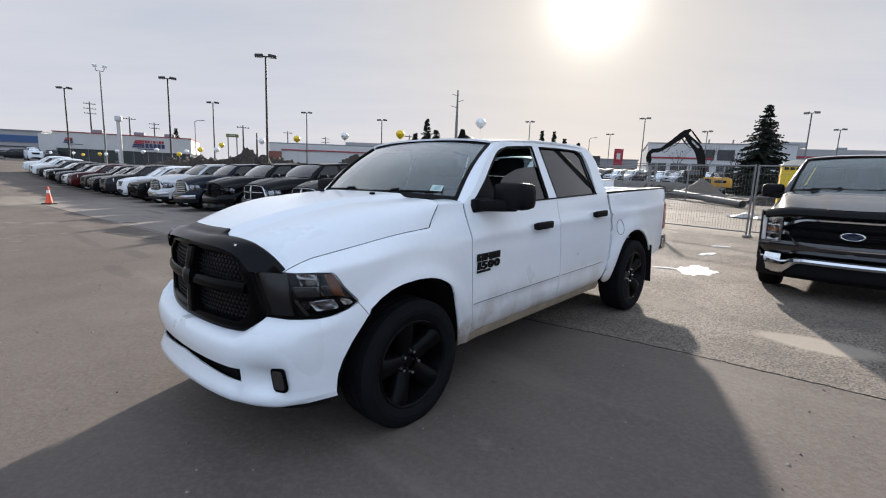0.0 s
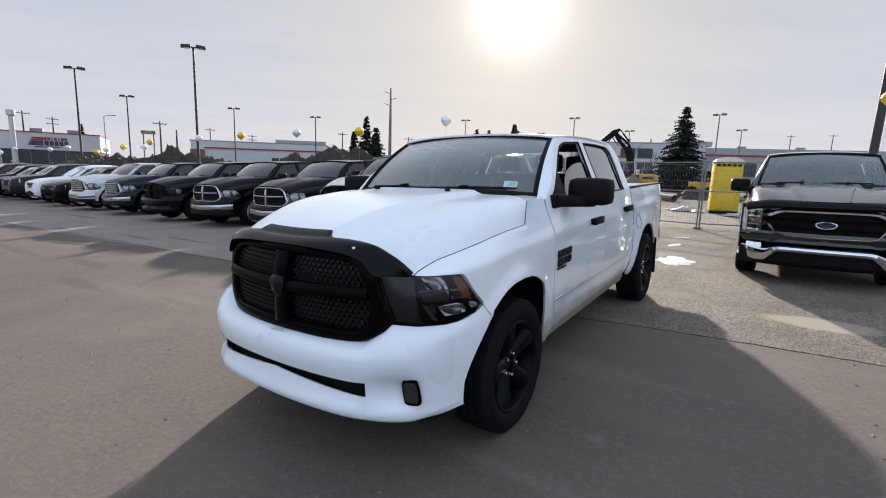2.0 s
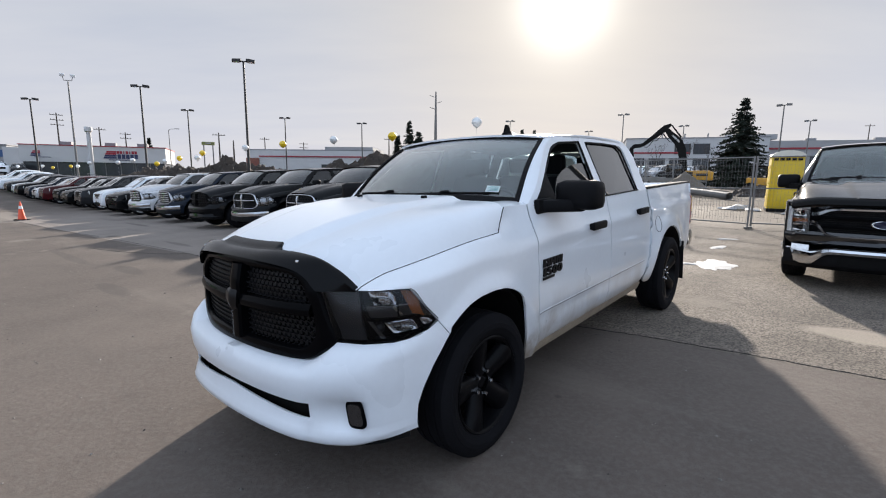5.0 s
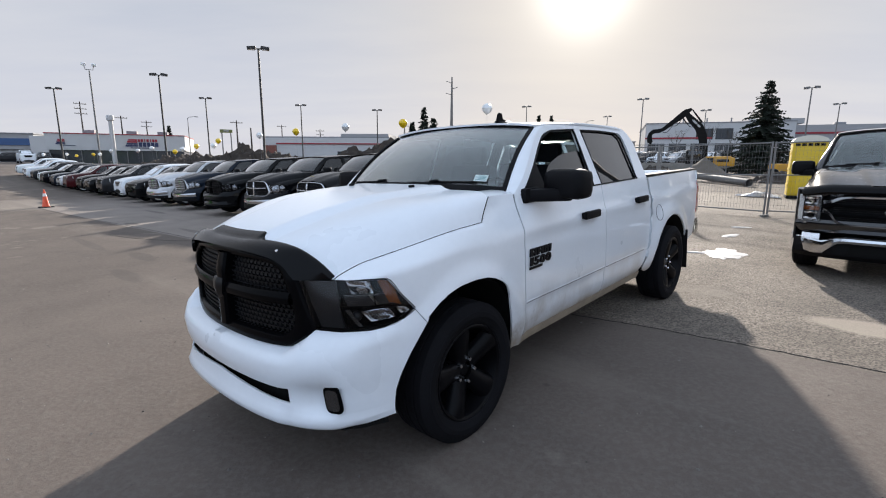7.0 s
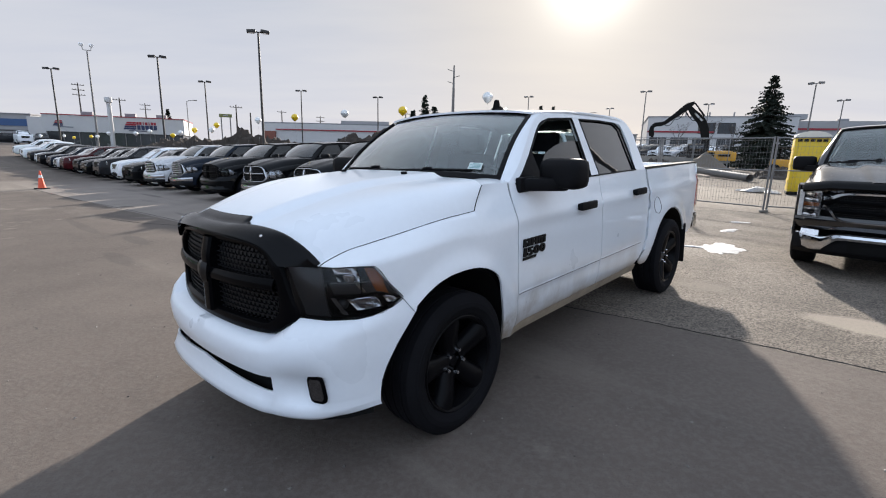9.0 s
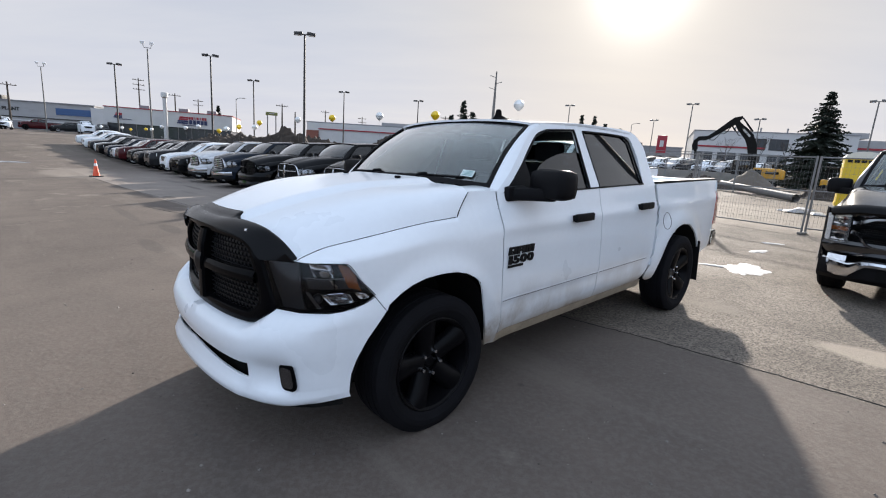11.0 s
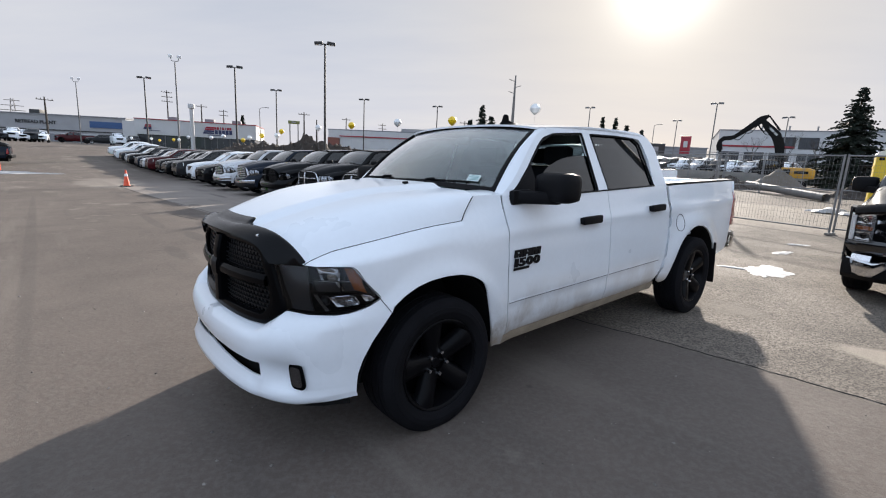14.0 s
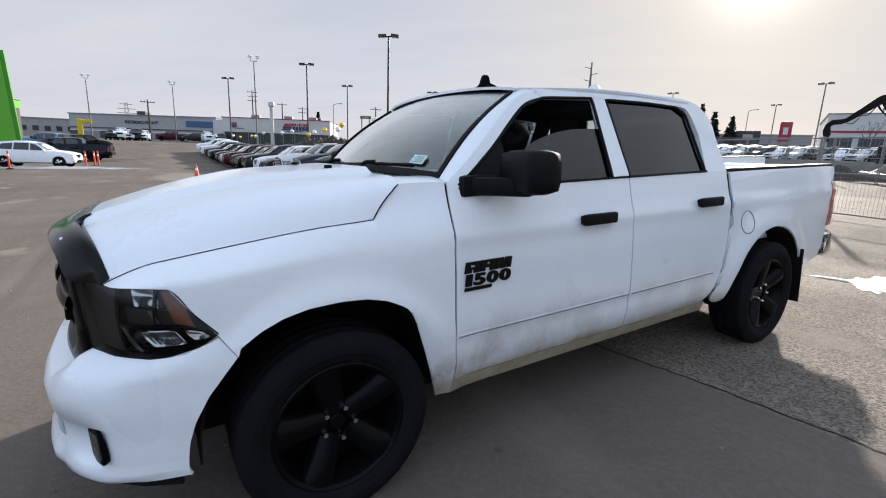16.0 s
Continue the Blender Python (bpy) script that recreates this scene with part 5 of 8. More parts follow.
        part("headrest", bm, CABIN, seat)
    if lod:
        ring = [(-1.06 + 0.07 * math.sin(a), 0.42 + 0.19 * math.cos(a), 1.33 + 0.18 * math.sin(a)) for a in [2 * math.pi * i / 24 for i in range(25)]]
        part("steering_wheel", tube(bmesh.new(), ring, 0.016, 8, False), CABIN, root)
        bm = bmesh.new()
        box(bm, (-1.04, 0.0, 1.80), (0.03, 0.24, 0.07), 0.012)
        part("inner_mirror", bm, CABIN, root)
    if badges:
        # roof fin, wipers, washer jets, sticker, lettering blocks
        bm = bmesh.new()
        foot = [(-1.135, 0.004), (-1.15, 0.018), (-1.19, 0.030), (-1.26, 0.034), (-1.32, 0.028), (-1.355, 0.014)]
        rows = [[(x, 0.365 + hw * c, 1.922 + (0.028 if hw > 0.015 else 0.012) * math.sin(math.pi * k / 8)) for k, c in enumerate([math.cos(math.pi * q / 8) for q in range(9)])] for x, hw in foot]
        grid(rows, bm=bm)
        blade = [(-1.150, 1.925), (-1.178, 2.000), (-1.190, 2.010), (-1.215, 2.008), (-1.226, 1.995), (-1.232, 1.965), (-1.27, 1.955), (-1.32, 1.930)]
        plate(bm, blade, 0.016)
        for v in bm.verts:
            if abs(v.co.y) < 0.02:
                v.co.y += 0.365
        part("roof_antenna", bm, GLOSS_BLACK, root, "black shark-fin roof antenna", sharp=60)
    if lod:
        for y0, y1 in ((0.62, 0.02), (0.10, -0.58)):
            bm = bmesh.new()
            tube(bm, [(-0.46, y1, 1.492), (-0.50, lerp(y1, y0, 0.5), 1.50), (-0.56, y0, 1.50)], 0.009, 6)
            tube(bm, [(-0.405, lerp(y1, y0, 0.42), 1.475), (-0.445, lerp(y1, y0, 0.46), 1.51), (-0.485, lerp(y1, y0, 0.52), 1.512)], 0.011, 6)
            part("wiper", bm, BLACK_PLASTIC, root, "black wiper blade")
    if badges:
        for y in (0.33, -0.33):
            bm = bmesh.new()
            box(bm, (-0.22, y, hood_z(-0.22, y) + 0.008), (0.035, 0.03, 0.018), 0.006)
            part("washer_jet", bm, BLACK_PLASTIC, root)
        a, b, c = Vector(screen(n * 0.105, n * 0.915)), Vector(screen(n * 0.105, n * 0.858)), Vector(screen(n * 0.185, n * 0.915))
        o = Vector((0.007, 0, 0.009))
        bm = grid([[a + o, b + o], [c + o, b + c - a + o]], 0.001)
        st = part("windscreen_sticker", bm, mat("white sticker", (0.62, 0.70, 0.68), 0.6, var=0.05), root, "small white and green windscreen sticker")
        bm = bmesh.new()
        for r in range(4):
            f0, f1 = 0.14 + r * 0.2, 0.14 + r * 0.2 + 0.08
            p = lambda uu, vv: a + (b - a) * uu + (c - a) * vv + o * 1.25
            grid([[p(0.1, f0), p(0.9 - 0.2 * (r % 2), f0)], [p(0.1, f1), p(0.9 - 0.2 * (r % 2), f1)]], bm=bm)
        part("sticker_print", bm, mat("sticker print", (0.10, 0.30, 0.30), 0.6), st)
        badge(root)
    return root


def badge(root):
    """Blocks for the maker's lettering on the front doors, the number below and a bar under it."""
    for s in (1, -1):
        def at(bm, name):
            for v in bm.verts:
                x, z = -0.615 - v.co.x, 0.925 + v.co.z
                v.co = Vector((x, s * (y_side(x, z) + 0.004 + 0.008 * (v.co.y > 0)), z))
            return part(name, bm, BADGE, root, "black raised badge", sharp=30)
        bm = bmesh.new()
        # three chunky slanted blocks with notches
        for x0, w, notches in ((0.0, 0.082, ((0.028, 0.026, 0.026, 0.012), (0.036, 0.0, 0.016, 0.014))), (0.088, 0.085, ((0.034, 0.030, 0.018, 0.010), (0.030, 0.0, 0.026, 0.013))), (0.178, 0.095, ((0.022, 0.0, 0.010, 0.030), (0.062, 0.0, 0.010, 0.030), (0.042, 0.040, 0.012, 0.012)))):
            nx, nz = 24, 14
            rows = [[(x0 + w * i / nx + 0.010 * (j / nz), 0.006, 0.086 + 0.052 * j / nz) for j in range(nz + 1)] for i in range(nx + 1)]
            def cut(i, j, w=w, notches=notches):
                x, z = w * (i + 0.5) / nx, 0.052 * (j + 0.5) / nz
                return any(a <= x <= a + c and b <= z <= b + d for a, b, c, d in notches)
            grid(rows, 0.008, cut, bm)
        at(bm, "badge_lettering")
        bm = plate(bmesh.new(), [(0.0, 0.0), (0.155, 0.0), (0.160, 0.016), (0.004, 0.016)], 0.008)
        at(bm, "badge_bar")
        for k, (digit, x0, w) in enumerate((("1", 0.004, 0.036), ("5", 0.051, 0.066), ("0", 0.126, 0.069), ("0", 0.203, 0.069))):
            cu = bpy.data.curves.new("number", "FONT")
            cu.body, cu.size, cu.extrude, cu.offset = digit, 0.074, 0.004, 0.0035
            ob = new("number", cu)
            me = bpy.data.meshes.new_from_object(ob.evaluated_get(bpy.context.evaluated_depsgraph_get()))
            bpy.data.objects.remove(ob)
            bm = bmesh.new()
            bm.from_mesh(me)
            left, right = min(v.co.x for v in bm.verts), max(v.co.x for v in bm.verts)
            for v in bm.verts:
                q = (v.co.x - left) / (right - left)
                x = x0 + w * q if s > 0 else 0.276 - x0 - w * q
                v.co = Vector((x + 0.12 * v.co.y, v.co.z, v.co.y + 0.026))
            at(bm, "badge_digit")


pickup(parked(2.004, -3.006, 0, -0.02), "white crew-cab pickup truck with black grille, wheels and mirrors", WHITE_PAINT, 1, badges=True, open_window=True)


def framed_nose(root, paint):
    """A broad truck nose: split chrome surround, bracketed lamps, a chrome bumper that is deep at its ends and thin between."""
    front = lambda y: 0.93 - 0.15 * y * y - 0.12 * y ** 8
    ys = [lerp(-0.99, 0.99, i / 40) for i in range(41)]
    part("nose_panel", grid([[(front(y) - dx, y, z) for dx, z in ((0.14, 1.22), (0.05, 1.20), (0.03, 1.16), (0.05, 1.12))] for y in ys], 0.01), paint, root)
    part("lower_panel", grid([[(front(y) - dx, y, z) for dx, z in ((0.03, 0.80), (0.0, 0.76), (0.0, 0.70), (0.05, 0.62))] for y in ys], 0.01), paint, root)
    for s in (1, -1):
        rows = [[(x, s * y, z) for x, y in ((0.38, 1.012), (0.56, 1.006), (0.68, 0.990), (front(0.965) - 0.02, 0.968))] for z in (0.50, 0.62, 0.75, 0.95, 1.10, 1.20)]
        part("nose_cheek", grid(rows, 0.01), paint, root)
        # lamp: grey bowls over and under an amber strip, a pale bracket on its outer side
        lamp = part("headlight", grid([[(front(y) - 0.045, s * y, z) for z in (0.75, 0.85, 0.95, 1.05, 1.135)] for y in (0.725, 0.78, 0.84, 0.90, 0.965)], 0.02), LAMP_GREY, root, "upright clear headlight with amber strip")
        for z0, z1 in ((1.005, 1.10), (0.80, 0.90)):
            part("reflector", grid([[(front(y) - 0.032 - 0.02 * math.sin(math.pi * (z - z0) / (z1 - z0)), s * y, z) for z in [lerp(z0, z1, k / 6) for k in range(7)]] for y in (0.76, 0.80, 0.85, 0.90)], 0.004), REFLECTOR, lamp, "bright lamp bowl")
            bm = lathe(bmesh.new(), [(0.0, 0.030), (0.012, 0.036), (0.014, 0.030), (0.006, 0.0)], 20, "x", (front(0.82) - 0.035, s * 0.82, (z0 + z1) / 2))
            part("projector", bm, LAMP_DARK, lamp)
        part("amber_marker", grid([[(front(y) - 0.026, s * y, z) for z in (0.925, 0.975)] for y in (0.745, 0.81, 0.87, 0.915)], 0.01), AMBER, lamp, "amber marker strip")
        for y0, y1, z0, z1 in ((0.915, 0.962, 0.765, 1.125), (0.735, 0.962, 1.108, 1.132), (0.735, 0.962, 0.756, 0.786)):
            part("running_light", grid([[(front(y) - 0.018, s * y, z) for z in [lerp(z0, z1, k / 6) for k in range(7)]] for y in [lerp(y0, y1, k / 6) for k in range(7)]], 0.01), LAMP_WHITE, lamp, "white running light bracket")
        part("lens", grid([[(front(y) - 0.006, s * y, z) for z in (0.75, 0.86, 0.96, 1.06, 1.138)] for y in (0.722, 0.78, 0.84, 0.90, 0.968)], 0.003), CLEAR, lamp)
    rows = [[(front(y) - 0.09, y, z) for z in (0.72, 0.92, 1.14)] for y in [lerp(-0.72, 0.72, i / 12) for i in range(13)]]
    g = part("grille", grid(rows, 0.01), LAMP_DARK, root, "black mesh grille in a split chrome surround")

    def rail(path, widths, d, mt, label="", name="grille_frame"):
        ps, n = curve_pts([(0, p[0], p[1]) for p in path], 40), 39
        rows = []
        for i, p in enumerate(ps):
            q = ps[min(i + 1, n)] - ps[max(i - 1, 0)]
            nrm = Vector((0, -q.z, q.y)).normalized()
            w = table([(k / (len(widths) - 1), v) for k, v in enumerate(widths)], i / n)
            rows.append([(front((p + nrm * k * w / 2).y) + dd - 0.02, p.y + nrm.y * k * w / 2, p.z + nrm.z * k * w / 2) for k, dd in ((-1, -0.06), (-1, d * 0.4), (-0.6, d), (0.6, d), (1, d * 0.4), (1, -0.06))])
        part(name, grid(rows), mt, g, label)

    for s in (1, -1):
        rail([(0, 1.118), (s * 0.30, 1.117), (s * 0.48, 1.112), (s * 0.56, 1.090), (s * 0.625, 1.055), (s * 0.705, 1.045)], (0.034, 0.036, 0.040, 0.055, 0.060, 0.075), 0.030, CHROME, "chrome grille surround")
        rail([(s * 0.705, 0.925), (s * 0.645, 0.905), (s * 0.60, 0.85), (s * 0.555, 0.79), (s * 0.47, 0.757), (s * 0.25, 0.750), (0, 0.748)], (0.07, 0.05, 0.034, 0.024, 0.022, 0.022), 0.024, CHROME, "chrome grille surround")
        for z in (1.0, 0.875):
            rail([(0, z), (s * 0.35, z), (s * 0.60, z + 0.005)], (0.050, 0.046, 0.040), 0.010, GLOSS_BLACK, name="grille_bar")
        rail([(s * 0.60, 1.03), (s * 0.64, 0.985), (s * 0.70, 0.985)], (0.05, 0.055, 0.06), 0.004, GLOSS_BLACK, name="grille_bar")
    bm = bmesh.new()
    for k in range(56):
        y = lerp(-0.62, 0.62, k / 55)
        quick_box(bm, (front(y) - 0.055, y, 0.935), (0.012, 0.007, 0.36))
    for k in range(14):
        z = 0.765 + 0.026 * k
        for a, b in zip(ys[8:-9], ys[9:-8]):
            bar(bm, (front(a) - 0.055, a, z), (front(b) - 0.055, b, z), 0.012, 0.006)
    tagged(part("grille_mesh", bm, MESH_BLACK, g), kind="stuff")
    bm = lathe(bmesh.new(), [(0.0, 0.0), (0.014, 0.05), (0.022, 0.060), (0.018, 0.066), (0.0, 0.068)], 32, "x")
    em = part("emblem", move(bm, Matrix.Translation((0.915, 0, 0.935)) @ Matrix.Diagonal((1, 1.85, 0.78, 1))), CHROME, g, "chrome oval emblem")
    bm = lathe(bmesh.new(), [(0.0, 0.0), (0.003, 0.05), (0.0, 0.055)], 32, "x")
    part("emblem_field", move(bm, Matrix.Translation((0.934, 0, 0.935)) @ Matrix.Diagonal((1, 1.85, 0.78, 1))), mat("emblem blue black", (0.006, 0.010, 0.03), 0.2), em)
    # smoked deflector on the hood's edge
    rows = [[(front(y) + dx, y, z - 0.05 * smooth(0.62, 0.95, abs(y))) for dx, z in ((0.030, 1.158), (0.046, 1.185), (0.030, 1.225), (-0.012, 1.262), (-0.06, 1.278))] for y in [lerp(-0.93, 0.93, i / 36) for i in range(37)]]
    part("hood_deflector", grid(rows, 0.006), SMOKE, root, "smoked black hood deflector")
    # bumper
    hi = [(0, 0.648), (0.46, 0.648), (0.55, 0.640), (0.665, 0.585), (0.80, 0.602), (1.02, 0.625)]
    lo = [(0, 0.566), (0.44, 0.566), (0.52, 0.555), (0.655, 0.405), (0.80, 0.405), (1.02, 0.425)]
    rows = []
    for i in range(61):
        y = lerp(-1.02, 1.02, i / 60)
        a = abs(y)
        x = 1.02 - 0.13 * a ** 2 - 0.30 * a ** 8
        t, b = table(hi, a), table(lo, a)
        rows.append([(x - 0.11, y, t + 0.004), (x - 0.02, y, t), (x, y, lerp(t, b, 0.10)), (x + 0.006, y, lerp(t, b, 0.5)), (x - 0.012, y, lerp(t, b, 0.9)), (x - 0.04, y, b), (x - 0.12, y, b + 0.01)])
    bump = part("front_bumper", grid(rows, 0.012), CHROME, root, "heavy chrome front bumper")
    part("valance", grid([[(front(y * 0.95) + dx, y, z) for dx, z in ((0.0, 0.60), (0.03, 0.50), (0.02, 0.40), (-0.04, 0.34), (-0.16, 0.32))] for y in [lerp(-0.97, 0.97, i / 24) for i in range(25)]], 0.02), BLACK_PLASTIC, bump)
    part("air_intake", grid([[(front(y) + 0.036, y, z) for z in (0.43, 0.48, 0.535)] for y in [lerp(-0.40, 0.40, i / 12) for i in range(13)]], 0.01), UNDER, bump)
    for s in (1, -1):
        part("fog_lamp", grid([[(front(y) + 0.035 - 0.05 * (z - 0.60) / 0.06, s * y, z + 0.012 * (y - 0.7)) for z in (0.598, 0.63, 0.662)] for y in (0.70, 0.76, 0.82, 0.89)], 0.02), REFLECTOR, bump, "clear fog lamp strip")


def suv(m, label, paint, group="", rims=None, bright=True, length=0.0, tall=0.0):
    """A family SUV: lofted body, glasshouse, lamps, grille and wheels; front axle over the origin."""
    root = thing("suv", m, label, "car", group)
    wb = 2.80 + length
    st = [(0.88, 0.62, 0.50, 0.52, 0.40), (0.85, 0.80, 0.76, 0.78, 0.60), (0.76, 0.88, 0.91, 0.93, 0.76), (0.45, 0.93, 0.99, 1.02, 0.85), (0.0, 0.95, 1.05, 1.08, 0.88), (-0.50, 0.95, 1.09, 1.13, 0.87), (-0.85, 0.95, 1.095, 1.37, 0.75), (-1.25, 0.95, 1.10, 1.61, 0.67), (-1.75, 0.95, 1.11, 1.68, 0.66), (-2.5, 0.95, 1.12, 1.67, 0.66), (-3.0 - length, 0.94, 1.14, 1.60, 0.64), (-3.42 - length, 0.92, 1.16, 1.40, 0.64), (-3.64 - length, 0.88, 1.13, 1.17, 0.76), (-3.72 - length, 0.82, 0.60, 0.62, 0.70)]
    fine = []
    for (a, b) in zip(st, st[1:]):
        fine += [[lerp(p, q, k / 3) for p, q in zip(a, b)] for k in range(3)]
    fine.append(list(st[-1]))
    rows = []
    for x, w, zb, zr, wr in fine:
        zb, zr = zb + tall * (zb > 0.8), zr + tall * (zr > 0.8)
        lo = 0.34 + 0.1 * smooth(0.6, 0.9, x) + 0.1 * smooth(-3.3 - length, -3.7 - length, x)
        ring = [(0.80 * w, lo - 0.06), (0.97 * w, lo + 0.02), (w, min(0.62, zb - 0.02)), (w * 0.99, min(0.85, zb - 0.01)), (w * 0.96, zb), (lerp(w * 0.95, wr, 0.5), lerp(zb, zr, 0.55)), (wr + 0.02, zr - 0.03), (wr * 0.7, zr + 0.02), (0, zr + 0.04)]
        rows.append([(x, y, z) for y, z in ring] + [(x, -y, z) for y, z in ring[-2::-1]])
    part("body", grid(rows), paint, root, sharp=45)
    part("belly", quick_box(bmesh.new(), (-1.4 - length / 2, 0, 0.40), (4.2 + length, 1.5, 0.2)), UNDER, root)
    t = tall
    for s in (1, -1):
        y_at = lambda z: lerp(0.915, 0.70, max(0, (z - 1.1 - t) / 0.55)) + 0.012
        for name, low, high in (("front_window", [(-0.72, 1.115), (-1.50, 1.13)], [(-1.22, 1.50), (-1.50, 1.58)]), ("rear_window", [(-1.58, 1.13), (-2.40, 1.145)], [(-1.58, 1.59), (-2.36, 1.59)]), ("quarter_window", [(-2.47, 1.15), (-3.05 - length, 1.17)], [(-2.44, 1.58), (-2.90 - length, 1.50)])):
            low, high = [(p[0], p[1] + t) for p in low], [(p[0], p[1] + t) for p in high]
            part(name, ruled(low, high, 8, 5, s, 0.006, lambda x, z: y_at(z), soft=False), TINT_DARK, root)
        for c in (0.0, -wb):
            pts = arch(c, 0.40, -15, 195, 18, 0.36)
            rows = [[(c + (x - c) * f, s * (0.957 if 0 else 0.962), 0.36 + (z - 0.36) * f) for f in (0.80, 1.0)] for x, z in pts]
            part("wheel_arch", grid(rows, 0.05), BLACK_PLASTIC, root)
            h = wheel(root, c, s, 0, rims or STEEL, y=0.85)
            h.scale, h.location.z = (0.86, 0.86, 0.86), 0.355
        lamp = part("headlight", grid([[(0.80 - 0.30 * k, s * (0.52 + 0.40 * k), z + t) for z in (0.74, 0.82, 0.89 + 0.03 * k)] for k in (0, 0.35, 0.7, 1.0)], 0.03), LAMP_WHITE, root)
        part("tail_light", quick_box(bmesh.new(), (-3.64 - length, s * 0.80, 1.0 + t), (0.10, 0.16, 0.26)), RED, root)
        mir = box(bmesh.new(), (-0.72, s * 1.03, 1.13 + t), (0.13, 0.20, 0.14), 0.04)
        part("mirror", mir, paint, root)
    bm = grid([[(lerp(-0.54, -1.22, i / 5) + 0.02, lerp(-1, 1, j / 8) * lerp(0.86, 0.65, i / 5), lerp(1.155, 1.60, i / 5) + t + 0.025 - 0.03 * lerp(-1, 1, j / 8) ** 2) for j in range(9)] for i in range(6)], 0.006)
    part("windscreen", bm, PARKED_PANE, root)
    bm = grid([[(lerp(-3.64, -3.43, i / 4) - length - 0.02, lerp(-0.68, 0.68, j / 6), lerp(1.18, 1.40, i / 4) + t) for j in range(7)] for i in range(5)], 0.006)
    part("rear_screen", bm, TINT_DARK, root)
    g = part("grille", grid([[(0.865 - 0.18 * y * y, y, z + t) for z in (0.60, 0.74, 0.88)] for y in [lerp(-0.50, 0.50, k / 8) for k in range(9)]], 0.02), MESH_BLACK, root)
    for z in (0.66, 0.75, 0.84):
        part("grille_bar", grid([[(0.885 - 0.18 * y * y, y, z + t + d) for d in (-0.014, 0.014)] for y in [lerp(-0.48, 0.48, k / 8) for k in range(9)]], 0.01), CHROME if bright else GLOSS_BLACK, g)
    part("lower_intake", grid([[(0.875 - 0.20 * y * y, y, z) for z in (0.36, 0.50)] for y in [lerp(-0.70, 0.70, k / 8) for k in range(9)]], 0.02), BLACK_PLASTIC, root)
    return root


TINT_DARK = glass("dark car glass", (0.28, 0.29, 0.30), 1.3)
BLACK_CAR = car_paint("black car paint", (0.003, 0.0035, 0.0045), coat=0.25)
NAVY_CAR = car_paint("dark blue car paint", (0.007, 0.012, 0.022), metal=0.1, coat=0.30)
GREY_CAR = car_paint("dark grey car paint", (0.020, 0.021, 0.024), metal=0.2, coat=0.3)
SILVER_CAR = car_paint("silver car paint", (0.52, 0.53, 0.55), metal=0.15)
RED_CAR = car_paint("dark red car paint", (0.06, 0.007, 0.010), coat=0.4)
BLUE_CAR = car_paint("bright blue car paint", (0.01, 0.10, 0.30), metal=0.3)

# the dark pickup beside the white one, with a chrome bumper
DARK_METALLIC = car_paint("black metallic car paint", (0.006, 0.006, 0.007), coat=0.92)
dark_truck = pickup(parked(8.5, -0.09), "black crew-cab pickup truck with chrome bumper and framed grille", DARK_METALLIC, 1, nose=False, deflector=False, rims=STEEL)
framed_nose(dark_truck, DARK_METALLIC)
for ob in dark_truck.children:
    if not ob.name.startswith("wheel"):
        ob.scale.z = 0.945
    if ob.name.startswith("mirror"):
        ob.location.z, ob.scale.y = -0.04, 0.96
    if ob.name.startswith("front_bumper"):
        ob.location.z = -0.05
for ob in dark_truck.children_recursive:
    # a taller glasshouse than the white truck's
    if ob.parent.name.startswith("wheel") or ob.name.startswith("wheel"):
        continue
    for v in ob.data.vertices:
        if v.co.z > 1.40:
            v.co.z += (v.co.z - 1.40) * 0.20

# the long row
ROW = [("black pickup truck with chrome crosshair grille", BLACK_CAR, "chrome"), ("black pickup truck with chrome grille and bumper", BLACK_CAR, "chrome"), ("black pickup truck with blacked-out nose", BLACK_CAR, "dark"), ("dark blue pickup truck with tall chrome grille", NAVY_CAR, "bars"), ("silver pickup truck with tall chrome grille", SILVER_CAR, "bars"),
       ("black off-road suv with dark wheels", BLACK_CAR, "suv"), ("white suv with black grille", CLEAN_WHITE, "suv"), ("dark grey suv with chrome grille bars", GREY_CAR, "suv"), ("black suv with silver grille bars", BLACK_CAR, "suv"), ("black suv with dark glass", BLACK_CAR, "suv"), ("dark red suv with clear headlights", RED_CAR, "suv"), ("silver suv with dark glass", SILVER_CAR, "suv"), ("dark blue suv with clear headlights", NAVY_CAR, "suv"), ("black suv in the long row", BLACK_CAR, "suv"), ("white suv in the long row", CLEAN_WHITE, "suv"), ("dark grey suv in the long row", GREY_CAR, "suv"), ("white car in the long row", CLEAN_WHITE, "suv"), ("silver car in the long row", SILVER_CAR, "suv"), ("white car near the row's end", CLEAN_WHITE, "suv")]
U_ROW, V_ROW, STEP = 7.32, -10.75, 3.03
for i, (label, paint, kind) in enumerate(ROW):
    at = parked(U_ROW + 0.12 * math.sin(i * 2.3), V_ROW - STEP * i + (0.45 if i == 2 else 0.0), 1.5 * math.sin(i * 1.7))
    if kind == "suv":
        suv(at, label, paint, "parked row", RIM_BLACK if i % 3 == 0 else STEEL, i % 2 == 0, 0.1 * (i % 2), 0.06 * ((i + 1) % 3))
    else:
        pickup(at @ Matrix.Diagonal((1, 1, 0.95, 1)), label, paint, 0, chrome=kind != "dark", deflector=False, group="parked row", bars=5 if kind == "bars" else 0)
pickup(parked(U_ROW + 0.1, -8.36), "grey pickup truck at the near end of the row", SILVER_CAR, 0, deflector=False, group="parked row")
pickup(parked(U_ROW, -5.95), "white pickup truck parked behind the main truck", CLEAN_WHITE, 0, deflector=False)


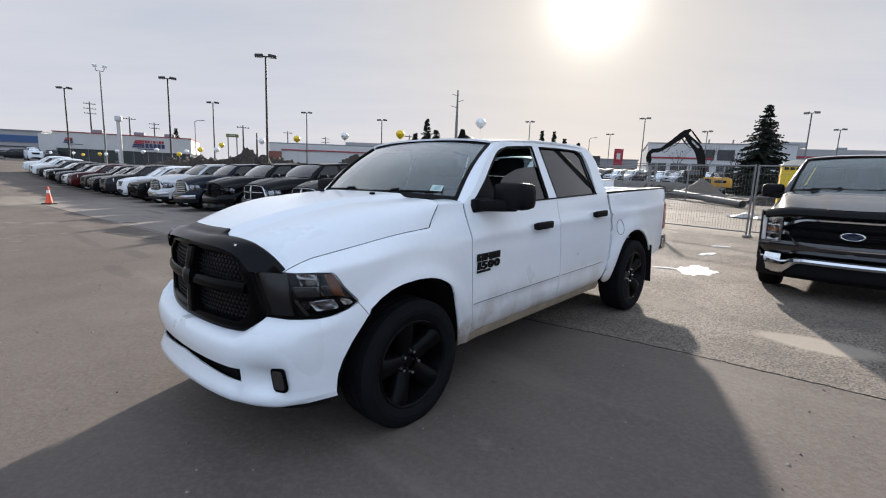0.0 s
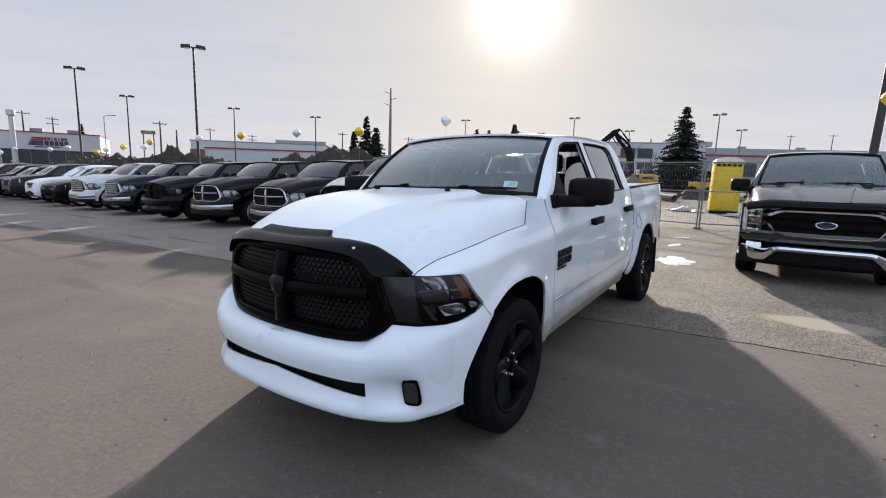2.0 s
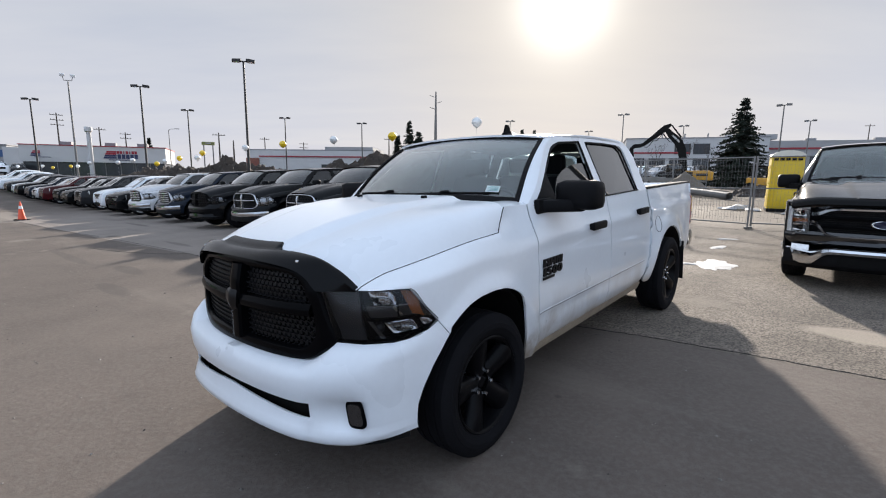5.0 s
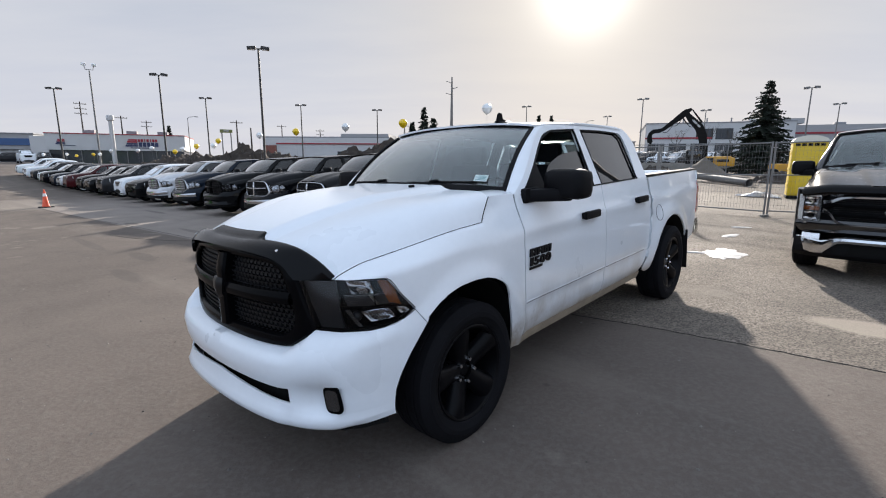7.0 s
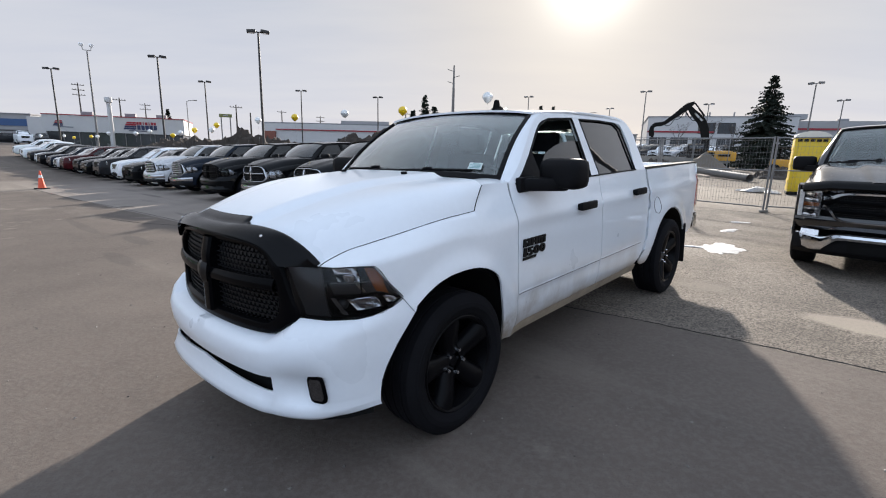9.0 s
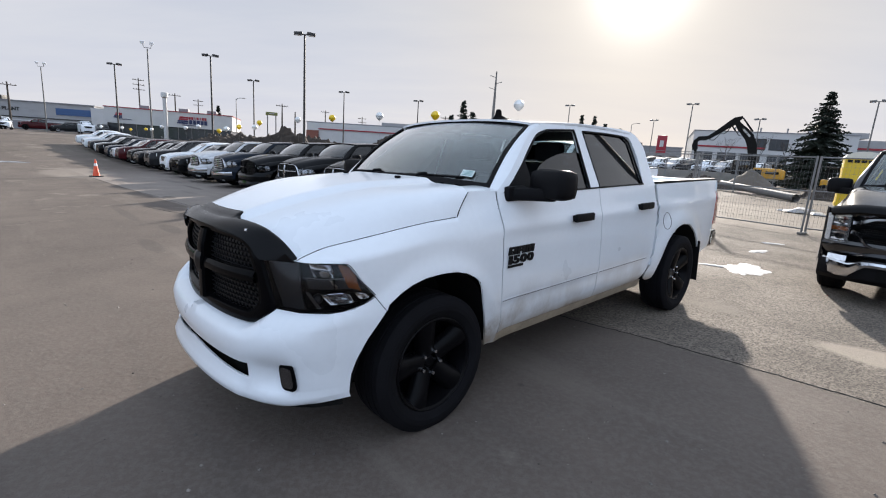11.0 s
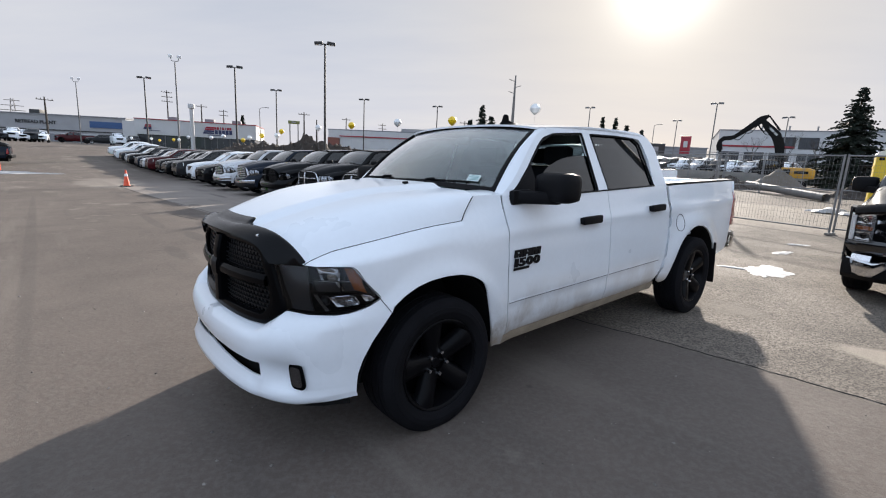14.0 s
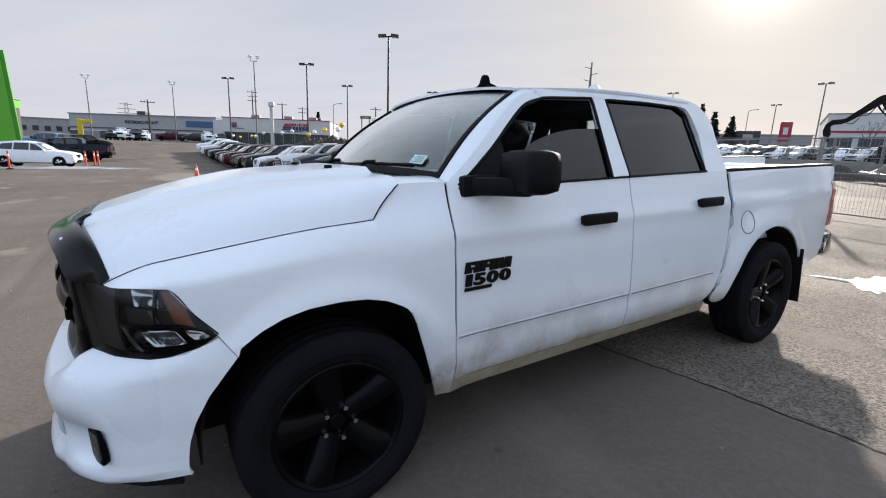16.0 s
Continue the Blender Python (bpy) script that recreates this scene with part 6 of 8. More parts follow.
# ---- the surroundings ----
def polar(bearing, r, z=None):
    """A place r metres out from the origin at a compass bearing; on the ground unless z is given."""
    x, y = r * math.sin(radians(bearing)), r * math.cos(radians(bearing))
    return Vector((x, y, lie(x, y) if z is None else z))


def beyond(bearing, r, z=None):
    """A place at a bearing from where the walk ends, for the far side of the lot."""
    x, y = 0.70 + r * math.sin(radians(bearing)), 1.25 + r * math.cos(radians(bearing))
    return Vector((x, y, lie(x, y) if z is None else z))


def height(el, r):
    return 1.64 + r * math.tan(radians(el))


POLE = mat("dark painted pole", (0.030, 0.028, 0.027), 0.6, var=0.25, scale=3)
GREY_POLE = mat("grey weathered pole", (0.16, 0.155, 0.15), 0.7, var=0.2, scale=3)
WOOD_POLE = mat("tarred wooden pole", (0.055, 0.045, 0.038), 0.85, var=0.3, scale=5, bump=0.004, bscale=30)
WALL_WHITE = mat("off-white metal cladding", (0.50, 0.495, 0.49), 0.6, var=0.06, scale=0.6)
WALL_GREY = mat("grey metal cladding", (0.32, 0.315, 0.315), 0.6, var=0.08, scale=0.6)
WALL_DARK = mat("dark glazed frontage", (0.030, 0.032, 0.036), 0.25, var=0.4, scale=0.8)
STRIPE_RED = mat("red painted band", (0.28, 0.02, 0.03), 0.5)
STRIPE_BLUE = mat("blue painted band", (0.03, 0.08, 0.20), 0.5)
ROOF_GREY = mat("dull roof sheet", (0.22, 0.22, 0.23), 0.7)
BRICK_RED = mat("red brick cladding", (0.20, 0.075, 0.055), 0.8, var=0.2, scale=4)
YELLOW = mat("yellow moulded plastic", (0.60, 0.42, 0.015), 0.45, var=0.1, scale=3)
PALE_ROOF = mat("translucent white plastic", (0.62, 0.60, 0.52), 0.5, var=0.08)
MACHINE = mat("machine yellow paint", (0.55, 0.28, 0.02), 0.45, var=0.2, scale=3)
MACHINE_DARK = mat("oily black steel", (0.009, 0.0085, 0.008), 0.6, var=0.4, scale=4, spec=0.12)
SOIL = mat("dark broken soil", (0.042, 0.032, 0.025), 0.95, var=0.5, scale=1.2, bump=0.05, bscale=6, space="Object")
SAND = mat("grey-brown sand", (0.13, 0.108, 0.085), 0.95, var=0.2, scale=0.8, bump=0.02, bscale=12)
SNOW = mat("dirty melting snow", (0.44, 0.43, 0.425), 0.7, var=0.32, scale=3, bump=0.02, bscale=14)
CONE_RED = mat("orange traffic plastic", (0.75, 0.09, 0.03), 0.5, var=0.08)
REFLECT = mat("white reflective band", (0.75, 0.75, 0.75), 0.4)
GREEN = mat("bright green panel", (0.10, 0.42, 0.02), 0.4, var=0.05, scale=0.5)
BALLOON_W = mat("white latex", (0.72, 0.73, 0.72), 0.35, var=0.03, coat=0.3)
BALLOON_Y = mat("yellow latex", (0.75, 0.50, 0.01), 0.35, var=0.03, coat=0.3)
STRING = mat("pale ribbon", (0.25, 0.25, 0.25), 0.7)
CONCRETE = mat("stained concrete", (0.24, 0.225, 0.20), 0.85, var=0.25, scale=1.5, bump=0.006, bscale=40)
BARK = mat("rough bark", (0.055, 0.042, 0.032), 0.9, var=0.35, scale=8, bump=0.01, bscale=30)
NEEDLE = mat("dark spruce needles", (0.020, 0.030, 0.020), 0.7, var=0.5, scale=2)
INK = mat("black sign letters", (0.02, 0.02, 0.022), 0.6)
SIGN_RED = mat("sign red", (0.30, 0.015, 0.03), 0.5)
SIGN_NAVY = mat("sign dark blue", (0.02, 0.03, 0.09), 0.5)


def facing(p, target=(0, 0)):
    """The turn about z that points +x from p at a target."""
    return math.atan2(target[1] - p[1], target[0] - p[0])


def lamp_post(bearing, r, top, head=2, group="lot lamps", material=POLE, arm=0.75, turn=0.0, thick=0.10):
    p = polar(bearing, r)
    h = top - p.z
    root = thing("street_lamp", Matrix.Translation(p) @ Matrix.Rotation(facing(p) + math.pi / 2 + turn, 4, "Z"), "tall dark lamp post with flat shoebox heads" if head == 2 else "tall grey lamp post with a single arm", "street lamp", group)
    part("base", lathe(bmesh.new(), [(0, 0.0), (0, 0.28), (0.55, 0.28), (0.60, 0.24), (0.60, 0)], 16, "z"), CONCRETE, root, "round concrete footing")
    part("pole", tube(bmesh.new(), [(0, 0, 0.5), (0, 0, h * 0.5), (0, 0, h)], [thick, thick * 0.85, thick * 0.7], 8), material, root)
    for s in ((1, -1) if head == 2 else (1,)):
        if head == 2:
            part("lamp_arm", bar(bmesh.new(), (0, 0, h - 0.05), (s * 0.18, 0, h), 0.08), material, root)
            bm = box(bmesh.new(), (s * (0.16 + arm * 0.36), 0, h + 0.02 + 0.02 * s), (arm * 0.72, 0.42, 0.21), 0.05, Matrix.Rotation(0.10 * s, 3, "Y"))
            head_ob = part("lamp_head", bm, material, root)
            part("lamp_glass", quick_box(bmesh.new(), (s * (0.16 + arm * 0.36), 0, h - 0.10 + 0.02 * s), (arm * 0.5, 0.30, 0.02)), LAMP_WHITE, head_ob)
        else:
            part("lamp_arm", tube(bmesh.new(), [(0, 0, h - 0.1), (s * 0.3, 0, h + 0.15), (s * 1.0, 0, h + 0.25)], 0.05, 6), material, root)
            part("lamp_head", box(bmesh.new(), (s * 1.3, 0, h + 0.25), (0.6, 0.25, 0.12), 0.03), material, root)
    return root


for b, el, r, arm in ((-20.8, 11.71, 38.5, 0.85), (-30.3, 8.37, 54.7, 0.85), (-26.2, 6.42, 72, 0.85), (-38.7, 6.35, 72, 0.85), (-16.5, 6.18, 76, 0.9), (-7.9, 5.90, 78, 0.9)):
    lamp_post(b, r, height(el, r), arm=arm)
for b, el, r in ((9.7, 6.38, 78), (18.8, 5.13, 95), (22.3, 6.85, 70), (28.5, 5.46, 82), (37.0, 7.06, 66), (39.3, 5.46, 85)):
    lamp_post(b, r, height(el, r), material=GREY_POLE, arm=0.8, group="street lamps", thick=0.085)
lamp_post(-28.0, 95, height(4.35, 95), 1, "curved street lamps", GREY_POLE, thick=0.08)
lamp_post(16.6, 110, height(4.6, 110), 1, "curved street lamps", GREY_POLE, thick=0.08)


def flood_post(bearing, r, top):
    p = polar(bearing, r)
    h = top - p.z
    root = thing("flood_light_post", Matrix.Translation(p) @ Matrix.Rotation(facing(p) + math.pi / 2, 4, "Z"), "slender post with paired floodlights on top", "street lamp", "flood light posts")
    part("pole", tube(bmesh.new(), [(0, 0, 0), (0, 0, h * 0.5), (0, 0, h - 0.5)], [0.10, 0.08, 0.06], 8), GREY_POLE, root)
    part("yoke", tube(bmesh.new(), [(-0.40, 0, h), (-0.32, 0, h - 0.40), (0.32, 0, h - 0.40), (0.40, 0, h)], 0.04, 6), GREY_POLE, root)
    for s in (1, -1):
        part("floodlight", box(bmesh.new(), (s * 0.42, 0, h + 0.10), (0.42, 0.26, 0.30), 0.05, Matrix.Rotation(0.3, 3, "X")), LAMP_WHITE, root)


flood_post(-35.9, 62, height(8.62, 62))
flood_post(-51.3, 95, height(5.42, 95))
flood_post(-44.2, 95, height(5.52, 95))


def power_pole(bearing, r, top, arms=2):
    p = polar(bearing, r)
    h = top - p.z
    root = thing("utility_pole", Matrix.Translation(p) @ Matrix.Rotation(facing(p) + math.pi / 2 + 0.3, 4, "Z"), "tarred wooden utility pole with crossarms", "utility pole", "utility poles")
    part("pole", tube(bmesh.new(), [(0, 0, 0), (0, 0, h * 0.6), (0, 0, h)], [0.20, 0.16, 0.11], 8), WOOD_POLE, root)
    for k in range(arms):
        z = h - 0.5 - 1.1 * k
        arm = part("crossarm", bar(bmesh.new(), (-1.25, 0, z), (1.25, 0, z), 0.12), WOOD_POLE, root)
        for x in (-1.1, -0.5, 0.5, 1.1):
            part("insulator", lathe(bmesh.new(), [(0, 0.0), (0, 0.05), (0.12, 0.07), (0.2, 0.04), (0.22, 0)], 8, "z", (x, 0, z + 0.06)), CONCRETE, arm)


for b, el, r, a in ((-36.9, 5.36, 140, 3), (-33.8, 4.27, 130, 1), (-31.7, 3.92, 150, 2), (-23.3, 4.31, 110, 1), (-21.9, 3.56, 100, 0), (-46.6, 3.67, 110, 1), (-18.6, 4.0, 140, 1), (-4.6, 4.4, 120, 1), (3.2, 4.2, 130, 1), (43.8, 4.9, 200, 1), (47.0, 4.9, 210, 1), (-14.4, 3.6, 150, 2)):
    power_pole(b, r, height(el, r), a)


def steel_tower(bearing, r, top, wide, label):
    """A tall tapering mast with short pegs or arms near its top."""
    p = polar(bearing, r)
    h = top - p.z
    root = thing("transmission_pole", Matrix.Translation(p) @ Matrix.Rotation(facing(p) + math.pi / 2, 4, "Z"), label, "pylon")
    part("mast", tube(bmesh.new(), [(0, 0, 0), (0, 0, h * 0.6), (0, 0, h)], [wide, wide * 0.7, wide * 0.35], 8), GREY_POLE, root)
    for k, z in enumerate((0.93, 0.86, 0.79)):
        part("arm", bar(bmesh.new(), (0, 0, h * z), (1.6 if k % 2 else -1.6, 0, h * z + 0.5), 0.14), GREY_POLE, root)


steel_tower(1.0, 130, height(9.69, 130), 0.5, "tall grey steel transmission pole with short arms")


def lattice_tower(bearing, r, top):
    p = polar(bearing, r)
    h = top - p.z
    root = thing("lattice_pylon", Matrix.Translation(p) @ Matrix.Rotation(facing(p) + math.pi / 2, 4, "Z"), "far lattice power pylon with wide arms", "pylon")
    bm = bmesh.new()
    for sx in (-1, 1):
        for sy in (-1, 1):
            bar(bm, (sx * 2.2, sy * 2.2, 0), (sx * 0.5, sy * 0.5, h), 0.22)
    for k in range(8):
        z0, z1 = h * k / 8, h * (k + 1) / 8
        w0, w1 = lerp(2.2, 0.5, k / 8), lerp(2.2, 0.5, (k + 1) / 8)
        bar(bm, (-w0, -w0, z0), (w1, -w1, z1), 0.12)
        bar(bm, (w0, -w0, z0), (-w1, -w1, z1), 0.12)
    part("lattice", bm, GREY_POLE, root)
    for z, w in ((0.95, 3.2), (0.82, 4.4), (0.70, 4.8)):
        part("arm", bar(bmesh.new(), (-w, 0, h * z), (w, 0, h * z), 0.28), GREY_POLE, root)


lattice_tower(-48.9, 330, height(3.28, 330))

# thick white ventilation pillar among the parked row
p = polar(-34.7, 91)
pil = thing("white_pillar", Matrix.Translation(p), "thick white steel pillar with a flared cap", "pillar")
hp = height(4.3, 91) - p.z
part("shaft", lathe(bmesh.new(), [(0, 0), (0, 0.33), (hp - 0.9, 0.30), (hp - 0.9, 0)], 20, "z"), WALL_WHITE, pil)
part("cap", lathe(bmesh.new(), [(hp - 0.92, 0.0), (hp - 0.92, 0.32), (hp - 0.8, 0.50), (hp - 0.25, 0.53), (hp - 0.1, 0.46), (hp, 0.0)], 20, "z"), WALL_WHITE, pil)

# leaning dark timber pole close beside the black pickup
p = polar(46.9, 14.4)
bp = thing("timber_pole", Matrix.Translation(p), "thick dark timber lamp pole", "utility pole")
part("pole", tube(bmesh.new(), [(0, 0, 0), (0.05, -0.03, 4.5), (0.12, -0.06, 9.5)], [0.095, 0.085, 0.075], 12), POLE, bp)
part("lamp_arm", bar(bmesh.new(), (0.12, -0.06, 9.3), (0.9, -0.3, 9.5), 0.08), WOOD_POLE, bp)
part("lamp_head", box(bmesh.new(), (1.2, -0.4, 9.5), (0.8, 0.4, 0.15), 0.03), POLE, bp)


# ---- buildings ----
def wall_box(root, name, x0, x1, z0, z1, depth, material, y=0.0):
    """A block of a building: front face on y, running back by depth."""
    return part(name, quick_box(bmesh.new(), ((x0 + x1) / 2, y + depth / 2, (z0 + z1) / 2), (x1 - x0, depth, z1 - z0)), material, root)


def building(b0, b1, r0, r1, label):
    """An empty whose x runs from one bearing to another and whose -y faces the lot; also the run's length."""
    a, b = polar(b0, r0), polar(b1, r1)
    d = b - a
    ang = math.atan2(d.y, d.x)
    z = min(a.z, b.z)
    return thing("building", Matrix.Translation((a.x, a.y, z)) @ Matrix.Rotation(ang, 4, "Z"), label, "building"), math.hypot(d.x, d.y), z


def window_unit(root, x, z, w, h, frame_mat=POLE, pane_mat=WALL_DARK, y=-0.02, mull=1):
    win = part("window", quick_box(bmesh.new(), (x, y - 0.02, z), (w + 0.16, 0.06, h + 0.16)), frame_mat, root)
    for k in range(mull + 1):
        pw = w / (mull + 1)
        part("pane", quick_box(bmesh.new(), (x - w / 2 + pw * (k + 0.5), y - 0.06, z), (pw - 0.06, 0.03, h - 0.04)), pane_mat, win)


def rental_office():
    root, w, z0 = building(-39.6, -28.6, 100, 96, "low white commercial building with dark base and sign blocks")
    top = height(2.42, 97) - z0
    wall_box(root, "wall", 0, w, 0, top * 0.46, 14, WALL_DARK)
    wall_box(root, "fascia", -0.3, w + 0.3, top * 0.46, top, 14.6, WALL_WHITE, -0.4)
    wall_box(root, "roof", -0.4, w + 0.4, top, top + 0.14, 14.8, STRIPE_RED, -0.5)
    for k in range(9):
        x = w * (k + 0.5) / 9
        part("mullion", quick_box(bmesh.new(), (x - w / 18, -0.05, top * 0.23), (0.12, 0.1, top * 0.46)), GREY_POLE, root)
        part("shop_pane", quick_box(bmesh.new(), (x, -0.02, top * 0.23), (w / 9 - 0.3, 0.04, top * 0.40)), WALL_DARK, root)
    # sign blocks: striped flag shape and two bars, twice
    for x, s in ((w * 0.66, 0.9), (w * 0.13, 0.62)):
        sign = part("sign", quick_box(bmesh.new(), (x + s * 0.6, -0.46, top * 0.73), (0.1, 0.02, 0.1)), WALL_WHITE, root, "sign of red and dark blue shapes")
        for k in range(4):
            zz = top * 0.73 + s * (0.55 - 0.36 * k)
            bm = plate(bmesh.new(), [(x - s * 1.9 - 0.16 * k * s, zz - 0.15 * s), (x - s * 0.35, zz - 0.15 * s), (x - s * 0.30, zz + 0.15 * s), (x - s * 1.75 - 0.16 * k * s, zz + 0.15 * s)], 0.05)
            part("sign_stripe", move(bm, Matrix.Translation((0, -0.46, 0))), SIGN_RED if k < 2 else SIGN_NAVY, sign)
        if s > 0.8:
            for k, wd in enumerate((0.34, 0.34, 0.14, 0.34, 0.14, 0.34, 0.34)):
                part("sign_block", quick_box(bmesh.new(), (x - 0.05 + 0.42 * k, -0.46, top * 0.73 + 0.42), (wd, 0.05, 0.46)), SIGN_RED, sign)
            for k in range(5):
                part("sign_block", quick_box(bmesh.new(), (x + 0.10 + 0.60 * k, -0.46, top * 0.73 - 0.26), (0.48, 0.05, 0.72)), SIGN_NAVY, sign)
        part("sign_line", quick_box(bmesh.new(), (x + s * 0.2, -0.46, top * 0.73 - s * 0.92), (s * 3.4, 0.05, s * 0.14)), SIGN_NAVY, sign)
    for x in (0.22, 0.55, 0.8):
        part("roof_unit", box(bmesh.new(), (w * x, 6, top + 0.5), (1.6, 1.4, 0.9), 0.05), ROOF_GREY, root)


def retread_plant():
    root, w, z0 = building(-53.2, -40.6, 150, 128, "long low grey industrial building with lettering and blue band")
    top = height(2.05, 140) - z0
    wall_box(root, "wall", 0, w, 0, top, 20, WALL_GREY)
    wall_box(root, "roof", -0.2, w + 0.2, top, top + 0.2, 20.4, ROOF_GREY, -0.2)
    for zf in (0.30, 0.42):
        wall_box(root, "cladding_band", 0, w, top * zf, top * zf + 0.22, 0.2, WALL_WHITE if zf < 0.4 else POLE, -0.15)
    wall_box(root, "blue_band", w * 0.80, w * 0.985, top * 0.60, top * 0.84, 0.2, STRIPE_BLUE, -0.18)
    wall_box(root, "white_end", w * 0.985, w + 6.5, 0, top * 0.94, 14, WALL_WHITE, -0.3)
    for k in range(14):
        x = w * (0.03 + 0.07 * k)
        part("loading_door", quick_box(bmesh.new(), (x, -0.06, top * 0.16), (2.6, 0.1, top * 0.30)), ROOF_GREY if k % 3 else WALL_DARK, root)
    part("roof_unit", box(bmesh.new(), (w * 0.42, 5, top + 0.6), (2.2, 2.0, 1.3), 0.05), POLE, root)
    cu = bpy.data.curves.new("plant_sign", "FONT")
    cu.body, cu.size, cu.extrude, cu.offset, cu.align_x = "RETREAD PLANT", 1.0, 0.04, 0.02, "CENTER"
    ob = new("plant_sign", cu)
    me = bpy.data.meshes.new_from_object(ob.evaluated_get(bpy.context.evaluated_depsgraph_get()))
    bpy.data.objects.remove(ob)
    me.materials.append(INK)
    sign = new("wall_lettering", me)
    sign.parent, sign.matrix_basis = root, Matrix.Translation((w * 0.50, -0.08, top * 0.66)) @ Matrix.Rotation(math.pi / 2, 4, "X") @ Matrix.Diagonal((1.12, 1, 1, 1))
    tagged(sign, "black wall lettering")


def far_hall():
    root, w, z0 = building(-20.6, -6.6, 112, 104, "white flat-roofed hall with red trim and brick corner")
    top = height(3.05, 108) - z0
    wall_box(root, "wall", 0, w, 0, top * 0.88, 20, WALL_WHITE)
    wall_box(root, "parapet", w * 0.62, w, 0, top * 1.02, 16, WALL_GREY, 0.4)
    wall_box(root, "brick_corner", 0, w * 0.10, 0, top * 0.62, 4, BRICK_RED, -0.4)
    wall_box(root, "red_trim", w * 0.10, w, top * 0.66, top * 0.70, 0.2, STRIPE_RED, -0.2)
    wall_box(root, "roof", -0.2, w + 0.2, top * 0.88, top * 0.92, 20, ROOF_GREY, 0.1)
    for k in range(6):
        window_unit(root, w * (0.62 + 0.06 * k), top * 0.33, 1.3, 1.0)


def dealer_hall():
    root, w, z0 = building(22.9, 56.0, 96, 118, "long white two-storey dealership hall with red stripe")
    z0w = z0
    top = height(4.22, 96) - z0w
    wall_box(root, "wall", 0, w * 0.36, 0, top, 26, WALL_WHITE)
    wall_box(root, "long_wall", w * 0.36, w, 0, top * 0.93, 24, WALL_GREY, 2.5)
    wall_box(root, "coping", -0.1, w * 0.36 + 0.1, top, top + 0.15, 26.2, ROOF_GREY, -0.1)
    wall_box(root, "roof_house", w * 0.27, w * 0.40, top, top + 0.9, 8, WALL_GREY, 5)
    wall_box(root, "red_stripe", 0, w * 0.17, top * 0.57, top * 0.615, 0.2, STRIPE_RED, -0.12)
    wall_box(root, "red_stripe", w * 0.36, w * 0.62, top * 0.69, top * 0.74, 0.2, STRIPE_RED, 2.36)
    for x in (0.150, 0.198):
        window_unit(root, w * x, top * 0.70, 2.5, 1.7, mull=2)
    for x in (0.03, 0.085, 0.14, 0.20, 0.26):
        window_unit(root, w * x, top * 0.27, 2.9, 2.2, WALL_WHITE, mull=1)
    for k in range(5):
        window_unit(root, w * (0.42 + 0.07 * k), top * 0.3, 2.6, 2.4, y=2.46)
    for x, zz in ((0.12, 1.0), (0.30, 1.9), (0.5, 0.93), (0.66, 0.93)):
        part("roof_unit", box(bmesh.new(), (w * x, 9, top * min(zz, 1) + 0.4), (1.5, 1.3, 0.8), 0.06), ROOF_GREY, root)
    for x in (0.10, 0.16, 0.22):
        part("flue", lathe(bmesh.new(), [(top, 0.12), (top + 0.9, 0.12), (top + 1.0, 0.2), (top + 1.1, 0)], 8, "z", (w * x, 3, 0)), ROOF_GREY, root)


rental_office()
retread_plant()
far_hall()
dealer_hall()


def green_showroom():
    """A tall green portal and the dark showroom with green panels behind it."""
    p = beyond(-57.55, 56)
    root = thing("green_portal", Matrix.Translation(p) @ Matrix.Rotation(facing(p) + math.pi / 2, 4, "Z"), "tall bright green entrance portal slab", "building")
    h = height(6.7, 56) - p.z
    part("portal_fin", plate(bmesh.new(), [(-5.0, -0.3), (0.0, -0.3), (-0.35, h), (-5.0, h + 0.6)], 3.0), GREEN, root)
    part("portal_edge", plate(bmesh.new(), [(0.004, -0.3), (0.30, -0.3), (-0.05, h - 0.05), (-0.346, h - 0.05)], 2.6), mat("darker green edge", (0.05, 0.26, 0.01), 0.45), root)
    q = beyond(-57.5, 78)
    hall = thing("showroom", Matrix.Translation(q) @ Matrix.Rotation(facing(q) + math.pi / 2 - 0.35, 4, "Z"), "dark showroom with bright green fascia panels", "building")
    hh = height(3.0, 76) - q.z
    wall_box(hall, "wall", -8, -1.0, 0, hh * 0.80, 4, POLE)
    wall_box(hall, "fascia", -8, -0.9, hh * 0.80, hh, 4.2, GREEN, -0.1)
    wall_box(hall, "roof", -8, -0.7, hh, hh + 0.12, 4.4, ROOF_GREY, -0.2)
    for x, z, w, h2 in ((-4.2, 0.56, 1.6, 1.1), (-2.0, 0.56, 1.0, 0.9), (-3.4, 0.28, 1.8, 0.6), (-1.6, 0.40, 0.7, 0.7)):
        part("panel", quick_box(bmesh.new(), (x, -0.06, hh * z), (w, 0.1, h2)), GREEN if x < -2.5 else WALL_GREY, hall)


green_showroom()


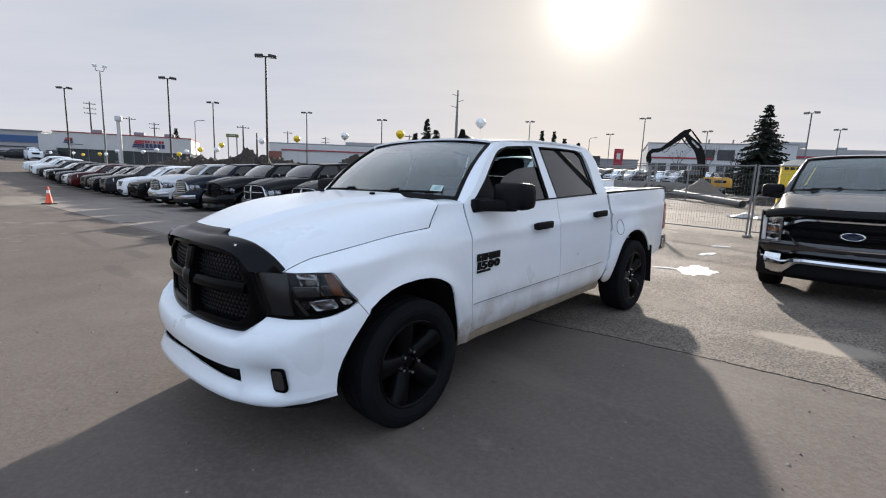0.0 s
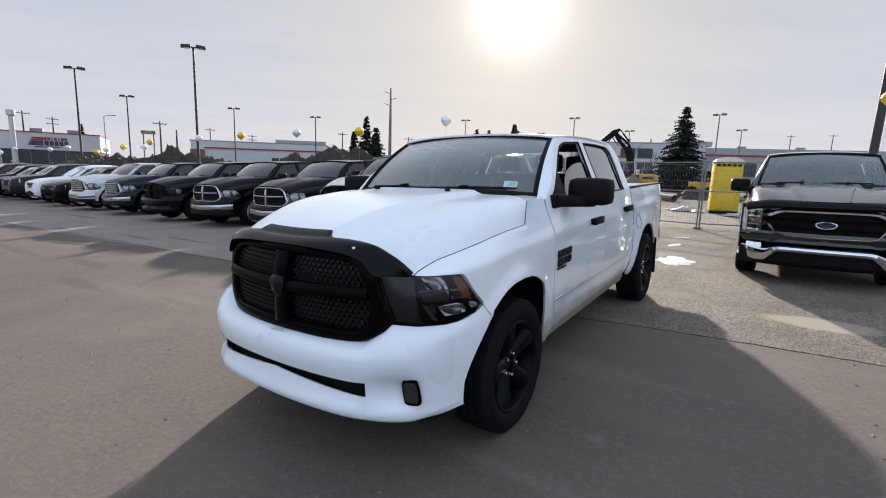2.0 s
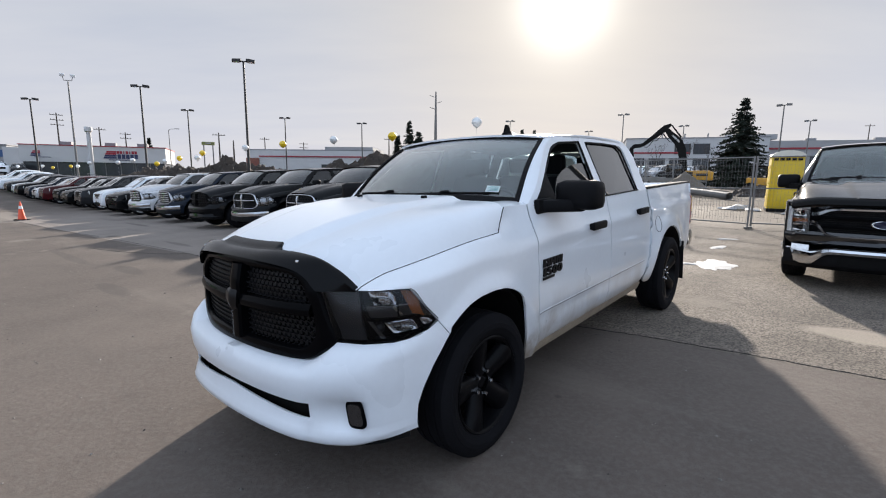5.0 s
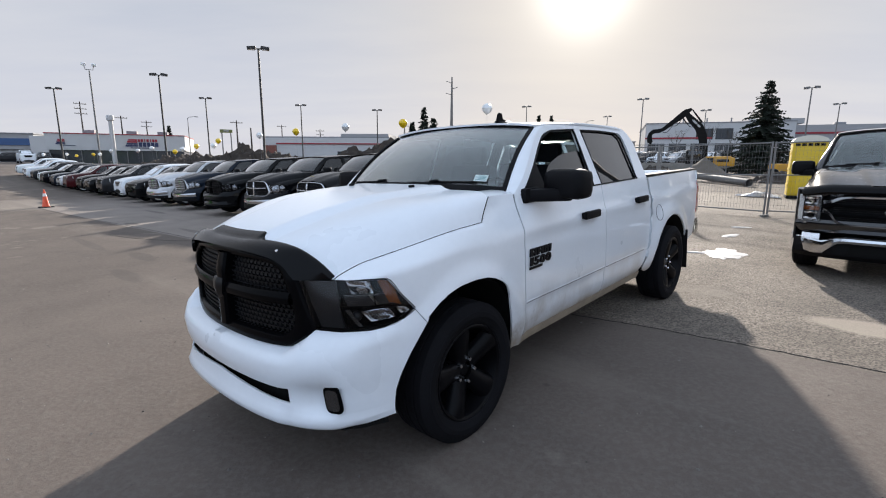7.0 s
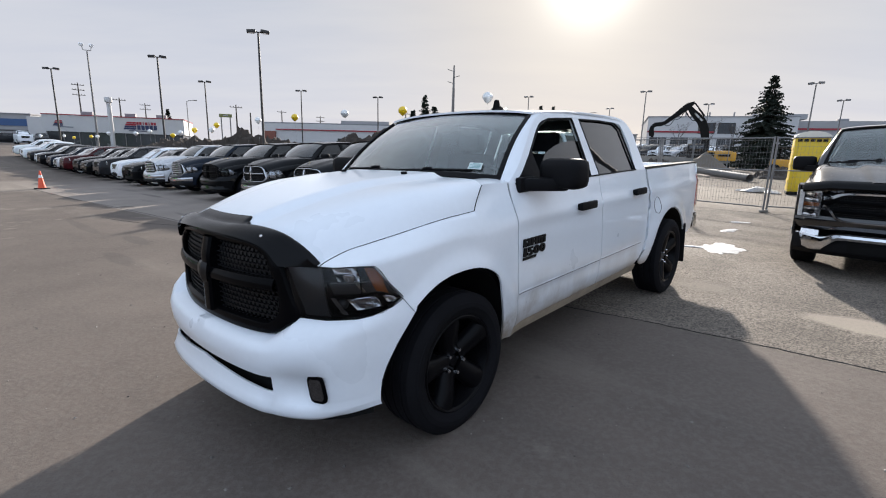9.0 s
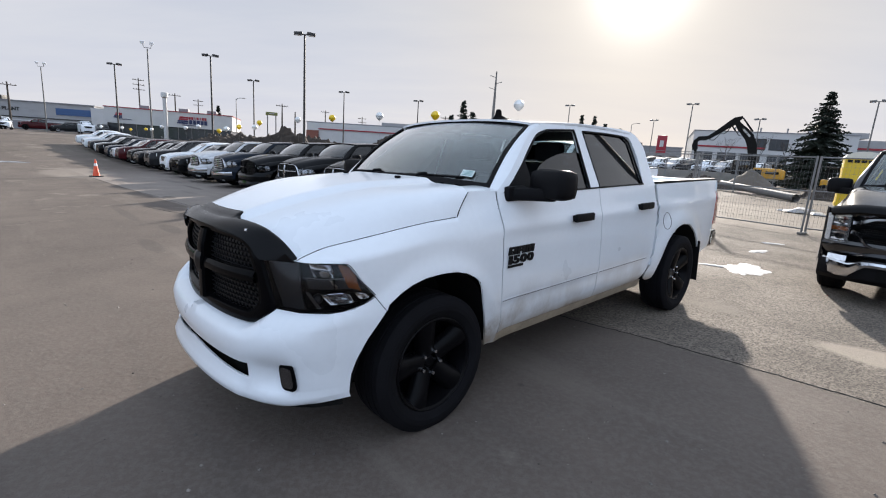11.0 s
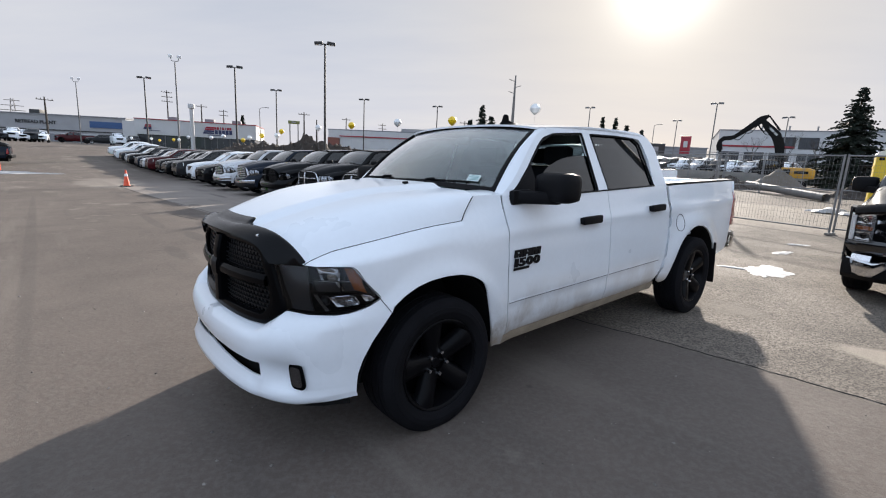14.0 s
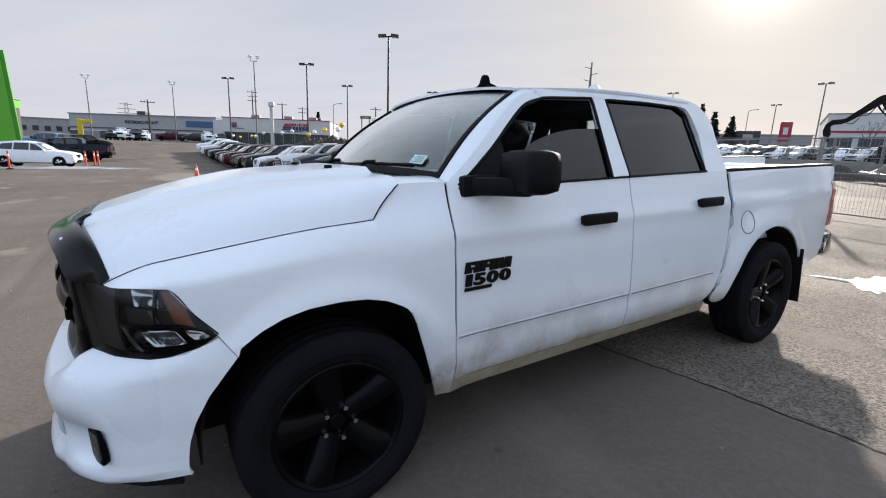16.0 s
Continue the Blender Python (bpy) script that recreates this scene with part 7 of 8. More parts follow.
# ---- earth works beyond the fence ----
def mound(name, centre, rx, ry, h, material, label, seed, rough=0.5, turn=0.0, sharp=1.5):
    """A heap of loose earth: a peaked hill broken up by lumps at several sizes."""
    base = lie(centre.x, centre.y) - 0.25
    n = 80
    rows = []
    for i in range(n + 1):
        row = []
        for j in range(n + 1):
            a, b = lerp(-1, 1, i / n), lerp(-1, 1, j / n)
            d = math.hypot(a, b)
            f = max(0.0, 1 - d) ** sharp if sharp > 1 else max(0.0, 1 - d ** 1.4)
            x, y = a * rx, b * ry
            k = noise.noise(Vector((x * 0.35 + seed, y * 0.35, 0))) * 0.42 + noise.noise(Vector((x * 1.1, y * 1.1 + seed, 3))) * 0.26 + noise.noise(Vector((x * 3.0, y * 3.0, seed))) * 0.20 + noise.noise(Vector((x * 6.1, y * 6.1, seed + 4))) * 0.10
            row.append((x, y, h * f * (1 + rough * k * 1.6) + rough * 0.8 * k * min(1, f * 3)))
        rows.append(row)
    ob = part(name, grid(rows), material, None, sharp=34)
    ob.matrix_world = Matrix.Translation((centre.x, centre.y, base)) @ Matrix.Rotation(turn, 4, "Z")
    return tagged(ob, label, "mound")


mound("earth_mound", polar(-21.3, 50), 11.5, 6.0, 2.9, SOIL, "long heap of dark broken earth behind the cars", 1.0, 0.60, radians(22), 0)
mound("earth_mound", polar(-18.2, 52), 9.5, 5.0, 2.5, SOIL, "low heap of dark earth behind the cars", 4.0, 0.5, radians(15), 0)
mound("earth_mound", polar(-28.0, 52), 8.5, 5.0, 2.6, SOIL, "low spread heap of dark earth", 8.0, 0.5, radians(25), 0)
mound("earth_mound", polar(-6.0, 37), 8.0, 4.2, 3.3, SOIL, "heap of dark clods behind the cars", 13.0, 0.5, 0.1, 0)
mound("sand_mound", polar(28.5, 39), 3.0, 2.8, 1.75, SAND, "cone of grey-brown sand beside the excavator", 21.0, 0.12, 0.2)
mound("earth_mound", polar(23.5, 38), 5.0, 2.2, 1.0, SOIL, "low churned bank of dark earth", 31.0, 0.7, radians(-25))
mound("earth_mound", polar(34.5, 33), 5.0, 2.0, 0.85, SOIL, "low churned bank of dark earth", 37.0, 0.7, radians(-35))
mound("earth_mound", polar(16.5, 42), 7.0, 2.5, 0.9, SOIL, "low dark bank along the far lot", 41.0, 0.5, radians(-12))


def fence_line(points, h, label, group, base=True):
    """Temporary mesh panels on posts, one thing for each panel."""
    for a, b in zip(points, points[1:]):
        a, b = Vector((a[0], a[1], lie(*a[:2]))), Vector((b[0], b[1], lie(*b[:2])))
        d = b - a
        length = math.hypot(d.x, d.y)
        slope = d.z / length
        root = thing("fence_panel", Matrix.Translation(a) @ Matrix.Rotation(math.atan2(d.y, d.x), 4, "Z"), label, "fence", group)
        for x in (0.03, length - 0.03):
            part("post", tube(bmesh.new(), [(x, 0, 0.0 + slope * x), (x, 0, h + slope * x)], 0.024, 8), FENCE_WIRE, root)
            if base:
                part("foot", box(bmesh.new(), (x, 0, 0.03 + slope * x), (0.09, 0.22, 0.06), 0.015), CONCRETE, root)
        for z in (0.14, h * 0.56, h - 0.03):
            part("rail", tube(bmesh.new(), [(0.03, 0, z + slope * 0.03), (length - 0.03, 0, z + slope * length)], 0.018, 6), FENCE_WIRE, root)
        bm = bmesh.new()
        nx = int(length / 0.075)
        for k in range(1, nx):
            x = length * k / nx
            quick_box(bm, (x, 0, h / 2 + 0.06 + slope * x), (0.0032, 0.0032, h - 0.18))
        for k in range(1, int(h / 0.15)):
            z = 0.14 + 0.15 * k
            bar(bm, (0.03, 0, z), (length - 0.03, 0, z + slope * length), 0.0032)
        tagged(part("wire_mesh", bm, FENCE_WIRE, root), kind="stuff")


F0 = Vector((7.93, 12.07))
left = [F0 + Vector((-0.545, 0.838)) * 3.0 * k for k in range(6)]
fence_line([(p.x, p.y) for p in left], 1.88, "galvanised temporary mesh fence panel", "site fence")
right = [F0 + Vector((0.10, 0.12)) + Vector((0.80, -0.60)) * 3.0 * k for k in range(5)]
fence_line([(p.x, p.y) for p in right], 1.88, "galvanised temporary mesh fence panel", "site fence")
back = [polar(14 + 3.3 * k, 33) for k in range(6)]
fence_line([(p.x, p.y) for p in back], 2.3, "grey mesh fence panel across the far lot", "far fence", False)
rowfence = [BACK * (14.2 + 0.08 * k) + ACROSS * (-10 - 4.2 * k) for k in range(15)]
fence_line([(p.x, p.y) for p in rowfence], 1.25, "low wire fence panel behind the parked row", "row fence", False)


def toilet():
    p = polar(36.6, 21.1)
    root = thing("portable_toilet", Matrix.Translation(p) @ Matrix.Rotation(facing(p) + radians(4), 4, "Z"), "yellow portable toilet cabin with a pale domed roof", "toilet cabin")
    part("skid", box(bmesh.new(), (0, 0, 0.06), (1.2, 1.15, 0.12), 0.02), BLACK_PLASTIC, root)
    body = part("cabin", box(bmesh.new(), (0, 0, 1.09), (1.10, 1.12, 1.96), 0.03), YELLOW, root)
    rows = [[(0.60 * math.cos(t) * 1.0, y, 2.07 + 0.26 * math.sin(t) * (1 - 0.25 * (y / 0.6) ** 4)) for t in [math.pi * k / 12 for k in range(13)]] for y in (-0.60, -0.4, 0, 0.4, 0.60)]
    rows = [[(v[1], v[0], v[2]) for v in r] for r in rows]
    roof = part("roof", grid(rows, 0.03), PALE_ROOF, root, "domed pale plastic roof")
    for s in (1, -1):
        bm = plate(bmesh.new(), [(0.60 * math.cos(t), 2.07 + 0.25 * math.sin(t)) for t in [math.pi * k / 12 for k in range(13)]], 0.03, "x")
        part("gable", move(bm, Matrix.Translation((s * 0.585, 0, 0))), PALE_ROOF, roof)
    door = part("door", box(bmesh.new(), (0.565, 0, 1.03), (0.04, 0.84, 1.72), 0.012), YELLOW, root)
    for z in (0.55, 1.25):
        part("door_panel", box(bmesh.new(), (0.59, 0, z), (0.02, 0.62, 0.52), 0.008), YELLOW, door)
    part("latch", box(bmesh.new(), (0.60, 0.34, 1.02), (0.03, 0.05, 0.14), 0.006), BLACK_PLASTIC, door)
    for k in range(5):
        part("vent_slot", quick_box(bmesh.new(), (0.562, -0.40 + 0.2 * k, 1.985), (0.02, 0.15, 0.09)), UNDER, body)
    for s in (1, -1):
        for z in (0.5, 1.1, 1.7):
            part("side_rib", box(bmesh.new(), (0, s * 0.568, z), (0.95, 0.02, 0.10), 0.006), YELLOW, body)

    root.scale = (0.88, 0.86, 0.94)


toilet()


def excavator():
    p = polar(28.9, 45)
    root = thing("excavator", Matrix.Translation(p) @ Matrix.Rotation(facing(p) + math.pi / 2, 4, "Z"), "yellow tracked excavator with a raised black boom", "excavator")
    # x runs to the viewer's left, y away
    for y in (-0.85, 0.85):
        bm = plate(bmesh.new(), [(-1.5, 0.18), (-1.2, 0.0), (1.2, 0.0), (1.5, 0.18), (1.5, 0.42), (1.2, 0.6), (-1.2, 0.6), (-1.5, 0.42)], 0.5)
        part("track", move(bm, Matrix.Translation((0, y, 0))), MACHINE_DARK, root)
    part("turntable", lathe(bmesh.new(), [(0.55, 0), (0.55, 0.7), (0.78, 0.7), (0.78, 0)], 20, "z"), MACHINE_DARK, root)
    house = part("engine_house", box(bmesh.new(), (0.72, 0.1, 1.17), (1.85, 2.1, 0.78), 0.10), MACHINE, root, "yellow engine house")
    part("counterweight", box(bmesh.new(), (1.68, 0.1, 1.12), (0.42, 2.1, 0.74), 0.16), MACHINE, root)
    part("house_louvre", box(bmesh.new(), (0.15, -0.96, 1.22), (0.45, 0.03, 0.42), 0.01), MACHINE_DARK, house)
    part("house_stripe", quick_box(bmesh.new(), (1.05, -0.965, 1.22), (0.85, 0.02, 0.20)), MACHINE_DARK, house)
    part("exhaust", tube(bmesh.new(), [(0.5, 0.5, 1.5), (0.5, 0.5, 1.95)], 0.06, 8), MACHINE_DARK, house)
    cab = part("cab", box(bmesh.new(), (-0.95, -0.55, 1.50), (1.35, 0.95, 1.15), 0.10), MACHINE_DARK, root)
    part("cab_window", box(bmesh.new(), (-0.95, -1.04, 1.72), (1.0, 0.03, 0.55), 0.02), TINT, cab)
    part("cab_window", box(bmesh.new(), (-1.64, -0.55, 1.65), (0.03, 0.75, 0.70), 0.02), TINT, cab)

    def limb(name, pts, w, hs, y=0.25):
        pts = [Vector((x, y, z)) for x, z in pts]
        rows = []
        for i, q in enumerate(pts):
            d = pts[min(i + 1, len(pts) - 1)] - pts[max(i - 1, 0)]
            nrm = Vector((-d.z, 0, d.x)).normalized()
            rows.append([q + nrm * k * hs[i] / 2 + Vector((0, e * w / 2, 0)) for k, e in ((-1, -1), (-1, 1), (1, 1), (1, -1), (-1, -1))])
        bm = grid(rows)
        bmesh.ops.remove_doubles(bm, verts=bm.verts, dist=0.001)
        bmesh.ops.holes_fill(bm, edges=[e for e in bm.edges if e.is_boundary])
        return part(name, bm, MACHINE_DARK, root)

    boom = limb("boom", [(-0.30, 1.2), (-0.34, 1.91), (-0.46, 2.6), (-0.58, 3.25), (-0.88, 3.93), (-1.25, 4.33), (-1.57, 4.64), (-1.95, 5.12)], 0.45, [0.5, 0.55, 0.60, 0.66, 0.66, 0.60, 0.52, 0.32])
    part("boom_stripe", bar(bmesh.new(), (-0.82, 0.005, 3.95), (-1.42, 0.005, 4.55), 0.01, 0.14), WALL_WHITE, boom, "pale plain mark on the boom")
    stick = limb("stick", [(-1.55, 5.45), (-1.95, 5.22), (-2.13, 5.05), (-2.83, 4.46), (-3.71, 3.75)], 0.32, [0.16, 0.44, 0.50, 0.38, 0.26])
    limb("stick_cylinder", [(-0.72, 4.35), (-1.52, 5.40)], 0.14, [0.16, 0.09])
    limb("bucket_cylinder", [(-2.15, 4.80), (-3.45, 3.80)], 0.12, [0.14, 0.09], 0.0)
    limb("tool_link", [(-3.55, 3.86), (-3.9, 3.72), (-4.37, 3.68), (-4.62, 3.44)], 0.30, [0.22, 0.34, 0.34, 0.28])
    limb("breaker", [(-4.60, 3.55), (-4.62, 3.1), (-4.55, 2.75), (-4.52, 2.72), (-4.48, 2.3)], 0.30, [0.26, 0.42, 0.40, 0.20, 0.16])
    for k, (x0, z0, x1, z1, sag) in enumerate(((-1.3, 4.6, -2.2, 4.75, 0.45), (-2.2, 4.7, -2.9, 4.1, 0.25), (-2.9, 4.1, -3.6, 3.6, 0.25), (-0.95, 4.25, -2.1, 4.7, 0.5))):
        pts = curve_pts([(x0, -0.02, z0), ((x0 + x1) / 2, -0.05, (z0 + z1) / 2 - sag), (x1, -0.02, z1)], 12)
        part("hose", tube(bmesh.new(), pts, 0.030, 6), RUBBER, stick)


excavator()

# pipe lying on stands of earth, tarps and scraps, a long concrete kerb
a, b = polar(26.1, 35, height(-1.05, 35)), polar(32.5, 28, height(-1.90, 28))
pipe = part("pipe", tube(bmesh.new(), [a, a.lerp(b, 0.5), b], 0.19, 14, False), GREY_POLE)
tagged(pipe, "long grey steel pipe lying on churned earth", "pipe")


def crumpled(name, centre, rx, ry, h, material, label, seed, category):
    rows = []
    n = 16
    for i in range(n + 1):
        row = []
        for j in range(n + 1):
            x, y = lerp(-rx, rx, i / n), lerp(-ry, ry, j / n)
            f = max(0, 1 - max(abs(x) / rx, abs(y) / ry) ** 3)
            k = noise.noise(Vector((x * 2.2 + seed, y * 2.2, seed)))
            row.append((x + 0.15 * noise.noise(Vector((y * 3, seed, x))), y + 0.15 * noise.noise(Vector((x * 3, y, seed))), 0.02 + h * f * (0.5 + abs(k) * 1.6)))
        rows.append(row)
    ob = part(name, grid(rows, 0.01), material, None, sharp=20)
    ob.matrix_world = Matrix.Translation(centre) @ Matrix.Rotation(seed, 4, "Z")
    tagged(ob, label, category)


TARP = mat("crumpled white sheet", (0.36, 0.36, 0.37), 0.5, var=0.12, scale=3)
crumpled("tarp", polar(32.7, 21.3), 0.50, 0.35, 0.14, TARP, "crumpled white plastic sheet on the gravel", 0.4, "tarp")
crumpled("tarp", polar(34.3, 20.9), 0.40, 0.25, 0.09, TARP, "small crumpled white plastic sheet", 1.1, "tarp")
crumpled("tarp", polar(38.4, 19.6), 0.6, 0.35, 0.12, TARP, "flat scrap of white sheeting by the cabin", 2.2, "tarp")

# small site machine by the spruce
q = polar(35.6, 36)
sm = thing("mini_loader", Matrix.Translation(q) @ Matrix.Rotation(facing(q) + 1.3, 4, "Z"), "small dirty yellow loader parked by the spruce", "loader")
part("body", box(bmesh.new(), (0, 0, 0.75), (1.7, 1.0, 0.6), 0.08), MACHINE, sm)
part("canopy", box(bmesh.new(), (-0.2, 0, 1.75), (1.0, 0.95, 0.08), 0.02), MACHINE_DARK, sm)
for sx in (-0.6, 0.25):
    for sy in (-0.4, 0.4):
        part("canopy_post", bar(bmesh.new(), (sx, sy, 1.0), (sx, sy, 1.75), 0.06), MACHINE_DARK, sm)
for sx in (-0.55, 0.6):
    for sy in (-0.55, 0.55):
        part("wheel", lathe(bmesh.new(), [(-0.12, 0), (-0.12, 0.3), (-0.08, 0.38), (0.08, 0.38), (0.12, 0.3), (0.12, 0)], 18, "y", (sx, sy, 0.38)), RUBBER, sm)
part("bucket", plate(bmesh.new(), [(0.95, 0.1), (1.6, 0.05), (1.2, 0.25), (1.1, 0.7), (0.95, 0.7)], 1.1), MACHINE_DARK, sm)


# ---- trees ----
def spruce(bearing, r, top, spread, label, seed, tiers=26, group="", grain=1.0):
    """A spruce: a tapered trunk, whorls of drooping limbs, each hung with many small needle sprays."""
    rnd = random.Random(seed)
    p = polar(bearing, r)
    h = top - p.z
    root = thing("spruce", Matrix.Translation(p), label, "tree", group)
    part("trunk", tube(bmesh.new(), [(0, 0, 0), (0.03, 0, h * 0.5), (0, 0.02, h * 0.97)], [0.16, 0.09, 0.02], 8), BARK, root)
    verts, faces, limbs = [], [], bmesh.new()

    def spray(c, d, size):
        """A leaf-shaped clump of needles: three thin crossing blades."""
        side = Vector((-d.y, d.x, 0))
        side = side.normalized() if side.length > 0.01 else Vector((1, 0, 0))
        for k in range(3):
            w = (side * math.cos(k * 1.05) + Vector((0, 0, 1)) * math.sin(k * 1.05)) * size * rnd.uniform(0.22, 0.34)
            i = len(verts)
            verts.extend([c, c + d * size * 0.45 + w, c + d * size, c + d * size * 0.45 - w])
            faces.append((i, i + 1, i + 2, i + 3))

    for t in range(tiers):
        f = (t + rnd.random() * 0.5) / tiers
        z = h * (0.05 + 0.94 * f)
        reach = spread * (1 - f) ** (0.85 if not group else 1.05) * (0.75 + 0.35 * rnd.random()) + 0.08
        for k in range(rnd.randint(8, 11)):
            a = rnd.uniform(0, 2 * math.pi)
            rr = reach * rnd.uniform(0.55, 1.12)
            d = Vector((math.cos(a), math.sin(a), 0))
            z = h * (0.05 + 0.94 * min(1.0, f + (rnd.random() - 0.5) * 1.3 / tiers))
            end = Vector((0, 0, z)) + d * rr + Vector((0, 0, -0.22 * rr + 0.10 * f))
            tube(limbs, [(0, 0, z), end], [0.022 * (1.3 - f), 0.006], 4, False)
            n = max(3, int(rr * 8))
            for q in range(n):
                s = (q + 0.6) / n
                c = Vector((0, 0, z)).lerp(end, s) + Vector((rnd.gauss(0, 0.04), rnd.gauss(0, 0.04), rnd.gauss(0, 0.03)))
                for side in (-1, 1):
                    dd = (d * 0.6 + Vector((-d.y, d.x, 0)) * side * rnd.uniform(0.4, 1.0) + Vector((0, 0, rnd.uniform(-0.55, 0.1)))).normalized()
                    spray(c, dd, rnd.uniform(0.20, 0.38) * (0.6 + 0.5 * (1 - f)) * grain)
    part("limb", limbs, BARK, root)
    me = bpy.data.meshes.new("crown")
    me.from_pydata(verts, [], faces)
    me.materials.append(NEEDLE)
    ob = new("crown", me)
    ob.parent = root
    tagged(ob, kind="stuff")


spruce(33.6, 50, height(8.0, 50), 3.5, "dense dark spruce tree beyond the fence", 3, 44)
for i, (b, el, r, sp, n) in enumerate(((-2.5, 6.36, 50, 2.1, 22), (-3.9, 4.67, 51, 1.6, 18), (-1.4, 5.23, 49, 1.9, 20), (-29.8, 3.45, 105, 2.2, 14), (12.6, 5.3, 85, 1.5, 16), (13.8, 4.6, 86, 1.9, 18), (15.4, 4.15, 88, 1.7, 16), (11.2, 5.5, 92, 1.4, 14), (52.2, 4.6, 60, 1.5, 18))):
    spruce(b, r, height(el, r), sp, "slender dark spruce tree in the distance", 20 + i, n + 10, "far spruces", 1.1 if r < 70 else 1.4)


def bare_tree(bearing, r, top, seed):
    rnd = random.Random(seed)
    p = polar(bearing, r)
    h = top - p.z
    root = thing("bare_tree", Matrix.Translation(p), "small leafless tree with fine upright twigs", "tree", "bare trees")
    bm, twigs = bmesh.new(), bmesh.new()
    tube(bm, [(0, 0, 0), (0.05, 0, h * 0.35)], [0.09, 0.06], 6)

    def grow(a, d, length, rad, depth):
        b = a + d * length
        tube(bm if depth > 2 else twigs, [a, b], [rad, rad * 0.65], 5 if depth > 2 else 3, False)
        if depth:
            for _ in range(rnd.randint(2, 3)):
                nd = (d + Vector((rnd.uniform(-0.6, 0.6), rnd.uniform(-0.6, 0.6), rnd.uniform(0, 0.35)))).normalized()
                grow(b, nd, length * rnd.uniform(0.6, 0.8), rad * 0.6, depth - 1)
    for k in range(4):
        a = k * 1.6 + seed
        grow(Vector((0.05, 0, h * (0.28 + 0.03 * k))), Vector((math.cos(a) * 0.45, math.sin(a) * 0.45, 1)).normalized(), h * 0.22, 0.045, 4)
    part("trunk", bm, BARK, root)
    tagged(part("twig", twigs, BARK, root), kind="stuff")


for b, r, el, s in ((26.0, 78, 3.9, 1), (28.9, 80, 4.2, 2), (31.2, 82, 3.6, 5)):
    bare_tree(b, r, height(el, r), s)


# ---- cones, snow, balloons ----
def cone(p, h, label, kind="cone"):
    root = thing("traffic_cone" if kind == "cone" else "delineator_post", Matrix.Translation(p), label, "traffic cone", "cones" if kind == "cone" else "delineators")
    if kind == "cone":
        part("base", box(bmesh.new(), (0, 0, 0.02), (0.40, 0.40, 0.045), 0.015), BLACK_PLASTIC, root, "black rubber base")
        part("cone_body", lathe(bmesh.new(), [(0.04, 0.15), (0.08, 0.135), (h * 0.97, 0.03), (h, 0.025), (h, 0)], 24, "z"), CONE_RED, root)
        part("band", lathe(bmesh.new(), [(h * 0.62, 0.067), (h * 0.62, 0.074), (h * 0.78, 0.054), (h * 0.78, 0.047)], 24, "z"), REFLECT, root, "white reflective collar")
    else:
        part("base", lathe(bmesh.new(), [(0, 0), (0, 0.2), (0.06, 0.19), (0.09, 0.07)], 16, "z"), BLACK_PLASTIC, root)
        part("tube", lathe(bmesh.new(), [(0.05, 0.06), (h * 0.93, 0.05), (h * 0.94, 0.035), (h, 0.05), (h, 0)], 16, "z"), CONE_RED, root)
        part("band", lathe(bmesh.new(), [(h * 0.7, 0.056), (h * 0.82, 0.055)], 16, "z"), REFLECT, root)


q = Vector((-17.7, 20.7, 0))
cone(Vector((q.x, q.y, lie(q.x, q.y))), 0.78, "orange traffic cone with a white collar on a black base")
for b, r in ((-52.9, 41), (-52.2, 42.5), (-51.9, 42), (-58.4, 40)):
    cone(beyond(b, r), 1.15, "orange tube delineator standing by the snow strip", "tube")


def snow_patch(name, c, rx, ry, turn, seed, h=0.02, label="thin patch of melting snow on the asphalt"):
    """A ragged sheet of snow with an outline eaten into by melt."""
    n, rings = 72, 7
    rows = []
    for k in range(n + 1):
        a = 2 * math.pi * (k % n) / n
        f = 0.62 + 0.30 * noise.noise(Vector((math.cos(a) * 1.6 + seed, math.sin(a) * 1.6, seed))) + 0.14 * noise.noise(Vector((math.cos(a) * 5, math.sin(a) * 5 + seed, 1)))
        row = []
        for j in range(rings + 1):
            s = j / rings
            x, y = rx * f * s * math.cos(a), ry * f * s * math.sin(a)
            xx, yy = x * math.cos(turn) - y * math.sin(turn) + c[0], x * math.sin(turn) + y * math.cos(turn) + c[1]
            row.append((xx, yy, lie(xx, yy) + 0.004 + h * (1 - s ** 3) * (0.6 + 0.5 * noise.noise(Vector((x * 4, y * 4, seed))))))
        rows.append(row)
    bm = grid(rows)
    bmesh.ops.remove_doubles(bm, verts=bm.verts, dist=0.0005)
    tagged(part(name, bm, SNOW), label, "snow patch", "snow patches")


snow_patch("snow_patch", (4.27, 7.72), 0.76, 0.46, radians(58), 2.0)
snow_patch("snow_patch", (3.92, 7.90), 0.34, 0.10, radians(-25), 6.0)
snow_patch("snow_patch", (5.46, 9.42), 0.42, 0.17, radians(35), 9.0)
snow_patch("snow_patch", (6.27, 10.42), 0.36, 0.13, radians(-15), 12.0)
sp = beyond(-54.2, 40.2)
snow_patch("snow_strip", (sp.x, sp.y), 6.8, 1.0, radians(36), 15.0, 0.2, "long strip of dirty ploughed snow")


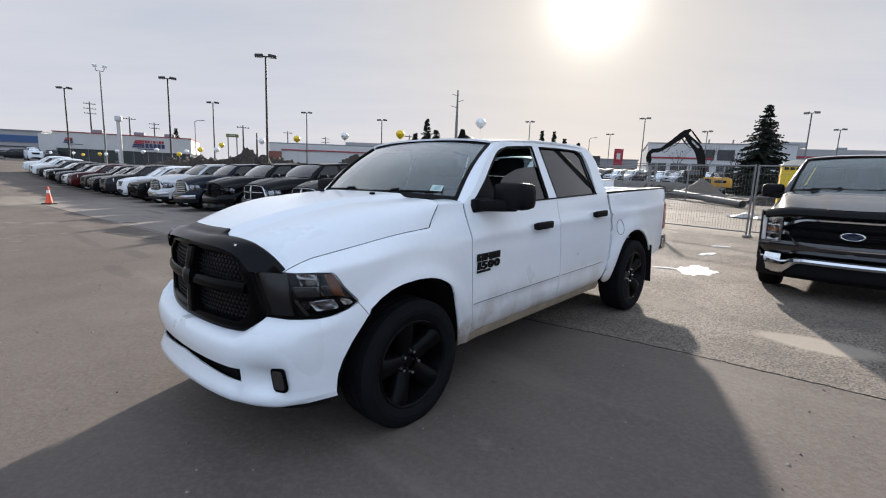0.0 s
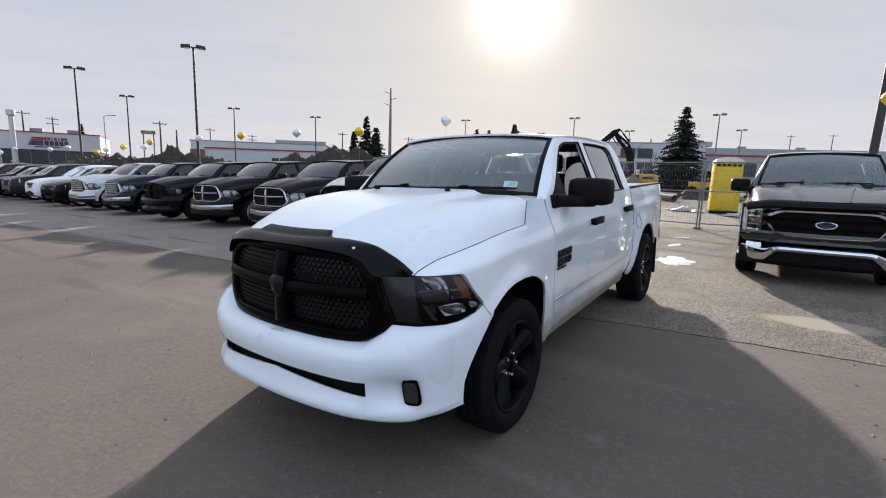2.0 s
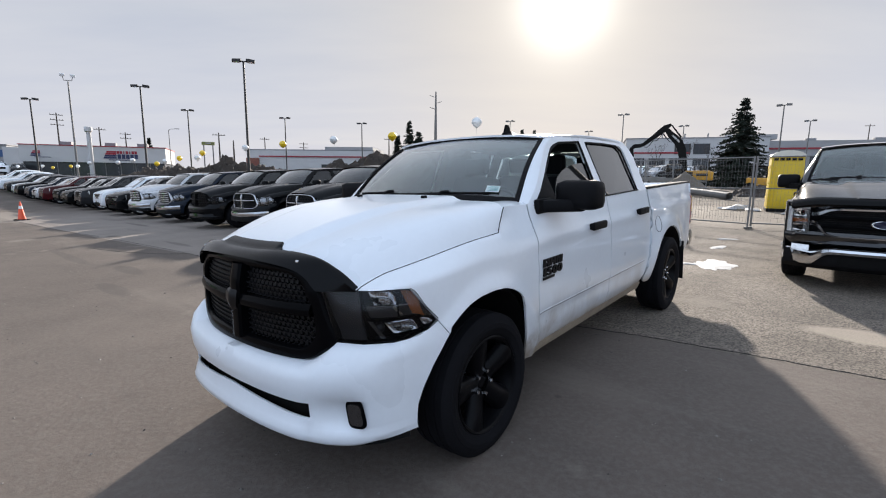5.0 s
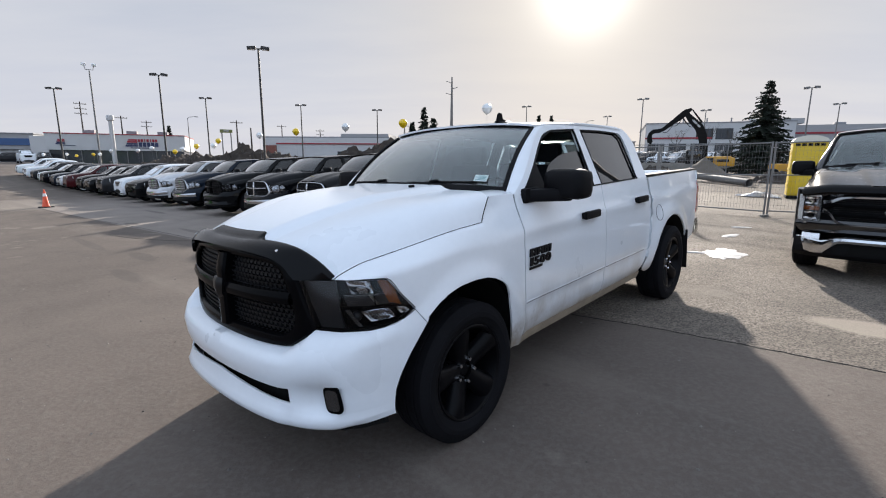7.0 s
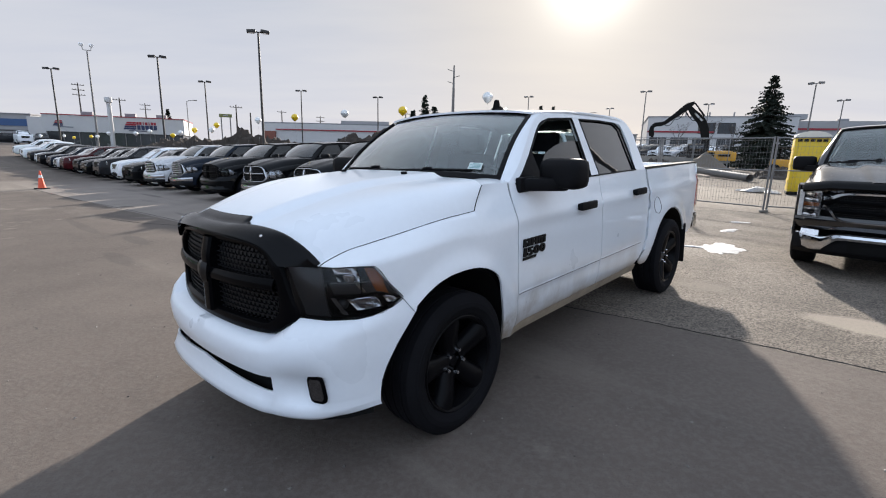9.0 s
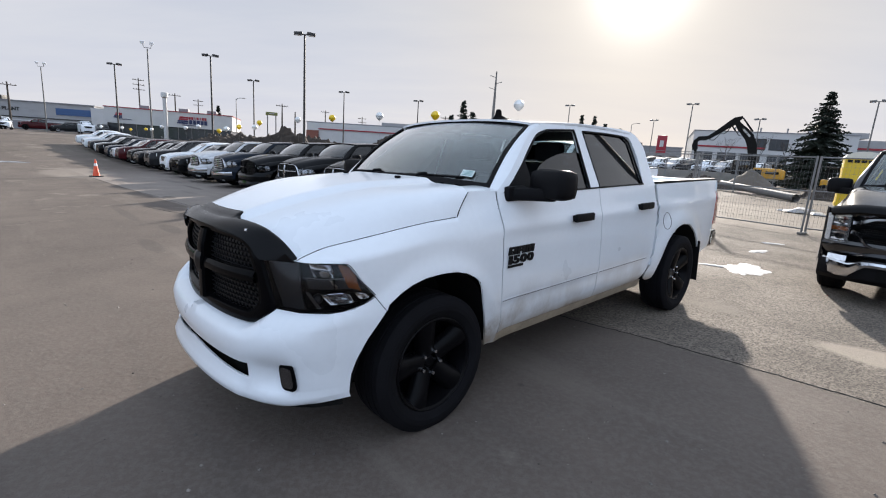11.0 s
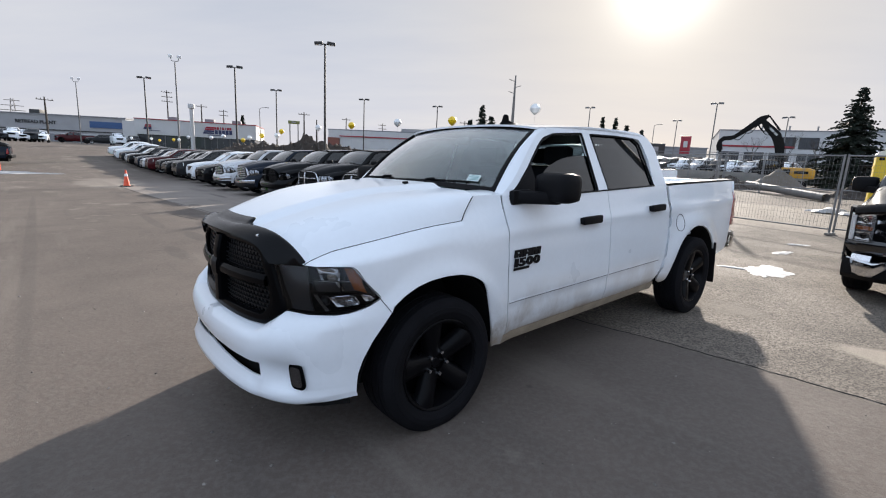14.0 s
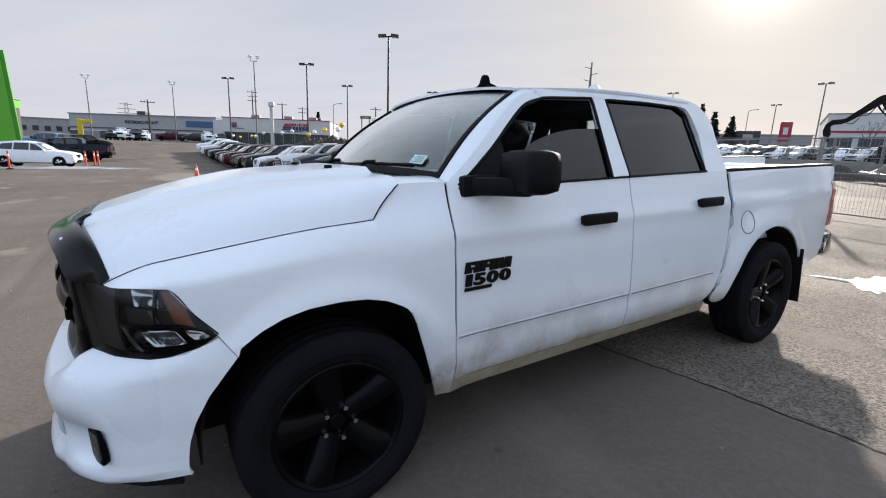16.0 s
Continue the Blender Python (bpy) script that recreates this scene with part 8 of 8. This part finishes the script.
def balloon(p, mt, size, label, tie):
    root = thing("balloon", Matrix.Translation(p), label, "balloon", "balloons")
    part("skin", lathe(bmesh.new(), [(-size * 1.12, 0), (-size * 1.08, size * 0.10), (-size * 0.75, size * 0.55), (-size * 0.35, size * 0.88), (0.05 * size, size), (size * 0.5, size * 0.84), (size * 0.85, size * 0.45), (size * 0.97, 0)], 20, "z"), mt, root)
    part("string", tube(bmesh.new(), curve_pts([(0, 0, -size), (0.03, 0.02, (tie - p.z) * 0.5), (0.0, 0.0, tie - p.z)], 10), 0.0025, 4), STRING, root, "thin pale ribbon")


def row_r(b, u=11.2, most=66):
    d = Vector((math.sin(radians(b)), math.cos(radians(b)), 0)).dot(BACK)
    return min(most, u / max(d, 0.05))


for b, el, mt in ((3.9, 6.09, 0), (-5.7, 4.39, 1), (-12.2, 3.85, 0), (-17.6, 3.22, 1), (-21.4, 2.73, 0), (-25.5, 2.05, 1), (-26.0, 1.54, 0), (-27.6, 1.45, 1), (-28.9, 1.13, 0), (-29.6, 0.85, 1), (-31.6, 1.15, 0), (-32.8, 0.91, 0), (-35.0, 0.83, 0), (-35.9, 0.50, 0), (-36.4, 0.48, 1), (-37.7, 0.34, 1), (-38.4, 0.47, 0), (-40.1, 0.42, 0)):
    r = row_r(b)
    p = polar(b, r, height(el, r))
    balloon(p, BALLOON_Y if mt else BALLOON_W, 0.155 if r < 30 else 0.16, "yellow party balloon on a ribbon" if mt else "white party balloon on a ribbon", lie(p.x, p.y))
p = polar(47.2, 12.9, height(7.7, 13.5))
balloon(p, BALLOON_Y, 0.17, "yellow party balloon on a ribbon", lie(p.x, p.y))


# ---- vehicles further off ----
def at_bearing(b, r, turn):
    p = beyond(b, r) if b < -40 else polar(b, r)
    return Matrix.Translation(p) @ Matrix.Rotation(radians(turn), 4, "Z")


suv(at_bearing(-54.5, 42, 36), "white suv with dark glass and black wheels", CLEAN_WHITE, "", RIM_BLACK, False, 0.15, 0.02)
pickup(at_bearing(-56.0, 52, 222), "dark blue pickup truck by the showroom", NAVY_CAR, 0, deflector=False)
pickup(at_bearing(-56.6, 62, 200), "bright blue pickup truck by the showroom", BLUE_CAR, 0, deflector=False)
pickup(at_bearing(-51.6, 60, 80), "black off-road pickup truck facing the lot", BLACK_CAR, 0, deflector=False)
for i, b in enumerate((-50.6, -49.9, -49.2, -48.6, -48.0, -42.0, -40.8)):
    suv(at_bearing(b, 96, -50 + 4 * (i % 3)), "white van parked along the far street" if i % 3 else "dark grey van parked along the far street", CLEAN_WHITE if i % 3 else GREY_CAR, "far vans", STEEL, False, 0.5, 0.35 if i % 2 else 0.1)
pickup(at_bearing(-46.4, 110, 226), "red pickup truck parked along the far street", RED_CAR, 0, deflector=False)
suv(at_bearing(-44.2, 106, 226), "dark grey suv parked along the far street", GREY_CAR, "", STEEL, False, 0.2, 0.1)
FAR = [GREY_CAR, CLEAN_WHITE, SILVER_CAR, BLACK_CAR, CLEAN_WHITE, NAVY_CAR]
for i in range(22):
    b = 13.0 + 0.78 * i
    suv(at_bearing(b, 66 + 6 * (i % 2), 205 + 8 * (i % 3)), "car parked in the far dealership lot", FAR[(i * 5) % 6], "far lot cars", STEEL, False, 0.0, 0.0)

# yellow height bar, far signs, low wall before the far lot
q = beyond(-53.0, 66)
yb = thing("height_bar", Matrix.Translation(q) @ Matrix.Rotation(facing(q) + math.pi / 2, 4, "Z"), "yellow steel height bar on a post", "barrier")
part("post", box(bmesh.new(), (0, 0, 1.7), (0.5, 0.4, 3.4), 0.08), YELLOW, yb)
part("arm", box(bmesh.new(), (0.55, 0, 3.1), (1.1, 0.35, 0.42), 0.08), YELLOW, yb)


def pylon_sign(b, r, w, h, top, mt, label):
    q = polar(b, r)
    root = thing("pylon_sign", Matrix.Translation(q) @ Matrix.Rotation(facing(q) + math.pi / 2, 4, "Z"), label, "sign")
    z = top - q.z
    for x in (-w * 0.35, w * 0.35):
        part("post", bar(bmesh.new(), (x, 0, 0), (x, 0, z - h), 0.2), GREY_POLE, root)
    face = part("panel", box(bmesh.new(), (0, 0, z - h / 2), (w, 0.4, h), 0.04), mt, root)
    part("mark", quick_box(bmesh.new(), (0, -0.22, z - h * 0.45), (w * 0.4, 0.05, h * 0.35)), WALL_WHITE if mt is SIGN_RED else WALL_GREY, face, "plain pale mark")


pylon_sign(19.9, 88, 1.5, 2.9, height(3.55, 88), SIGN_RED, "red pylon sign with a plain pale mark")
pylon_sign(16.9, 92, 3.4, 2.0, height(2.7, 92), POLE, "dark pylon sign with a plain mark")
pylon_sign(-24.4, 100, 2.2, 0.6, height(3.3, 100), mat("olive sign", (0.16, 0.17, 0.05), 0.5), "small olive street sign board")
a, b = polar(11.0, 58), polar(34.0, 55)
low = part("low_wall", box(bmesh.new(), (0, 0, 0.35), ((b - a).length, 0.3, 0.95), 0.02), CONCRETE)
low.matrix_world = Matrix.Translation(((a + b) / 2)) @ Matrix.Rotation(math.atan2(b.y - a.y, b.x - a.x), 4, "Z")
tagged(low, "long low concrete wall along the far lot", "wall")
# dark tree line and low sheds on the skyline
for i, (b0, b1, r, el) in enumerate(((4, 22, 160, 2.3), (-12, 4, 170, 1.9), (-62, -52, 170, 1.3))):
    root, w, z0 = building(b0, b1, r, r, "low grey shed on the skyline")
    t = height(el, r) - z0
    wall_box(root, "wall", 0, w, 0, t, 15, WALL_GREY if i else ROOF_GREY)
    wall_box(root, "roof", -0.3, w + 0.3, t, t + 0.3, 15.5, ROOF_GREY, -0.2)
    for k in range(12):
        window_unit(root, w * (k + 0.5) / 12, t * 0.45, w / 26, t * 0.25)
